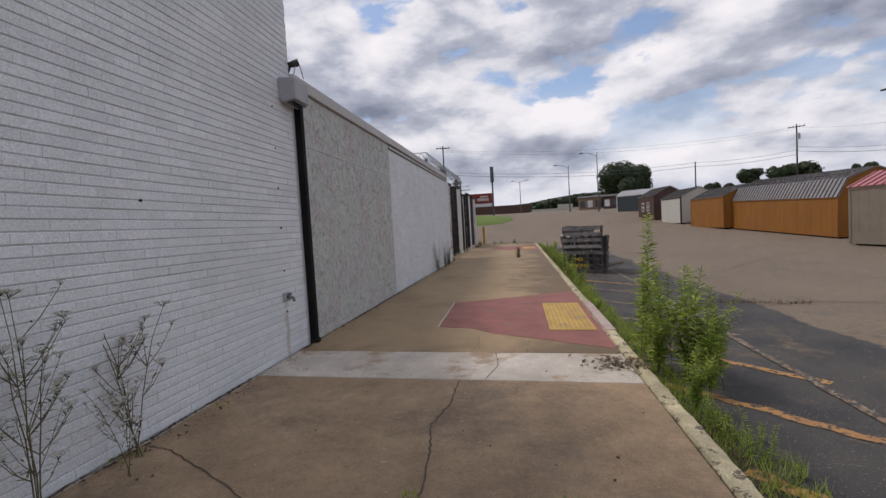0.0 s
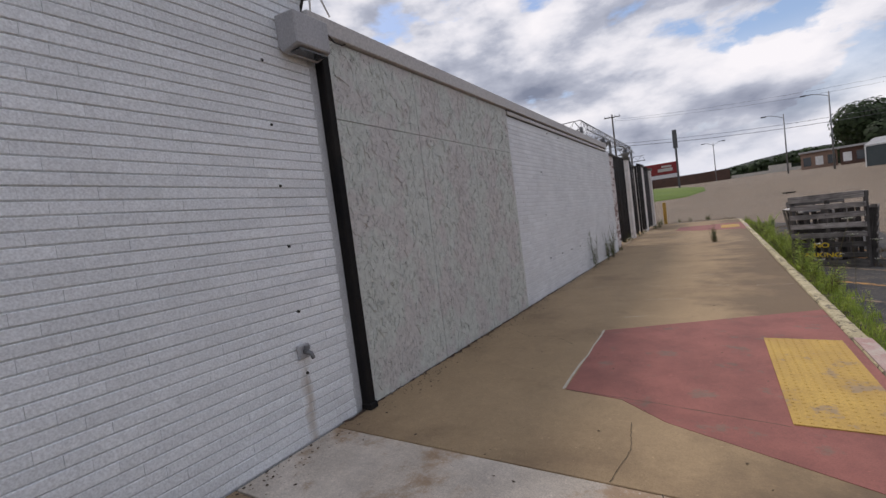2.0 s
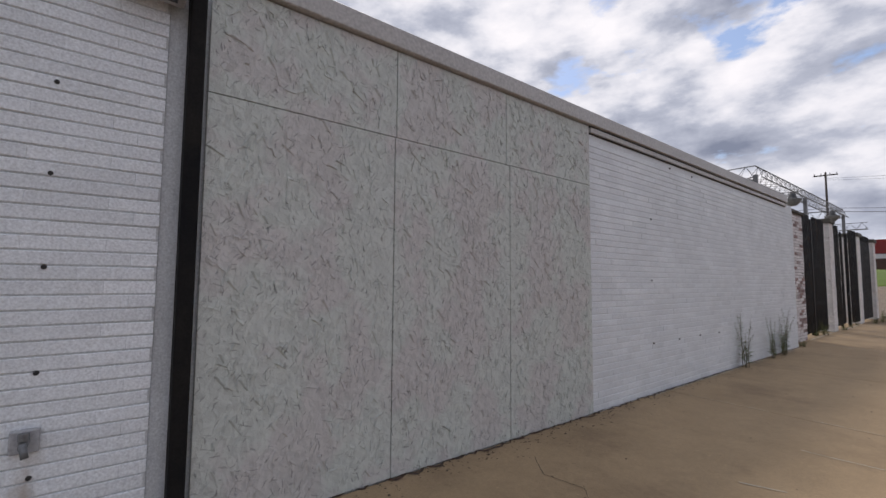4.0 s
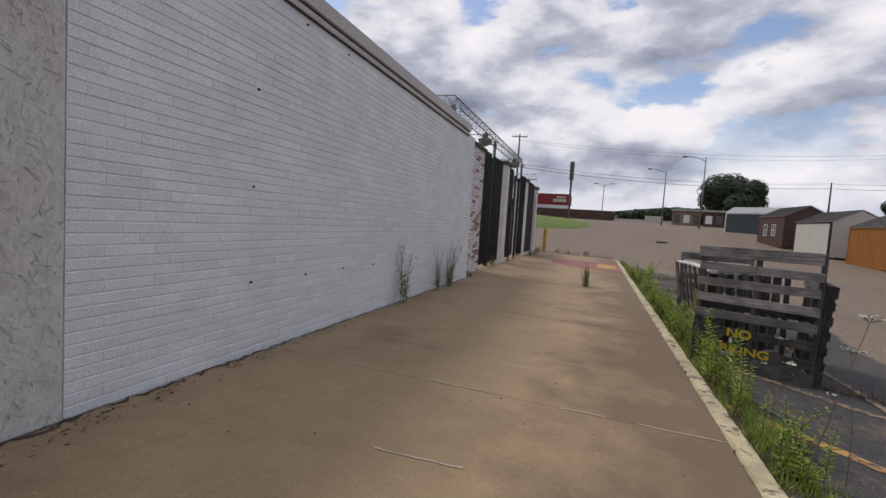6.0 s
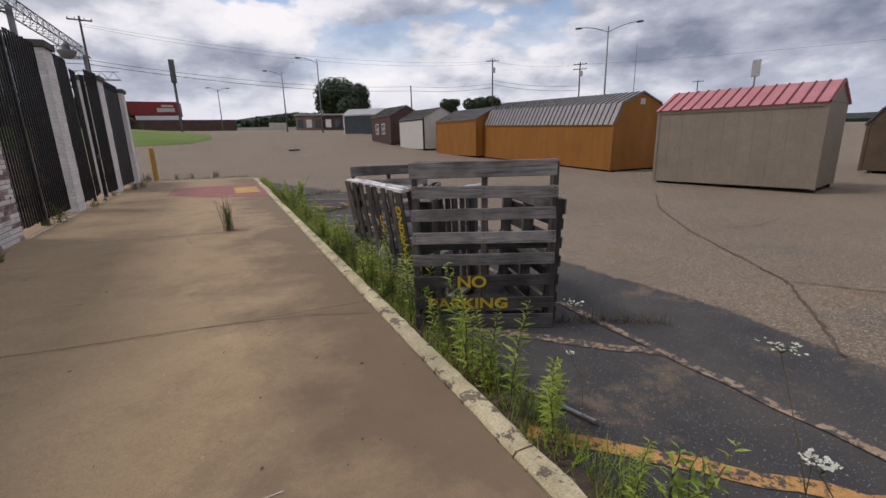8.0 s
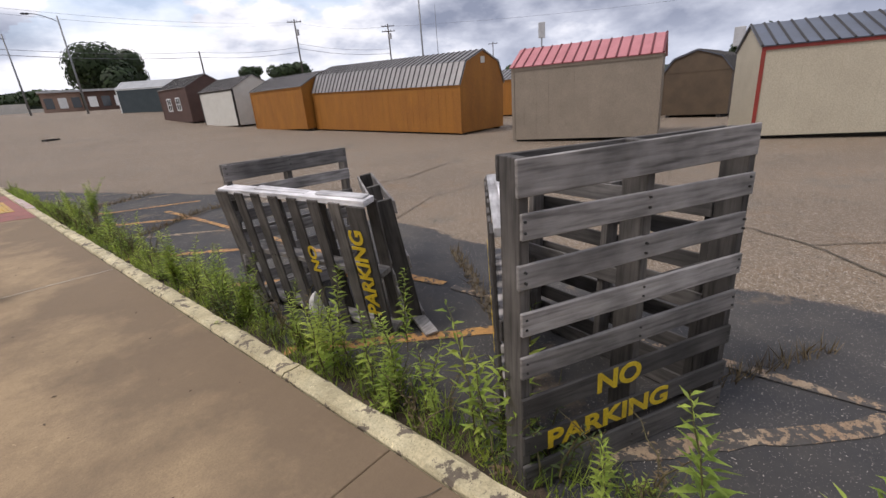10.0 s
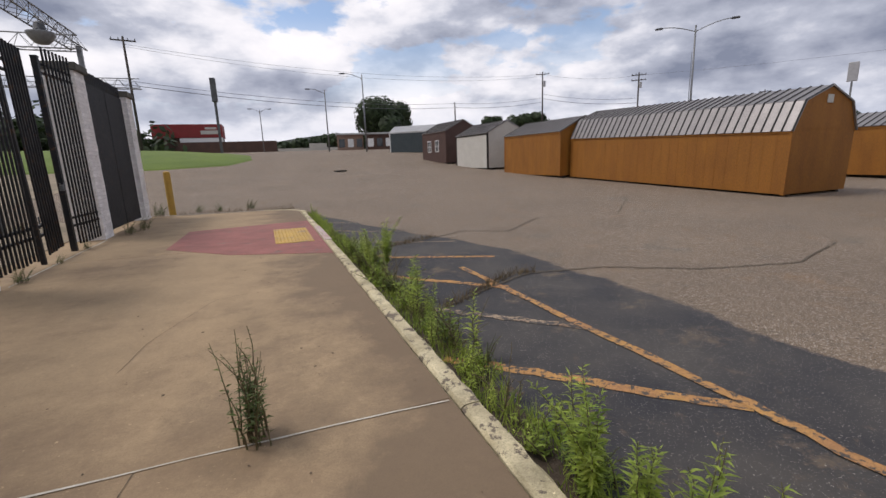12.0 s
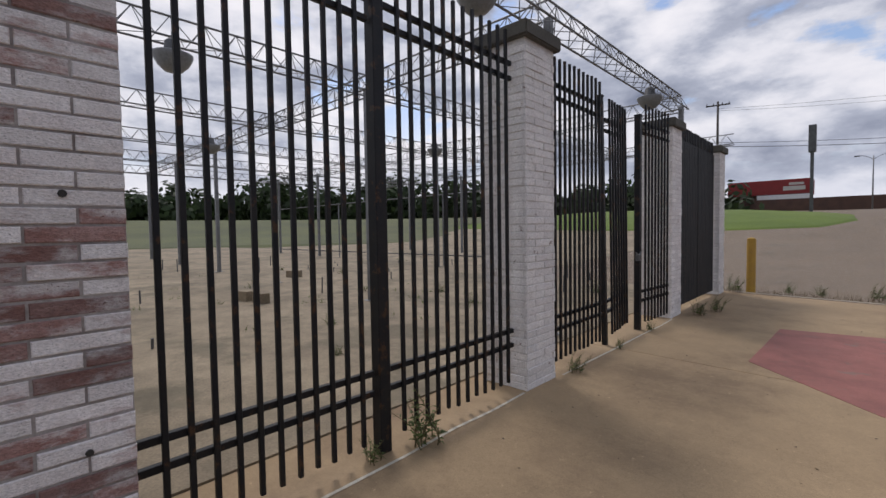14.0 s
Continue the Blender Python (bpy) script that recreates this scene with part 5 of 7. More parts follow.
# ---- sheds ----
def shed(name, label, at, rz, width, length, wall_h, roof, siding, roofing, ridge=0.9, kink=None, trim=None, windows=(), over=0.06, vent=False, pitch=0.0):
    """A portable shed: local y runs along its length, local x = 0 is its front face, x = width its back. at: front corner at ground."""
    s = thing(name, label, "shed", at, rz)
    s.matrix_basis = pose(*at, pitch, 0, rz)
    base = 0.14
    e = wall_h
    if roof == "gambrel":
        prof = [(0, e), (0.42, e + kink), (width / 2, e + ridge), (width - 0.42, e + kink), (width, e)]
    elif roof == "lean":
        prof = [(0, e), (width, e + ridge)]
    else:
        prof = [(0, e), (width / 2, e + ridge), (width, e)]
    bm = bmesh.new()
    ring = [(0, base)] + prof + [(width, base)]
    f = [bm.verts.new((x, 0, z)) for x, z in ring]
    b = [bm.verts.new((x, length, z)) for x, z in ring]
    bm.faces.new(f[::-1])
    bm.faces.new(b)
    for i in range(len(ring)):
        j = (i + 1) % len(ring)
        bm.faces.new((f[i], f[j], b[j], b[i]))
    part("body", bm, siding, s)
    for k, x in enumerate((0.25, width - 0.4)):
        bm = bmesh.new()
        box(bm, (x, 0.03, -0.12), (x + 0.15, length - 0.03, base + 0.01))
        part("skid", bm, "dark", s)
    bm = bmesh.new()
    y = 0.4
    while y < length:
        box(bm, (-0.004, y, base + 0.02), (0.001, y + 0.012, e - 0.03))
        y += 0.4
    part("siding_relief", bm, siding, s, kind="stuff")
    # roof sheets
    for (x0, z0), (x1, z1) in zip(prof, prof[1:]):
        dx, dz = x1 - x0, z1 - z0
        ln = math.hypot(dx, dz)
        ux, uz = dx / ln, dz / ln
        nx, nz = -uz, ux
        a0 = over if (x0, z0) == prof[0] else 0.0
        a1 = over if (x1, z1) == prof[-1] else 0.0
        q = [(x0 - ux * a0 + nx * 0.004, z0 - uz * a0 + nz * 0.004), (x1 + ux * a1 + nx * 0.004, z1 + uz * a1 + nz * 0.004)]
        bm = bmesh.new()
        v = []
        for y in (-over, length + over):
            for (x, z), t in ((q[0], 0), (q[1], 0), (q[1], 0.03), (q[0], 0.03)):
                v.append(bm.verts.new((x + nx * t, y, z + nz * t)))
        for fc in ((0, 1, 2, 3), (7, 6, 5, 4), (0, 4, 5, 1), (1, 5, 6, 2), (2, 6, 7, 3), (3, 7, 4, 0)):
            bm.faces.new([v[i] for i in fc])
        sheet = part("roof_sheet", bm, roofing, s)
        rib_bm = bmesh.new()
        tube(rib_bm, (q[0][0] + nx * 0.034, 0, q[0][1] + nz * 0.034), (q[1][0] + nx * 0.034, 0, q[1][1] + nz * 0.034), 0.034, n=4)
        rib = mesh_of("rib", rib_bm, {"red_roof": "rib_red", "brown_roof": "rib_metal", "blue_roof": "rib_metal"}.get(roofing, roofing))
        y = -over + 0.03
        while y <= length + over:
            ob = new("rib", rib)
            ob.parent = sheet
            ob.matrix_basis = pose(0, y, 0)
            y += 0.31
    t = trim or siding
    for y in (-0.02, length - 0.07):
        bm = bmesh.new()
        box(bm, (-0.022, y, base - 0.02), (-0.002, y + 0.09, e))
        part("corner_trim", bm, t, s)
    bm = bmesh.new()
    box(bm, (0.0, -0.022, base - 0.02), (0.09, -0.002, e))
    part("corner_trim", bm, t, s)
    bm = bmesh.new()
    box(bm, (-0.03, 0, e - 0.10), (-0.002, length, e - 0.01))
    part("eave_trim", bm, t, s)
    if roof == "gambrel" or roof == "gable":
        bm = bmesh.new()
        box(bm, (0.1, -0.012, e + 0.02), (width - 0.1, -0.002, e + 0.07))
        part("gable_band", bm, siding, s)
    if vent:
        bm = bmesh.new()
        box(bm, (width / 2 - 0.14, -0.03, e + ridge - 0.5), (width / 2 + 0.14, -0.003, e + ridge - 0.25))
        part("vent", bm, "white_siding", s)
    for y0, y1, z0, z1 in windows:
        w = new("window")
        w.parent = s
        w.matrix_basis = pose(0, y0, z0)
        bm = bmesh.new()
        box(bm, (-0.012, 0, 0), (-0.006, y1 - y0, z1 - z0))
        part("pane", bm, "glass", w)
        bm = bmesh.new()
        W, H = y1 - y0, z1 - z0
        for a, c in (((0, 0), (W, 0.06)), ((0, H - 0.06), (W, H)), ((0, 0), (0.06, H)), ((W - 0.06, 0), (W, H)), ((W / 2 - 0.02, 0), (W / 2 + 0.02, H)), ((0, H / 2 - 0.02), (W, H / 2 + 0.02))):
            box(bm, (-0.03, a[0], a[1]), (-0.01, c[0], c[1]))
        part("window_frame", bm, "white", w)
    return s


shed("shed", "long orange lofted barn shed with a brown metal gambrel roof", (17.75, 19.25, -0.42), 0, 3.2, 10.5, 2.12, "gambrel", "orange", "brown_roof", 1.3, 0.84, vent=True, pitch=1.7)
shed("shed", "orange gabled shed with a ribbed brown roof", (17.2, 29.9, -0.04), 3, 3.2, 5.3, 2.42, "gable", "orange", "brown_roof", 0.75)
shed("shed", "pale cream shed with dark corner trim and a grey roof", (16.85, 37.4, 0.32), 3, 3.2, 4.6, 2.45, "gable", "white_siding", "brown_roof", 0.8, trim="dark")
shed("shed", "dark brown shed with two white-framed windows", (16.4, 43.6, 0.72), 4, 3.2, 4.6, 2.6, "gable", "brown_siding", "brown_roof", 0.85, windows=((1.3, 2.0, 1.0, 1.95), (2.8, 3.5, 1.0, 1.95)))
shed("shed", "dark slate shed with a silver roof and white trim", (20.6, 54.6, 1.75), 52, 3.4, 6.0, 2.35, "gable", "slate_siding", "grey_roof", 0.7, trim="white")
shed("shed", "taupe shed with a red ribbed metal roof", (16.85, 11.2, -0.45), 13.5, 2.4, 4.4, 2.42, "gable", "taupe", "red_roof", 0.58)
shed("shed", "cream shed with dark red corner trim and dark blue roof", (18.95, 4.3, -0.52), 19, 3.1, 4.9, 2.38, "gable", "cream", "blue_roof", 0.62, trim="red_trim")
shed("shed", "brown stained wooden lofted barn with black roof edge", (24.6, 13.3, -0.45), -90, 2.6, 4.0, 1.85, "gambrel", "wood_shed", "blue_roof", 0.85, 0.55)
shed("shed", "small white gabled shed behind the others", (28.2, 13.4, -0.55), -90, 2.6, 4.0, 2.2, "gable", "white_siding", "brown_roof", 0.6)
shed("shed", "orange shed standing in the row behind", (27.0, 20.6, -0.3), 0, 3.0, 4.6, 2.2, "gable", "orange", "brown_roof", 0.6)


# ---- pallets ----
def pallet(label, origin, rz, lean, width, height, slats, vertical, depth=0.10, seed=0, tip=0, dark=0):
    """A pallet on edge. Local x along its width, z up, face slats on the -y side. vertical: slats run upright."""
    random.seed(seed)
    p = new("pallet")
    p.matrix_basis = pose(*origin, 0, 0, rz) @ pose(0, 0, 0, lean, tip, 0)
    tagged(p, label, "pallet", "pallets standing on edge")

    def board(nm, a, c, mat):
        bm = bmesh.new()
        box(bm, a, c, pose(0, 0, 0, random.uniform(-0.4, 0.4), random.uniform(-0.56, 0.6), 0))
        return part(nm, bevel(bm, 0.003), mat, p)

    bm = bmesh.new()
    for i in range(slats):
        for k in range(3):
            for d in (-0.018, 0.02):
                f = (i + 0.0) / (slats - 1)
                if vertical:
                    cx, cz = 0.045 + (width - 0.09) * f + d, (0.04, height * 0.5, height - 0.025)[k]
                else:
                    cx, cz = (0.02, width / 2, width - 0.02)[k], 0.045 + (height - 0.09) * f + d
                tube(bm, (cx, 0.006, cz), (cx, -0.004, cz), 0.005, n=6)
    part("nails", bm, "gap", p, "rusty dark nail heads", kind="stuff")
    if vertical:
        for x0, x1 in ((0.26, 0.62), (0.70, 0.98)):
            board("top_splinter", (width * x0, 0.022 + depth * 0.35, height - 0.004), (width * x1, 0.018 + depth, height + 0.016), "pallet_pale")
        for i, z in enumerate((0.02, height * 0.48, height - 0.04)):
            board("stringer", (0, 0.018, z), (width, 0.018 + depth, z + 0.038), "pallet_pale" if i == 2 else "pallet_h")
        for i in range(slats):
            w = 0.09 if i not in (0, slats - 1) else 0.14
            x = (width - w) * i / (slats - 1)
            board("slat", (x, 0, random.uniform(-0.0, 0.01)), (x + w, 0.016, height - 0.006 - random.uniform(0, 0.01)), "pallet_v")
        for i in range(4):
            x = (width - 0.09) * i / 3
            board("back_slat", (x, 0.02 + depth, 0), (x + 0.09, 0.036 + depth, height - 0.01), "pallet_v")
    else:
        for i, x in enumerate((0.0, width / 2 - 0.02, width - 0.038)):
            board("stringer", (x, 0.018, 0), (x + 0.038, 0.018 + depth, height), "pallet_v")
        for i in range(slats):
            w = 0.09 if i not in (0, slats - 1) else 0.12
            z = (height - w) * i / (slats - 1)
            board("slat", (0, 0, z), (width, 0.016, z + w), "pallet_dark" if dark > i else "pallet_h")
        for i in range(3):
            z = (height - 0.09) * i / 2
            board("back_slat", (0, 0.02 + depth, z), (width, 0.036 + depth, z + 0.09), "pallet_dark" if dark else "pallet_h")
    return p


def lettering(text, size, m, parent=None, sx=1.0):
    cu = bpy.data.curves.new("lettering", "FONT")
    cu.body, cu.size, cu.extrude, cu.align_x = text, size, 0.0012, "LEFT"
    cu.offset = size * 0.03
    ob = bpy.data.objects.new("lettering", cu)
    dg = bpy.context.evaluated_depsgraph_get()
    scene.collection.objects.link(ob)
    dg.update()
    me = bpy.data.meshes.new_from_object(ob.evaluated_get(dg))
    bpy.data.objects.remove(ob)
    bpy.data.curves.remove(cu)
    me.materials.clear()
    me.materials.append(M["paint_yellow"])
    o = new("lettering", me)
    o.parent = parent
    o.matrix_basis = m @ Matrix.Diagonal((sx, 1, 1, 1))
    return o


LZ = -0.188
face = pose(0, -0.004, 0, 90, 0, 0)
A1 = pallet("weathered pallet leaning on edge, NO PARKING painted on upright slats", (4.09, 10.66, LZ + 0.02), -81, 9, 1.44, 0.97, 8, True, seed=1, tip=1.2)
lettering("PARKING", 0.15, pose(1.385, -0.010, 0.17, 90, 0, 0) @ pose(0, 0, 0, 0, 0, 90), A1, 1.0)
lettering("NO", 0.10, pose(0.92, -0.009, 0.42, 90, 0, 0) @ pose(0, 0, 0, 0, 0, 90), A1, 1.3)
A2 = pallet("grey weathered pallet on edge with level slats behind another pallet", (4.02, 10.58, LZ), -9, 0, 1.02, 1.14, 7, False, seed=2)
A3 = pallet("weathered pallet standing askew between two others", (5.15, 10.27, LZ), -124, 8, 1.24, 0.90, 6, False, seed=3)
B1 = pallet("weathered pallet on edge, yellow NO PARKING on its upright slats", (4.86, 8.80, LZ), -143.5, 1, 1.17, 1.02, 8, True, seed=4)
lettering("PARKING", 0.13, pose(0.28, -0.009, 0.12, 90, 0, 0) @ pose(0, 0, 0, 0, 0, 90), B1, 1.0)
lettering("NO", 0.13, pose(0.60, -0.009, 0.12, 90, 0, 0) @ pose(0, 0, 0, 0, 0, 90), B1, 1.1)
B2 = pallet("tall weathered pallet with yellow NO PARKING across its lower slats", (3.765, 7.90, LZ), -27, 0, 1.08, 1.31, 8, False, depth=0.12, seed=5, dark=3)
lettering("NO", 0.125, pose(0.33, -0.003, 0.351, 90, 0, 0), B2, 1.15)
lettering("PARKING", 0.115, pose(0.10, -0.003, 0.178, 90, 0, 0), B2, 1.3)
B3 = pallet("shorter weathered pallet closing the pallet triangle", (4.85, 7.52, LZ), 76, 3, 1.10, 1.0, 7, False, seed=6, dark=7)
st = thing("stone", "chunk of white broken stone under a pallet", "stone", (4.2, 9.9, LZ))
bm = bmesh.new()
bmesh.ops.create_icosphere(bm, subdivisions=2, radius=0.1)
for v in bm.verts:
    v.co = Vector((v.co.x * 0.8, v.co.y * 0.6, v.co.z * 1.3 + 0.1)) * (1 + 0.25 * noise.noise(v.co * 12))
part("rock", bm, "stone_white", st)
rb = thing("broken_board", "broken board lying beside the pallets", "board", (4.5, 9.0, LZ))
bm = bmesh.new()
box(bm, (0, 0, 0.0), (0.5, 0.09, 0.018), pose(0, 0, 0.01, 0, -12, 70))
part("plank", bm, "pallet_h", rb)
pi = thing("loose_pipe", "thin grey pipe lying along the kerb weeds", "pipe", (3.89, 7.12, LZ))
bm = bmesh.new()
tube(bm, (0, 0, 0.02), (0.24, -0.78, 0.02), 0.013, n=8)
part("rod", bm, "steel", pi)


# ---- plants ----
def hose(bm, pts, radii, n=5):
    """One continuous tube through the points."""
    rings = []
    for i, p in enumerate(pts):
        d = (Vector(pts[min(i + 1, len(pts) - 1)]) - Vector(pts[max(i - 1, 0)])).normalized()
        q = d.to_track_quat("Z", "Y")
        rings.append([bm.verts.new(Vector(p) + q @ Vector((radii[i] * math.cos(6.28319 * k / n), radii[i] * math.sin(6.28319 * k / n), 0))) for k in range(n)])
    for a, c in zip(rings, rings[1:]):
        for k in range(n):
            bm.faces.new((a[k], a[(k + 1) % n], c[(k + 1) % n], c[k]))


def leaf(bm, at, direction, length, width, droop=0.25):
    d = Vector(direction).normalized()
    s = d.cross(Vector((random.gauss(0, 0.45), random.gauss(0, 0.45), 1)))
    s = s.normalized() if s.length > 0.01 else Vector((1, 0, 0))
    at = Vector(at)
    mid = at + d * length * 0.5 + Vector((0, 0, -droop * length * 0.15))
    tip = at + d * length + Vector((0, 0, -droop * length * 0.6))
    edge = at.lerp(mid, 0.8) + Vector((0, 0, width * 0.22))
    b0, m0, t0 = bm.verts.new(at), bm.verts.new(mid), bm.verts.new(tip)
    bm.faces.new((b0, bm.verts.new(edge + s * width / 2), t0, m0))
    bm.faces.new((b0, m0, t0, bm.verts.new(edge - s * width / 2)))


def weed(name, label, category, height, stems, leaf_len, leaf_w, per, mat="leaf", spread=0.15, bloom=False, seed=0, rod=False):
    random.seed(seed)
    w = thing(name, label, category, (0, 0, 0))
    lb2, fb = bmesh.new(), bmesh.new()
    for _ in range(stems):
        a, r = random.uniform(0, 6.283), random.uniform(0, spread * 0.4)
        base = Vector((r * math.cos(a), r * math.sin(a), 0))
        h = height * (random.uniform(0.55, 1.0) if stems > 1 else 0.97)
        lean = Vector((random.gauss(0, spread), random.gauss(0, spread), 0)) * h
        path = [base + lean * (i / 6) ** 2 + Vector((random.gauss(0, 0.005), random.gauss(0, 0.005), h * i / 6)) for i in range(7)]
        sb = bmesh.new()
        hose(sb, path, [0.004 * (1.15 - i / 6) + 0.0008 for i in range(7)], 4)
        part("stem", sb, "stem", w)
        count = int(per * h / height)
        for k in range(count):
            t = 0.12 + 0.86 * k / max(1, count)
            p = base + lean * t * t + Vector((0, 0, h * t))
            a = k * 2.4 + random.uniform(-0.4, 0.4)
            size = leaf_len * ((0.45 + 0.55 * math.sin(3.0 * min(1, t + 0.12))) if rod else (1.0 - 0.65 * t)) * random.uniform(0.75, 1.1)
            leaf(lb2, p, (math.cos(a), math.sin(a), 0.5), size, leaf_w * size / leaf_len, random.uniform(0.1, 0.7))
        if bloom:
            top_p = base + lean + Vector((0, 0, h))
            for _ in range(26):
                a, r = random.uniform(0, 6.283), random.uniform(0, 0.035)
                q = top_p + Vector((r * math.cos(a), r * math.sin(a), random.uniform(0, 0.012)))
                leaf(fb, q, (random.uniform(-1, 1), random.uniform(-1, 1), 0.2), 0.014, 0.012, 0)
    part("leaves", lb2, mat, w, kind="stuff")
    if bloom:
        part("bloom", fb, "bloom", w)
    else:
        fb.free()
    return w


KERB_WEEDS = "weeds along the kerb"
protos = [
    weed("weed", "leafy green weed growing in the gap along the kerb", "weed", 0.36, 6, 0.12, 0.030, 26, seed=41, spread=0.28),
    weed("weed", "bright green low weed beside the kerb", "weed", 0.22, 9, 0.10, 0.028, 16, seed=42, spread=0.6),
    weed("weed", "upright green goldenrod-like weed beside the kerb", "weed", 0.55, 1, 0.10, 0.019, 80, seed=43, spread=0.10, rod=True),
    weed("weed", "upright green goldenrod-like weed beside the kerb", "weed", 0.45, 2, 0.09, 0.018, 70, seed=46, spread=0.14, rod=True),
    weed("weed", "thin mixed green weed beside the kerb", "weed", 0.34, 7, 0.07, 0.016, 24, "leaf_dark", seed=44, spread=0.35),
    weed("weed", "straggling dry and green weed beside the kerb", "weed", 0.36, 5, 0.06, 0.014, 22, "dry", seed=45, spread=0.4),
]
random.seed(77)
placed = 0
while placed < 175:
    y = -3.4 + 27.0 * random.random()
    clump = 0.5 + 0.5 * noise.noise(Vector((y * 0.9, 3.3, 0))) + 0.35 * noise.noise(Vector((y * 3.1, 7.3, 0)))
    if random.random() > clump or -0.3 > y > -1.7:
        continue
    if (0.2 < y < 5.2 or 18.0 < y < 23) and random.random() < 0.72:
        continue
    q = random.choice(protos)
    s = random.uniform(0.45, 1.15) * (0.7 + 0.5 * clump if y > 5 else 0.6)
    c = copy_thing(q, pose(3.76 + abs(random.gauss(0, 0.13)), y, -0.195, 0, 0, random.uniform(0, 360)))
    c.scale = (s, s, s)
    c["group"] = KERB_WEEDS
    placed += 1
tall = weed("weed", "tall leafy goldenrod-like weed by the kerb", "weed", 1.60, 1, 0.19, 0.040, 210, seed=51, spread=0.02, rod=True)
tall.matrix_basis = pose(3.80, -0.35, -0.19)
mid = weed("weed", "bushy leafy weed with upright stems by the kerb", "weed", 1.15, 6, 0.16, 0.034, 95, seed=52, spread=0.16, rod=True)
mid.matrix_basis = pose(4.0, -0.75, -0.19)
for x, y, s, rz in ((3.86, -0.6, 0.75, 40), (4.22, -0.85, 0.75, 110), (4.1, -1.15, 0.7, 200), (3.88, -1.45, 0.5, 30), (3.9, 10.3, 0.45, 120), (3.85, 11.6, 0.55, 250), (4.3, 16.6, 0.6, 80), (4.2, 16.2, 0.5, 10)):
    c = copy_thing(mid, pose(x - 0.06, y, -0.19, 0, 0, rz))
    c.scale = (s, s, s)
sprig = weed("weed", "slender goldenrod-like weed with long bright leaves by the kerb", "weed", 0.80, 1, 0.13, 0.026, 70, seed=58, spread=0.06, rod=True)
sprig.matrix_basis = pose(3.84, 9.62, -0.19)
sprig.scale = (0.6, 0.6, 0.6)
sprig_pair = weed("weed", "pair of slender leafy weed stems by the kerb", "weed", 0.72, 2, 0.12, 0.024, 50, seed=59, spread=0.12, rod=True)
sprig_pair.matrix_basis = pose(3.88, 7.95, -0.19)
for x, y, s, rz in ((4.03, 9.44, 0.78, 60), (4.09, 9.16, 0.36, 20), (4.23, 9.02, 0.72, 150), (3.86, 8.72, 0.6, 210), (3.8, 10.05, 0.5, 20), (3.84, 6.7, 0.85, 80), (3.86, 6.95, 0.7, 130), (3.84, 7.3, 0.9, 250), (3.8, 7.6, 0.6, 310), (3.9, 9.75, 0.6, 100)):
    c = copy_thing(sprig, pose(x, y, -0.19, 0, 0, rz))
    c.scale = (s, s, s)
for x, y, s, rz in ((3.86, 8.15, 1.0, 70), (3.80, 10.6, 0.75, 140), (3.8, 11.1, 0.8, 10), (3.82, 6.35, 0.6, 200), (3.85, 8.5, 0.7, 280)):
    c = copy_thing(sprig_pair, pose(x, y, -0.19, 0, 0, rz))
    c.scale = (s, s, s)
for x, y, s, lean in ((3.72, -0.3, 0.72, -9), (3.86, -0.45, 0.7, 4), (3.95, -0.5, 0.62, -3), (4.1, -0.75, 0.68, 5), (4.2, -1.0, 0.6, 6)):
    c = copy_thing(tall, pose(x, y, -0.19, 0, lean, x * 900))
    c.scale = (s, s, s)
for p in protos:
    p.matrix_basis = pose(3.85 + random.uniform(0, 0.1), random.uniform(9, 14), -0.195)

wallw = weed("weed", "spindly weed growing out of the wall base", "weed", 0.95, 6, 0.12, 0.026, 46, "leaf_dark", seed=61, spread=0.13)
wallw.matrix_basis = pose(0.10, 7.95, 0)
for x, y, s, rz in ((0.12, 9.35, 0.85, 50), (0.10, 10.2, 1.0, 140), (0.14, 9.95, 0.8, 200)):
    c = copy_thing(wallw, pose(x, y, 0, 0, 0, rz))
    c.scale = (s, s, s)


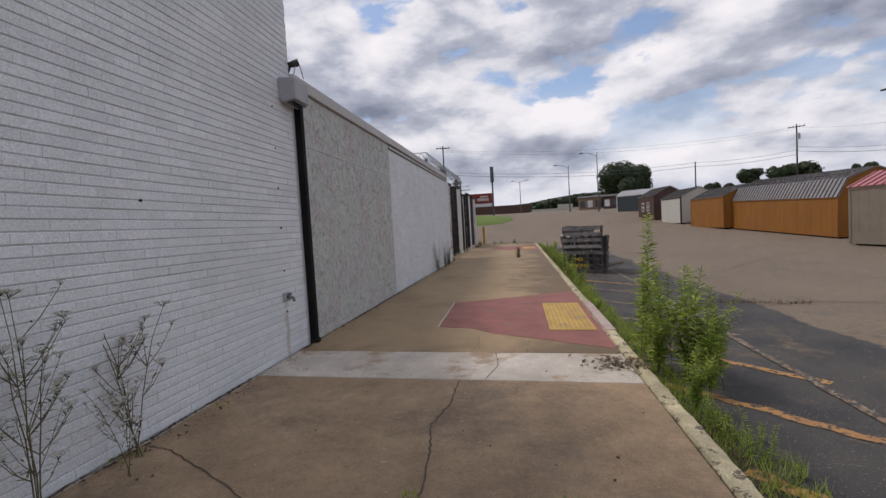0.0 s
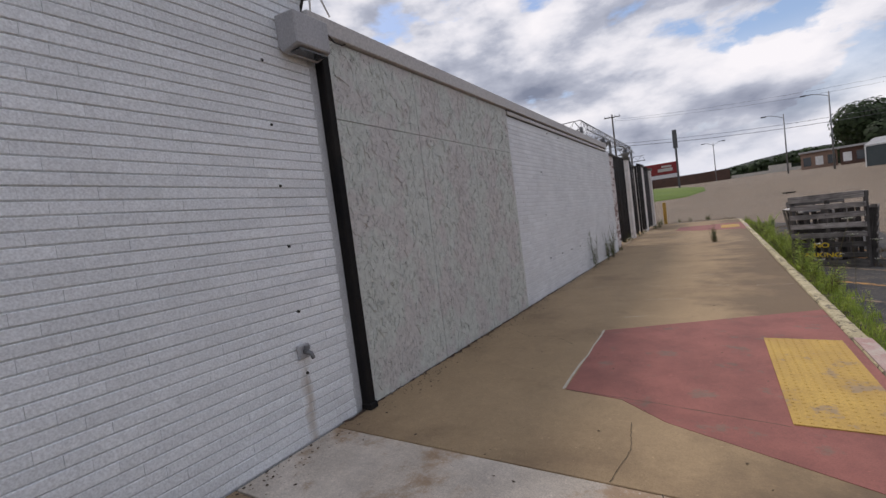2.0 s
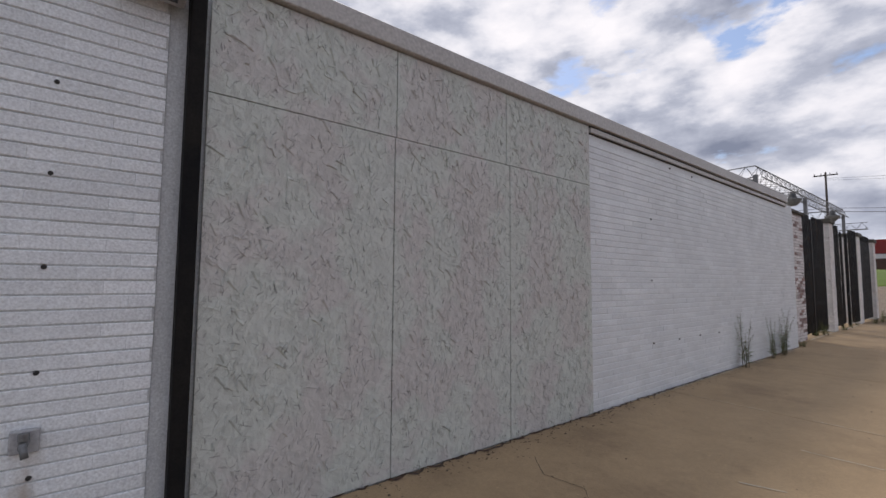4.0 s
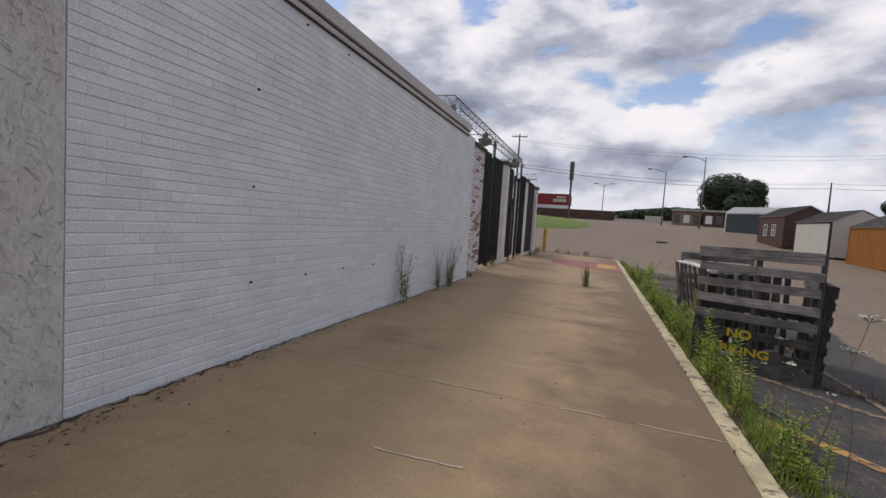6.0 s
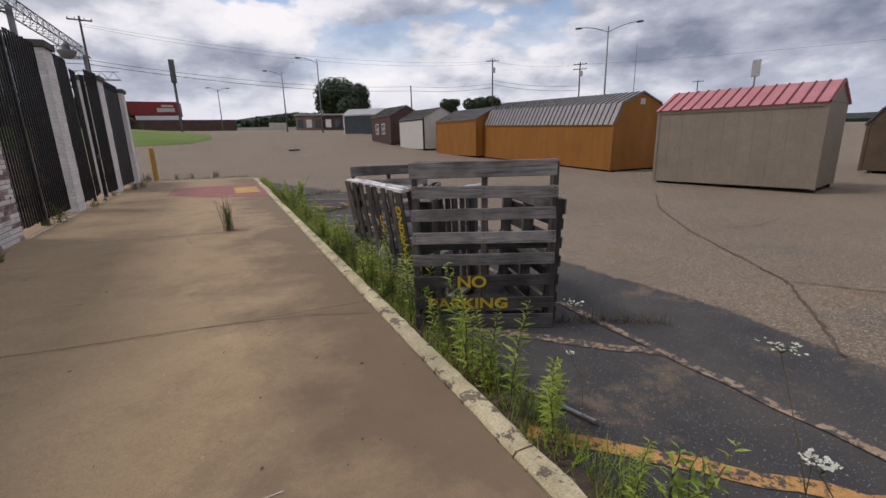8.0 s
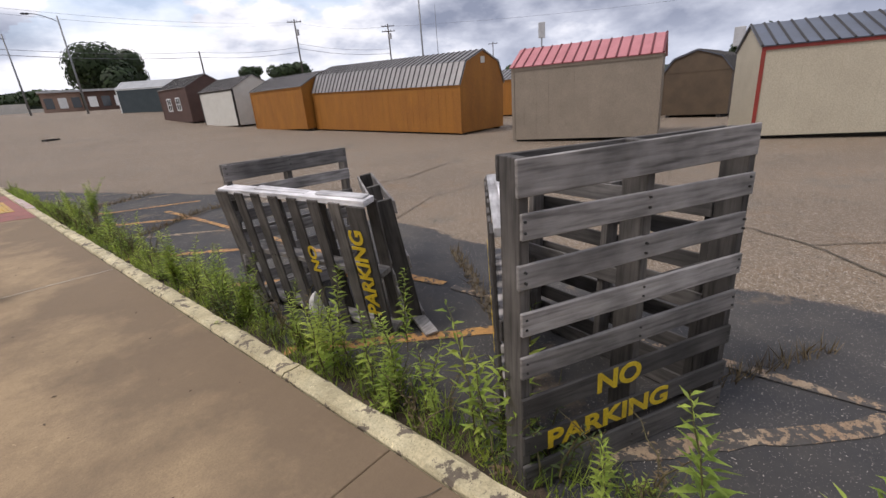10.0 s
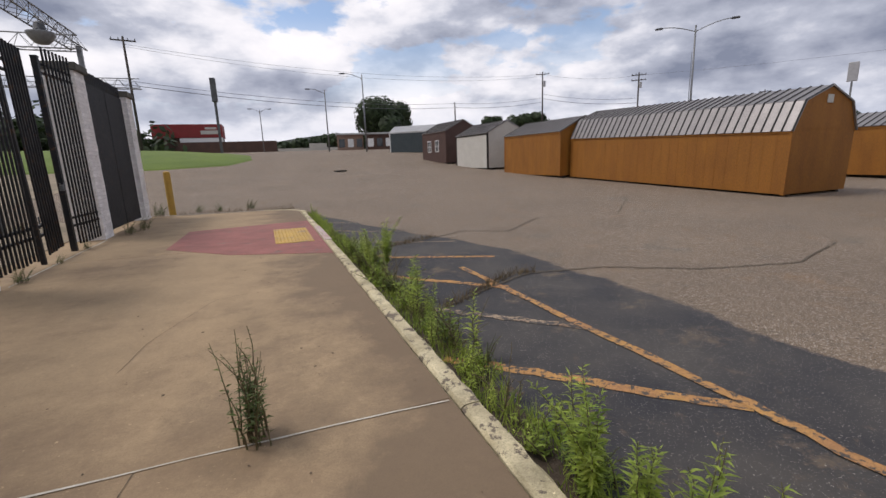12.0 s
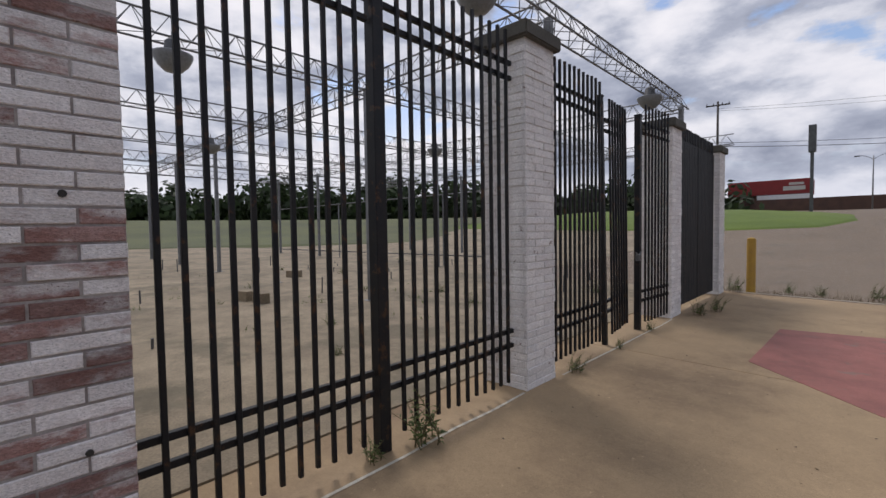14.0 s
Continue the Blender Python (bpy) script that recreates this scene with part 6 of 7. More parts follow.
def umbel_weed(name, label, category, height, seed, stems=3, branches=5, head=0.045, green=False):
    """A branching weed whose forked stems end in flat heads of tiny flowers."""
    random.seed(seed)
    w = thing(name, label, category, (0, 0, 0))
    lb2, fb = bmesh.new(), bmesh.new()
    for _ in range(stems):
        lean = Vector((random.gauss(0, 0.16), random.gauss(0, 0.16), 0))
        h = height * random.uniform(0.7, 1)
        sb = bmesh.new()
        path = [lean * (i / 5) ** 1.5 * h + Vector((random.gauss(0, 0.008), random.gauss(0, 0.008), h * i / 5)) for i in range(6)]
        hose(sb, path, [0.0042 - 0.0005 * i for i in range(6)], 5)
        part("stem", sb, "stem", w)
        tips = [(path[-1], 1.0)]
        for b in range(branches):
            t = random.uniform(0.25, 0.85)
            p = path[int(t * 5)]
            a = random.uniform(0, 6.283)
            ln = h * random.uniform(0.18, 0.34)
            e = p + Vector((math.cos(a) * ln * 0.6, math.sin(a) * ln * 0.6, ln * 0.85))
            m = p.lerp(e, 0.5) + Vector((0, 0, -0.02))
            sb = bmesh.new()
            hose(sb, [p, m, e], [0.0026, 0.002, 0.0014], 4)
            part("branch", sb, "stem", w)
            tips.append((e, random.uniform(0.35, 0.8)))
            for _ in range(5):
                leaf(lb2, p.lerp(e, random.random()), (random.gauss(0, 1), random.gauss(0, 1), 0.4), random.uniform(0.03, 0.07), 0.009, 0.4)
        for e, f in tips:
            for _ in range(int(16 * f) + 5):
                a, r = random.uniform(0, 6.283), head * f * math.sqrt(random.random())
                q = e + Vector((r * math.cos(a), r * math.sin(a), 0.028 + random.uniform(0, 0.006)))
                tube(lb2, e, q, 0.0007, n=3, caps=False)
                for _ in range(5):
                    leaf(fb, q + Vector((random.uniform(-0.006, 0.006), random.uniform(-0.006, 0.006), 0)), (random.uniform(-1, 1), random.uniform(-1, 1), 0.1), 0.011, 0.011, 0)
    part("leaves", lb2, "leaf_dark" if green else "dry", w, kind="stuff")
    part("bloom", fb, "bloom" if green or seed % 2 else "dry", w, kind="stuff")
    return w


lace = umbel_weed("weed", "branching dry umbel weed with small pale flower heads by the wall", "weed", 1.0, 61, 3, 9)
lace.matrix_basis = pose(0.16, -2.7, 0)
lace2 = umbel_weed("weed", "thin forked weed with white umbel heads by the wall", "weed", 1.12, 71, 4, 8, 0.05, True)
lace2.matrix_basis = pose(0.2, -3.3, 0)
c = copy_thing(lace, pose(0.3, -2.9, 0, 0, 0, 150))
c.scale = (0.6, 0.6, 0.6)
bush = weed("weed", "bushy half-dry weed growing from the joint in the walkway", "weed", 0.58, 24, 0.055, 0.014, 30, "leaf_dark", seed=66, spread=0.25, rod=True)
bush.matrix_basis = pose(2.5, 12.47, -0.045)
small = weed("weed", "small weed at the foot of the fence", "weed", 0.4, 11, 0.10, 0.026, 24, "leaf_dark", seed=64, spread=0.32)
small.matrix_basis = pose(-0.22, 14.85, 0)
for x, y, s, rz in ((-0.28, 14.45, 0.5, 30), (-0.12, 16.85, 0.6, 90), (-0.12, 18.0, 0.4, 140), (-0.15, 19.2, 0.45, 200), (0.05, 20.8, 0.8, 10), (0.2, 21.3, 0.8, 100), (-0.05, 24.1, 1.1, 50), (0.04, 11.6, 0.5, 50), (1.4, 24.3, 0.7, 0), (2.2, 24.35, 0.9, 60), (0.9, 24.3, 0.7, 110), (-3.8, 16.4, 0.7, 0), (-6.2, 18.7, 0.8, 80), (-8.8, 17.4, 0.9, 60), (-3.4, 19.2, 0.8, 60), (-2.4, 15.6, 0.5, 10), (-4.8, 19.8, 0.9, 20), (-6.8, 15.9, 0.6, 30), (-2.2, 22.0, 0.9, 40), (-9.5, 20.4, 1.0, 50), (-5.2, 22.8, 1.1, 70), (-12, 19.6, 1.2, 80)):
    c = copy_thing(small, pose(x, y, 0 if x > -0.6 else 0.0, 0, 0, rz))
    c.scale = (s, s, s)
flower = umbel_weed("flower", "tall white umbel flower leaning over the kerb", "flower", 1.0, 67, 1, 1, 0.10, True)
flower.matrix_basis = pose(3.85, 5.15, -0.19)
for x, y, sc in ((4.15, 5.4, 0.75), (4.4, 5.05, 0.7), (4.1, 6.4, 0.6)):
    c = copy_thing(flower, pose(x, y, -0.19, 0, 0, x * 100))
    c.scale = (sc, sc, sc)


def grass_strip(name, label, spots, mat, seed, hmin=0.04, hmax=0.16):
    random.seed(seed)
    bm = bmesh.new()
    for x, y, z, r, n in spots:
        for _ in range(n):
            a, q = random.uniform(0, 6.283), r * math.sqrt(random.random())
            p = Vector((x + q * math.cos(a), y + q * math.sin(a), z))
            h = random.uniform(hmin, hmax)
            t = Vector((random.gauss(0, 0.4), random.gauss(0, 0.4), 1)).normalized() * h
            s = Vector((math.cos(a), math.sin(a), 0)) * 0.004
            bm.faces.new([bm.verts.new(p - s), bm.verts.new(p + s), bm.verts.new(p + t)])
    return tagged(part(name, bm, mat), label, "grass", kind="stuff")


random.seed(5)
grass_strip("grass", "tufts of grass and seedlings in the gutter beside the kerb", [(3.78 + abs(random.gauss(0, 0.08)), -2.8 + 26.2 * k / 240, -0.19, 0.13, 60) for k in range(240)], "leaf", 3)
spots = [(4.2 + 1.5 * k / 18 + random.uniform(-0.03, 0.03), 14.2 + 0.75 * min(1, k / 14), -0.19, 0.07, 26) for k in range(19)]
spots += [(4.8 + 1.0 * k / 12, 8.7 + 1.2 * k / 12, -0.19, 0.05, 24) for k in range(13)]
spots += [(4.3 + 1.2 * k / 12, 17.4 + 0.6 * k / 12, -0.19, 0.07, 26) for k in range(13)]
spots += [(5.3 + 1.6 * k / 14, 3.0 - 0.4 * k / 14, -0.19, 0.06, 20) for k in range(15)]
spots += [(4.85 + 0.7 * k / 10, 7.5 - 0.45 * k / 10, -0.19, 0.05, 16) for k in range(11)]
grass_strip("grass", "dry grass growing in the asphalt cracks", spots, "dry", 9, 0.03, 0.15)
grass_strip("grass", "grass behind the kerb at the end of the walk", [(-0.6 + 4.0 * k / 50, 24.35 + random.uniform(0, 0.25), -0.15, 0.15, 36) for k in range(51)], "dry", 12, 0.05, 0.3)
grass_strip("grass", "weedy tufts scattered over the yard floor", [(random.uniform(-20, -1.5), random.uniform(14, 30), 0.2, 0.12, 16) for _ in range(90)], "leaf_dark", 14, 0.02, 0.12)
grass_strip("grass", "small tufts in the walkway cracks", [(2.0, -3.05, -0.036, 0.07, 70), (1.95, -2.9, -0.036, 0.04, 30), (2.75, -2.9, -0.05, 0.08, 50), (0.15, -1.9, 0, 0.05, 14), (0.08, -2.7, 0, 0.1, 40)], "leaf", 13, 0.01, 0.05)

# leaf litter
random.seed(15)
bm = bmesh.new()
for _ in range(2400):
    u = random.random()
    if u < 0.5:
        x, y, z = 0.03 + abs(random.gauss(0, 0.12)), random.uniform(-3.5, 11), 0.004
    elif u < 0.7:
        x, y = random.uniform(0.1, 3.4), random.uniform(-4, 22)
        z = 0.004 - 0.018 * x
    else:
        x, y, z = 3.8 + abs(random.gauss(0, 0.2)), random.uniform(-3, 22), -0.182
    a, s = random.uniform(0, 6.283), random.uniform(0.004, 0.016)
    p = Vector((x, y, z))
    u1, v1 = Vector((math.cos(a), math.sin(a), 0.1)) * s, Vector((-math.sin(a), math.cos(a), 0.2)) * s * 0.6
    bm.faces.new([bm.verts.new(q) for q in (p - u1, p - v1, p + u1, p + v1)])
tagged(part("leaf_litter", bm, "litter"), "scattered dead leaves and grit on the walkway", "litter", kind="stuff")


random.seed(16)
pile = thing("leaf_pile", "pile of dry brown leaves lying on the kerb", "leaves", (3.42, -0.72, -0.06))
bm = bmesh.new()
for _ in range(150):
    p = Vector((random.gauss(0, 0.13), random.gauss(0, 0.10), random.uniform(0.0, 0.045)))
    a, k = random.uniform(0, 6.283), random.uniform(0.015, 0.035)
    u1, v1 = Vector((math.cos(a), math.sin(a), random.uniform(-0.5, 0.5))) * k, Vector((-math.sin(a), math.cos(a), random.uniform(-0.5, 0.5))) * k * 0.6
    bm.faces.new([bm.verts.new(q) for q in (p - u1, p - v1, p + u1, p + v1)])
part("dead_leaf", bm, "dry", pile, kind="stuff")
tagged(pile, kind="stuff")


# ---- distance ----
def crown(bm, centre, r, count, squash=0.8, leafsize=0.35, seed=0):
    random.seed(seed)
    lobes = [(Vector((random.gauss(0, 0.45), random.gauss(0, 0.45), random.uniform(-0.35, 0.55) * squash)) * r, r * random.uniform(0.35, 0.6)) for _ in range(14)]
    for _ in range(count):
        c, rr = random.choice(lobes)
        d = Vector((random.gauss(0, 1), random.gauss(0, 1), random.gauss(0, 1))).normalized()
        p = Vector(centre) + c + d * rr * random.uniform(0.75, 1.08)
        s = leafsize * random.uniform(0.5, 1.2)
        u = Vector((random.gauss(0, 1), random.gauss(0, 1), random.gauss(0, 1))).normalized()
        v = u.cross(d).normalized() if u.cross(d).length > 0.01 else Vector((0, 0, 1))
        u = v.cross(d)
        bm.faces.new([bm.verts.new(q) for q in (p - u * s, p + v * s * 0.7, p + u * s, p - v * s * 0.6)])


def tree(x, y, z, height, r, label="broad dark green deciduous tree", count=3500, seed=0, leafsize=0.35, low=0.35):
    t = thing("tree", label, "tree", (x, y, z))
    bm = bmesh.new()
    tube(bm, (0, 0, -0.5), (0.1, 0, height * 0.45), r * 0.09, r * 0.05, 8)
    random.seed(seed)
    for _ in range(7):
        a = random.uniform(0, 6.283)
        tube(bm, (0.05, 0, height * random.uniform(0.2, 0.42)), (r * 0.55 * math.cos(a), r * 0.55 * math.sin(a), height * random.uniform(0.5, 0.8)), r * 0.04, r * 0.012, 6)
    part("trunk", bm, "bark", t)
    bm = bmesh.new()
    crown(bm, (0, 0, height * (low + 1) / 2), r, count, (1 - low) * height / (2 * r), leafsize, seed)
    part("crown", bm, "tree_leaf", t, kind="stuff")
    return t


EX, EY = 2.68, 10.34


def at(az, d):
    """The place at a bearing (degrees clockwise from +y) and distance from the middle of the walk."""
    return EX + d * math.sin(radians(az)), EY + d * math.cos(radians(az))


def up(el, d):
    return 1.28 + d * math.tan(radians(el))


tx, ty = at(14.7, 95)
tree(tx, ty, up(0.9, 95), 10.4, 5.6, "large round dark green tree behind the car park", 9000, 5, 0.45, 0.12)
for i, (az, d, el, r) in enumerate(((24.4, 120, 3.5, 1.6), (26.0, 125, 3.2, 1.6), (28.2, 120, 4.9, 2.4), (31.8, 110, 5.2, 3.0), (34, 110, 4.9, 2.6), (38.0, 130, 4.4, 2.0))):
    x, y = at(az, d)
    b = min(ground_z(x, y), up(1.4, d))
    tree(x, y, b, up(el, d) - b, r, "distant green tree beyond the sheds", 1300, 20 + i, 0.5, 0.3)
for i, (az, d, el, r) in enumerate(((85.6, 75, 4.2, 2.6), (89, 80, 3.8, 3.0), (61, 90, 2.9, 2.6), (63.5, 95, 2.7, 2.6))):
    x, y = at(az, d)
    tree(x, y, ground_z(x, y), up(el, d) - ground_z(x, y), r, "distant green tree behind the shed rows", 1600, 40 + i, 0.5, 0.2)
# tree belt behind the yard
random.seed(90)
belt = thing("tree_belt", "dark belt of trees beyond the fenced yard", "tree belt", (0, 0, 0))
tagged(belt, kind="stuff")
bm = bmesh.new()
for i in range(34):
    az = -84 + 72 * i / 33
    d = random.uniform(88, 104)
    x, y = at(az, d)
    h = up(random.uniform(5.2, 6.6) if -66 < az < -38 else random.uniform(4.0, 5.2), d)
    crown(bm, (x, y, h * 0.55), h * 0.62, 620, 0.8, 0.75, 200 + i)
part("foliage", bm, "tree_leaf", belt)


def hill(name, label, azs, d, els, depth=60, mat="hill"):
    bm = bmesh.new()
    rows = []
    fine = np.linspace(azs[0], azs[-1], 90)
    for i, az in enumerate(fine):
        el = float(np.interp(az, azs, els)) + 0.12 * noise.noise(Vector((az * 1.3, 0, 0))) + 0.08 * noise.noise(Vector((az * 6, 3, 0)))
        x0, y0 = at(az, d)
        x1, y1 = at(az, d + depth)
        rows.append([bm.verts.new((x0, y0, -1)), bm.verts.new((x0, y0, up(max(el - 0.5, 0.3), d))), bm.verts.new((x1, y1, up(el, d + depth))), bm.verts.new((*at(az, d + 3 * depth), -1))])
    for a, c in zip(rows, rows[1:]):
        for i in range(3):
            bm.faces.new((a[i], c[i], c[i + 1], a[i + 1]))
    return structure(name, bm, mat, label, "hill")


hill("backdrop", "low wooded hills on the horizon", [-80, -40, -14, 0, 3, 6, 10, 14, 20, 45, 80, 120, 170], 330, [3.5, 3.4, 2.4, 2.3, 2.7, 3.2, 3.3, 2.8, 2.2, 1.8, 1.2, 0.9, 0.9])

random.seed(95)
line = thing("tree_line", "far line of dark trees on the low hill", "tree belt", (0, 0, 0))
tagged(line, kind="stuff")
bm = bmesh.new()
for i in range(70):
    az = -12 + 30 * i / 69
    d = random.uniform(200, 240)
    el = float(np.interp(az, [-12, -2, 0, 4, 8, 12, 18], [2.0, 1.9, 2.2, 2.6, 3.2, 3.3, 2.4]))
    x, y = at(az, d)
    r = random.uniform(3.0, 4.6)
    crown(bm, (x, y, up(el, d) - r * 0.75), r, 130, 0.8, 1.3, 300 + i)
part("foliage", bm, "tree_leaf", line)

# grass mound and rough grass
bm = bmesh.new()
outline = [(-30, 47), (-12, 46.0), (-4, 47.0), (0.5, 49.5), (2.2, 54), (2.0, 60), (-1, 66), (-6, 70), (-30, 70)]
cx0, cy0 = -14, 60
rings = []
for k, (f, lift) in enumerate(((1.0, 0.0), (0.97, 0.10), (0.85, 0.35), (0.6, 0.6), (0.2, 0.75))):
    rings.append([bm.verts.new((cx0 + (x - cx0) * f, cy0 + (y - cy0) * f, ground_z(cx0 + (x - cx0) * f, cy0 + (y - cy0) * f) + lift - (0.1 if k == 0 else 0))) for x, y in outline])
for a, c in zip(rings, rings[1:]):
    for i in range(len(outline)):
        j = (i + 1) % len(outline)
        bm.faces.new((a[i], a[j], c[j], c[i]))
bm.faces.new(rings[-1])
tagged(part("grass_mound", bm, "grass"), "bright mown grass island at the far end of the car park", "grass", kind="structure")
bm = bmesh.new()
for x0, x1, y0, y1 in ((-200, -30.1, 50.2, 90), (-200, -60.1, 11, 50.2)):
    v = [bm.verts.new((x, y, ground_z(x, y) + 0.2)) for x, y in ((x0, y0), (x1, y0), (x1, y1), (x0, y1))]
    bm.faces.new(v)
structure("rough_grass", bm, "far_grass", "rough grass verge beyond the yard", "grass")

bm = bmesh.new()
prev = None
for az in range(-84, -13, 5):
    cur = [bm.verts.new((*at(az, d), z)) for d, z in ((33, 0.0), (35, 0.62), (44, 1.2), (62, 3.0), (95, 4.0), (130, 4.4))]
    if prev:
        for i in range(5):
            bm.faces.new((prev[i], prev[i + 1], cur[i + 1], cur[i]))
    prev = cur
structure("rough_bank", bm, "far_grass", "rough green grass bank rising behind the yard", "grass")

# far shop with red canopy, low brown fence, booths
x, y = at(-7.2, 100)
rs = thing("shop_building", "long low far building with a bright red fascia", "building", (x, y, up(1.9, 100) - 0.2))
bm = bmesh.new()
box(bm, (-5.8, 0, 0), (5.8, 6, 3.4))
part("wall", bm, "brick_far", rs)
bm = bmesh.new()
box(bm, (-6.0, -0.4, 2.4), (6.0, 6.2, 4.9))
part("fascia", bm, "red_sign", rs)
bm = bmesh.new()
box(bm, (-1.5, -0.5, 1.3), (6.0, -0.42, 2.3))
part("sign_band", bm, "white", rs)
bm = bmesh.new()
box(bm, (2.2, -0.5, 3.0), (5.2, -0.42, 3.7))
part("sign_bar", bm, "white_siding", rs)
bm = bmesh.new()
box(bm, (3.0, -0.5, 3.9), (5.0, -0.42, 4.3))
part("sign_bar", bm, "white_siding", rs)
x, y = at(-1.0, 92)
fb = thing("low_building", "long dark brown low wall far across the road", "building", (x, y, up(1.2, 92)))
bm = bmesh.new()
box(bm, (-14, 0, -1), (4.6, 3, 2.4))
part("wall", bm, "brick_far", fb)


def booth(az, d, w, h, label, mat):
    x, y = at(az, d)
    b = thing("booth", label, "building", (x, y, up(1.25, d) - 0.1), -az)
    bm = bmesh.new()
    box(bm, (0, 0, -0.5), (w, 3, h))
    part("wall", bm, mat, b)
    bm = bmesh.new()
    box(bm, (-0.2, -0.4, h), (w + 0.2, 3.2, h + 0.25))
    part("roof", bm, "grey_roof", b)
    for k in range(int(w / 1.4)):
        bm = bmesh.new()
        box(bm, (0.3 + k * 1.4, -0.05, h * 0.25), (1.2 + k * 1.4, -0.01, h * 0.75))
        part("window", bm, "white" if (k + int(w)) % 2 else "glass", b)
    return b


booth(8.9, 75, 4.2, 2.6, "small tan booth building with a pale roof edge", "brick_pale")
booth(12.4, 72, 5.2, 2.5, "low dark office building with white windows", "brick_far")
gm = thing("road_wall", "pale low roadside barrier far beyond the car park", "barrier", (*at(3.0, 110), up(1.5, 110)))
bm = bmesh.new()
box(bm, (-2, 0, -0.5), (12, 0.3, 0.5))
box(bm, (5, 0, 0.5), (9, 0.3, 1.5))
part("rail", bm, "white_siding", gm)


db = thing("road_debris", "dark flattened scrap lying on the far car park", "debris", (7.6, 41.5, ground_z(7.6, 41.5)), 20)
bm = bmesh.new()
for i in range(9):
    a = i * 2.1
    box(bm, (0.22 * math.cos(a) - 0.2, 0.15 * math.sin(a) - 0.1, -0.02), (0.22 * math.cos(a) + 0.25, 0.15 * math.sin(a) + 0.1, 0.04 + 0.008 * i))
part("scrap", bm, "dark", db)


# ---- poles and wires ----
def street_lamp(az, d, el_base, el_top, label, arms=(1,), arm=2.2):
    x, y = at(az, d)
    z0, z1 = up(el_base, d), up(el_top, d)
    s = thing("street_lamp", label, "street lamp", (x, y, z0), -az)
    h = z1 - z0
    bm = bmesh.new()
    tube(bm, (0, 0, -0.8), (0, 0, h), 0.10, 0.06, 10)
    part("pole", bm, "steel", s, smooth=True)
    for k, sgn in enumerate(arms):
        bm = bmesh.new()
        prev = Vector((0, 0, h - 0.5))
        for i in range(1, 6):
            t = i / 5
            p = Vector((sgn * arm * t, 0, h - 0.5 + 0.62 * math.sin(t * math.pi / 2)))
            tube(bm, prev, p, 0.035, n=6)
            prev = p
        part("arm", bm, "steel", s)
        bm = bmesh.new()
        box(bm, (-0.32, -0.14, -0.07), (0.32, 0.14, 0.07), Matrix.Translation((sgn * (arm + 0.3), 0, h + 0.1)))
        part("lamp_head", bevel(bm, 0.05, 2), "steel_dark", s)
    return s


street_lamp(12.45, 54, 1.05, 10.1, "tall grey street lamp with one curved arm", (-1,), 1.9)
street_lamp(7.9, 62, 1.6, 8.4, "grey street lamp with one upswept arm", (-1,), 1.8)
street_lamp(0.4, 85, 1.35, 6.2, "far double-armed street lamp", (-1, 1), 1.3)
street_lamp(50.4, 44, -1.0, 12.5, "tall double-armed car park lamp above the sheds", (-1, 1), 2.4)


def utility_pole(az, d, el_base, el_top, label, arms=1, transformer=False):
    x, y = at(az, d)
    z0, z1 = min(up(el_base, d), ground_z(x, y)), up(el_top, d)
    s = thing("utility_pole", label, "utility pole", (x, y, z0), -az)
    h = z1 - z0
    bm = bmesh.new()
    tube(bm, (0, 0, -0.5), (0, 0, h), 0.15, 0.10, 8)
    part("pole", bm, "pole_wood", s, smooth=True)
    for k in range(arms):
        bm = bmesh.new()
        box(bm, (-1.1, -0.08, h - 0.45 - k * 0.8), (1.1, 0.05, h - 0.33 - k * 0.8))
        part("cross_arm", bm, "pole_wood", s)
        for xx in (-1.0, -0.4, 0.4, 1.0):
            bm = bmesh.new()
            tube(bm, (xx, 0, h - 0.33 - k * 0.8), (xx, 0, h - 0.12 - k * 0.8), 0.05, 0.03, 6)
            part("insulator", bm, "steel_dark", s)
    if transformer:
        bm = bmesh.new()
        tube(bm, (0.28, -0.2, h - 2.4), (0.28, -0.2, h - 1.5), 0.22, n=10)
        part("transformer", bm, "fixture", s)
    return (x, y, z1)


P = [
    utility_pole(-11.7, 58, 1.5, 12.9, "wooden utility pole with a cross arm beyond the fence"),
    utility_pole(23.7, 85, 1.5, 6.6, "plain wooden utility pole behind the sheds", 0),
    utility_pole(34.4, 80, 1.5, 9.5, "wooden utility pole with a transformer and cross arm", 1, True),
    utility_pole(45.1, 82, 0.5, 8.5, "wooden utility pole with two cross arms and transformers", 2, True),
    utility_pole(57.0, 120, -0.2, 5.5, "far wooden utility pole above the shed roofs", 1),
]
mx_, my_ = at(-4.1, 52)
ms = thing("pole_sign", "tall thin dark pole sign with a narrow panel on top", "pole sign", (mx_, my_, up(1.6, 52) - 0.3))
hz = up(9.45, 52) - up(1.6, 52) + 0.3
bm = bmesh.new()
box(bm, (-0.12, -0.12, -0.5), (0.12, 0.12, hz - 2.3))
part("pole", bm, "steel_dark", ms)
bm = bmesh.new()
box(bm, (-0.26, -0.3, hz - 2.3), (0.26, 0.3, hz))
part("panel", bevel(bm, 0.04), "steel_dark", ms)
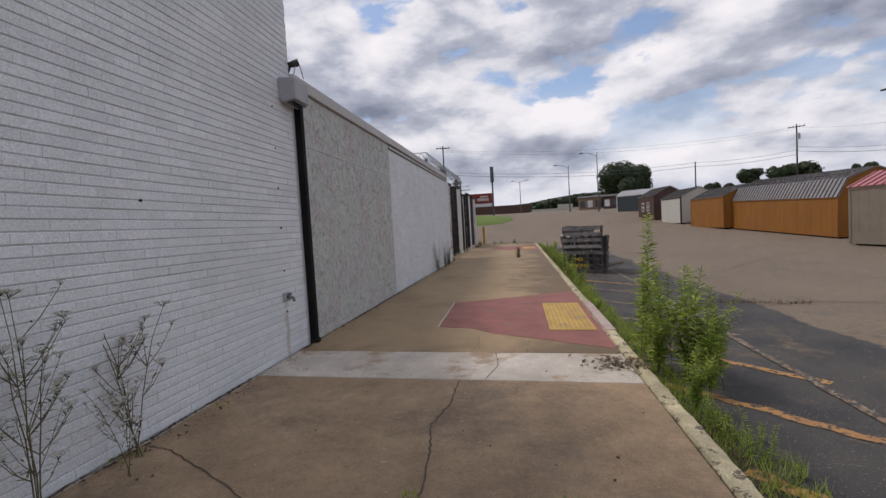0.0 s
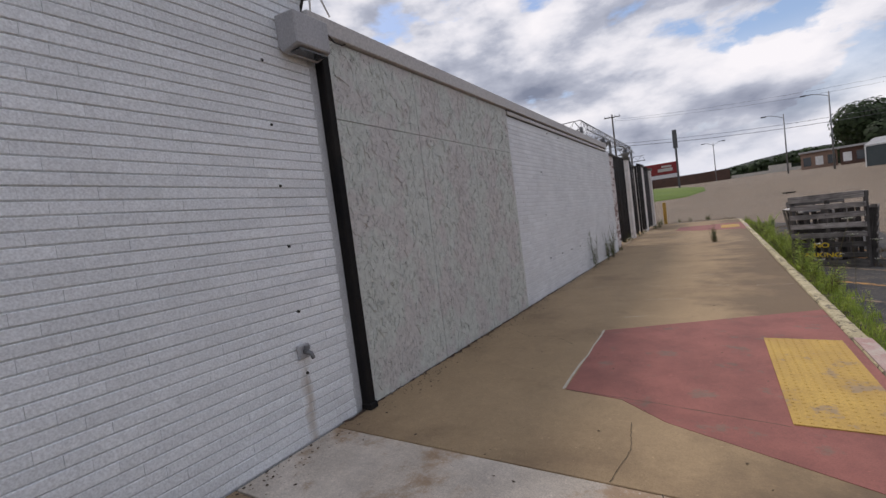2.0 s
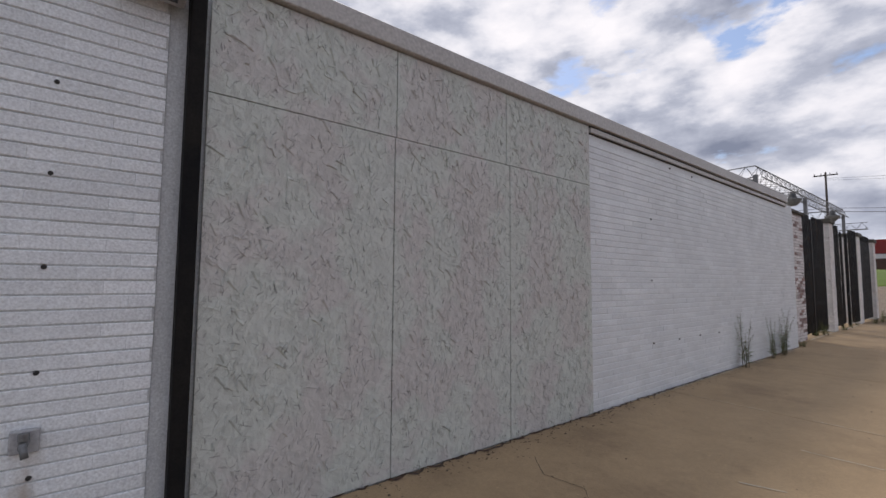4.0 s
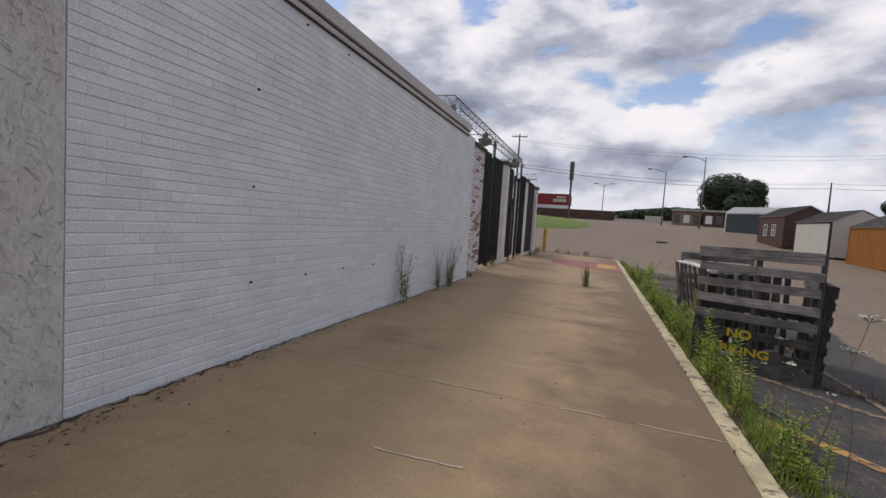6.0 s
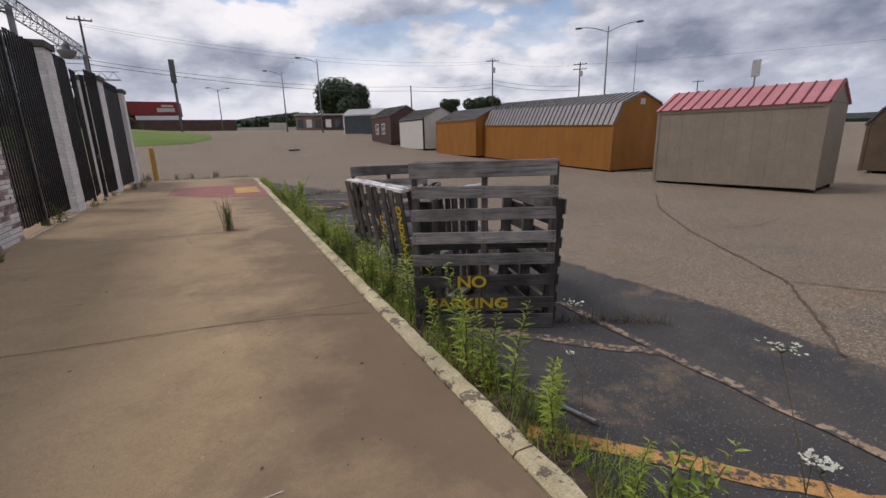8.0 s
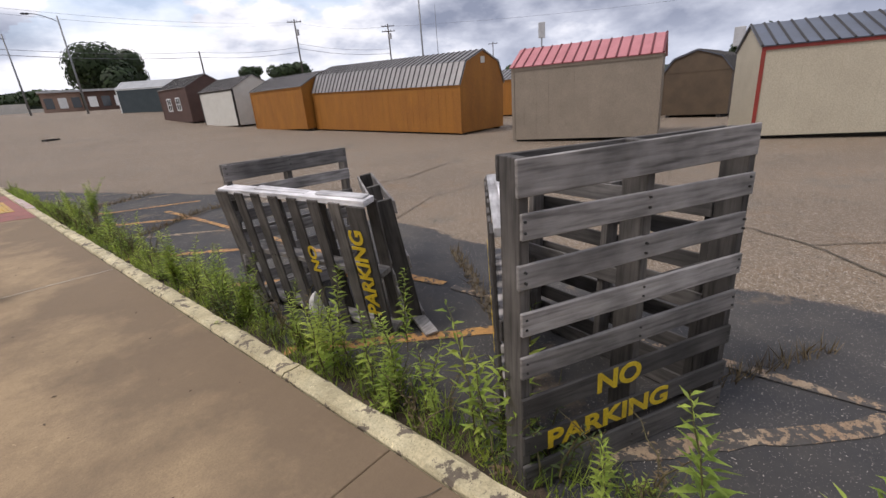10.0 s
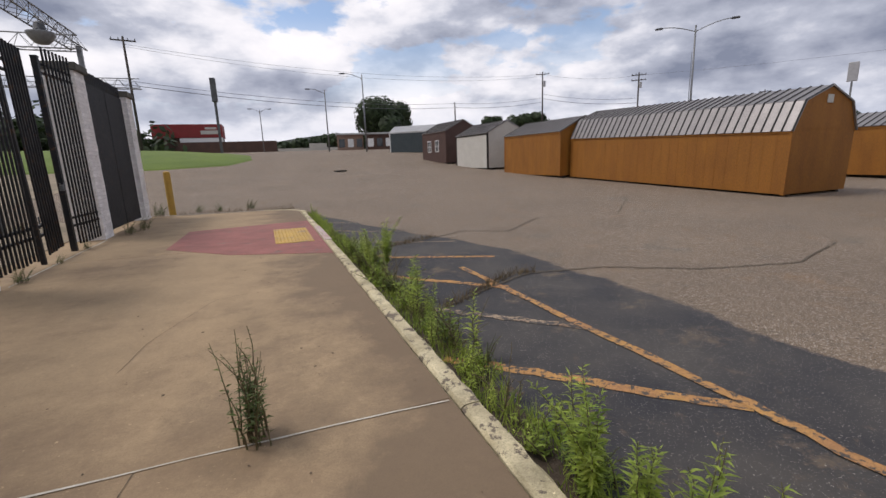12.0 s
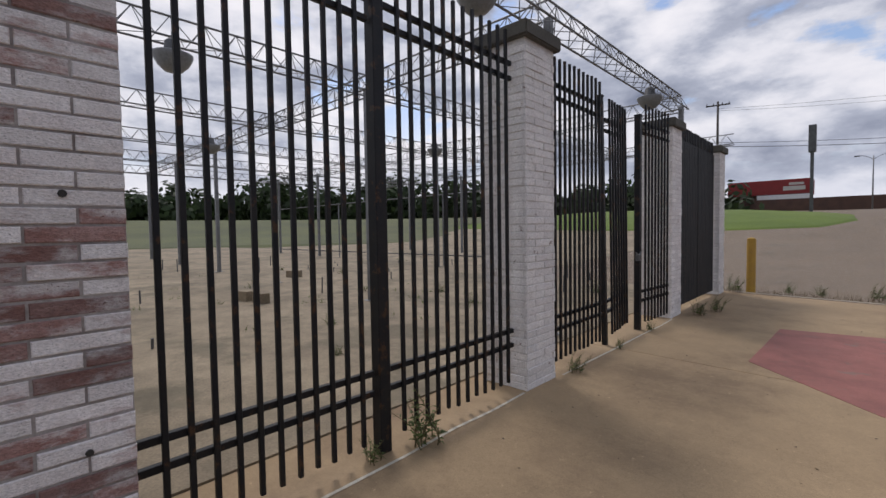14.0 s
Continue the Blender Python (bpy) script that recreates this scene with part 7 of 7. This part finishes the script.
for az, d, el, w in ((63.5, 75, 7.1, 0.5), (83.7, 70, 4.2, 0.6)):
    x, y = at(az, d)
    sg = thing("pole_sign", "slender tall pale roadside sign on a pole", "pole sign", (x, y, ground_z(x, y)), -az)
    h = up(el, d) - ground_z(x, y)
    bm = bmesh.new()
    box(bm, (-0.1, -0.1, -0.2), (0.1, 0.1, h - 2.2))
    part("pole", bm, "steel", sg)
    bm = bmesh.new()
    box(bm, (-w, -0.15, h - 2.2), (w, 0.15, h))
    part("panel", bevel(bm, 0.05), "fixture", sg)
x, y = at(50.2, 140)
mt = thing("radio_mast", "thin lattice radio mast in the distance", "mast", (x, y, ground_z(x, y)))
bm = bmesh.new()
tube(bm, (0, 0, 0), (0, 0, up(10.0, 140) - ground_z(x, y)), 0.15, 0.05, 5)
part("shaft", bm, "steel", mt)


def wire(p0, p1, sag, label, r=0.02):
    bm = bmesh.new()
    p0, p1 = Vector(p0), Vector(p1)
    hose(bm, [p0.lerp(p1, i / 16) - Vector((0, 0, sag * i / 4 * (1 - i / 16))) for i in range(17)], [r] * 17, 4)
    tagged(part("wire", bm, "steel_dark"), label, "overhead wire", "overhead wires")


def pt(az, d, el):
    return (*at(az, d), up(el, d))


for el0, el1, el2, r in ((7.4, 6.9, 6.5, 0.03), (7.8, 7.4, 7.0, 0.022)):
    wire(pt(-11.7, 58, el0 + 1.0), pt(23.7, 85, el1 - 0.9), 1.0, "dark power line across the far car park", r)
    wire(pt(23.7, 85, el1 - 0.9), pt(34.4, 80, el2 - 0.4), 0.4, "dark power line across the far car park", r)
    wire(pt(34.4, 80, el2), pt(45.1, 82, el2 - 1.2), 0.5, "dark power line across the far car park", r)
    wire(pt(-60, 70, el0 + 0.5), pt(-11.7, 58, el0 + 1.0), 1.0, "dark power line behind the yard", r)
wire(pt(-11.7, 58, 12.2), pt(34.4, 80, 9.2), 1.5, "thin high wire between the poles", 0.012)
wire(pt(-11.7, 58, 12.0), pt(34.4, 80, 9.0), 1.8, "thin high wire between the poles", 0.012)
wire(pt(34.4, 80, 9.2), pt(45.1, 82, 8.2), 0.6, "thin high wire between the poles", 0.012)
wire(pt(45.1, 82, 8.2), pt(95, 90, 7), 1.0, "thin high wire between the poles", 0.012)
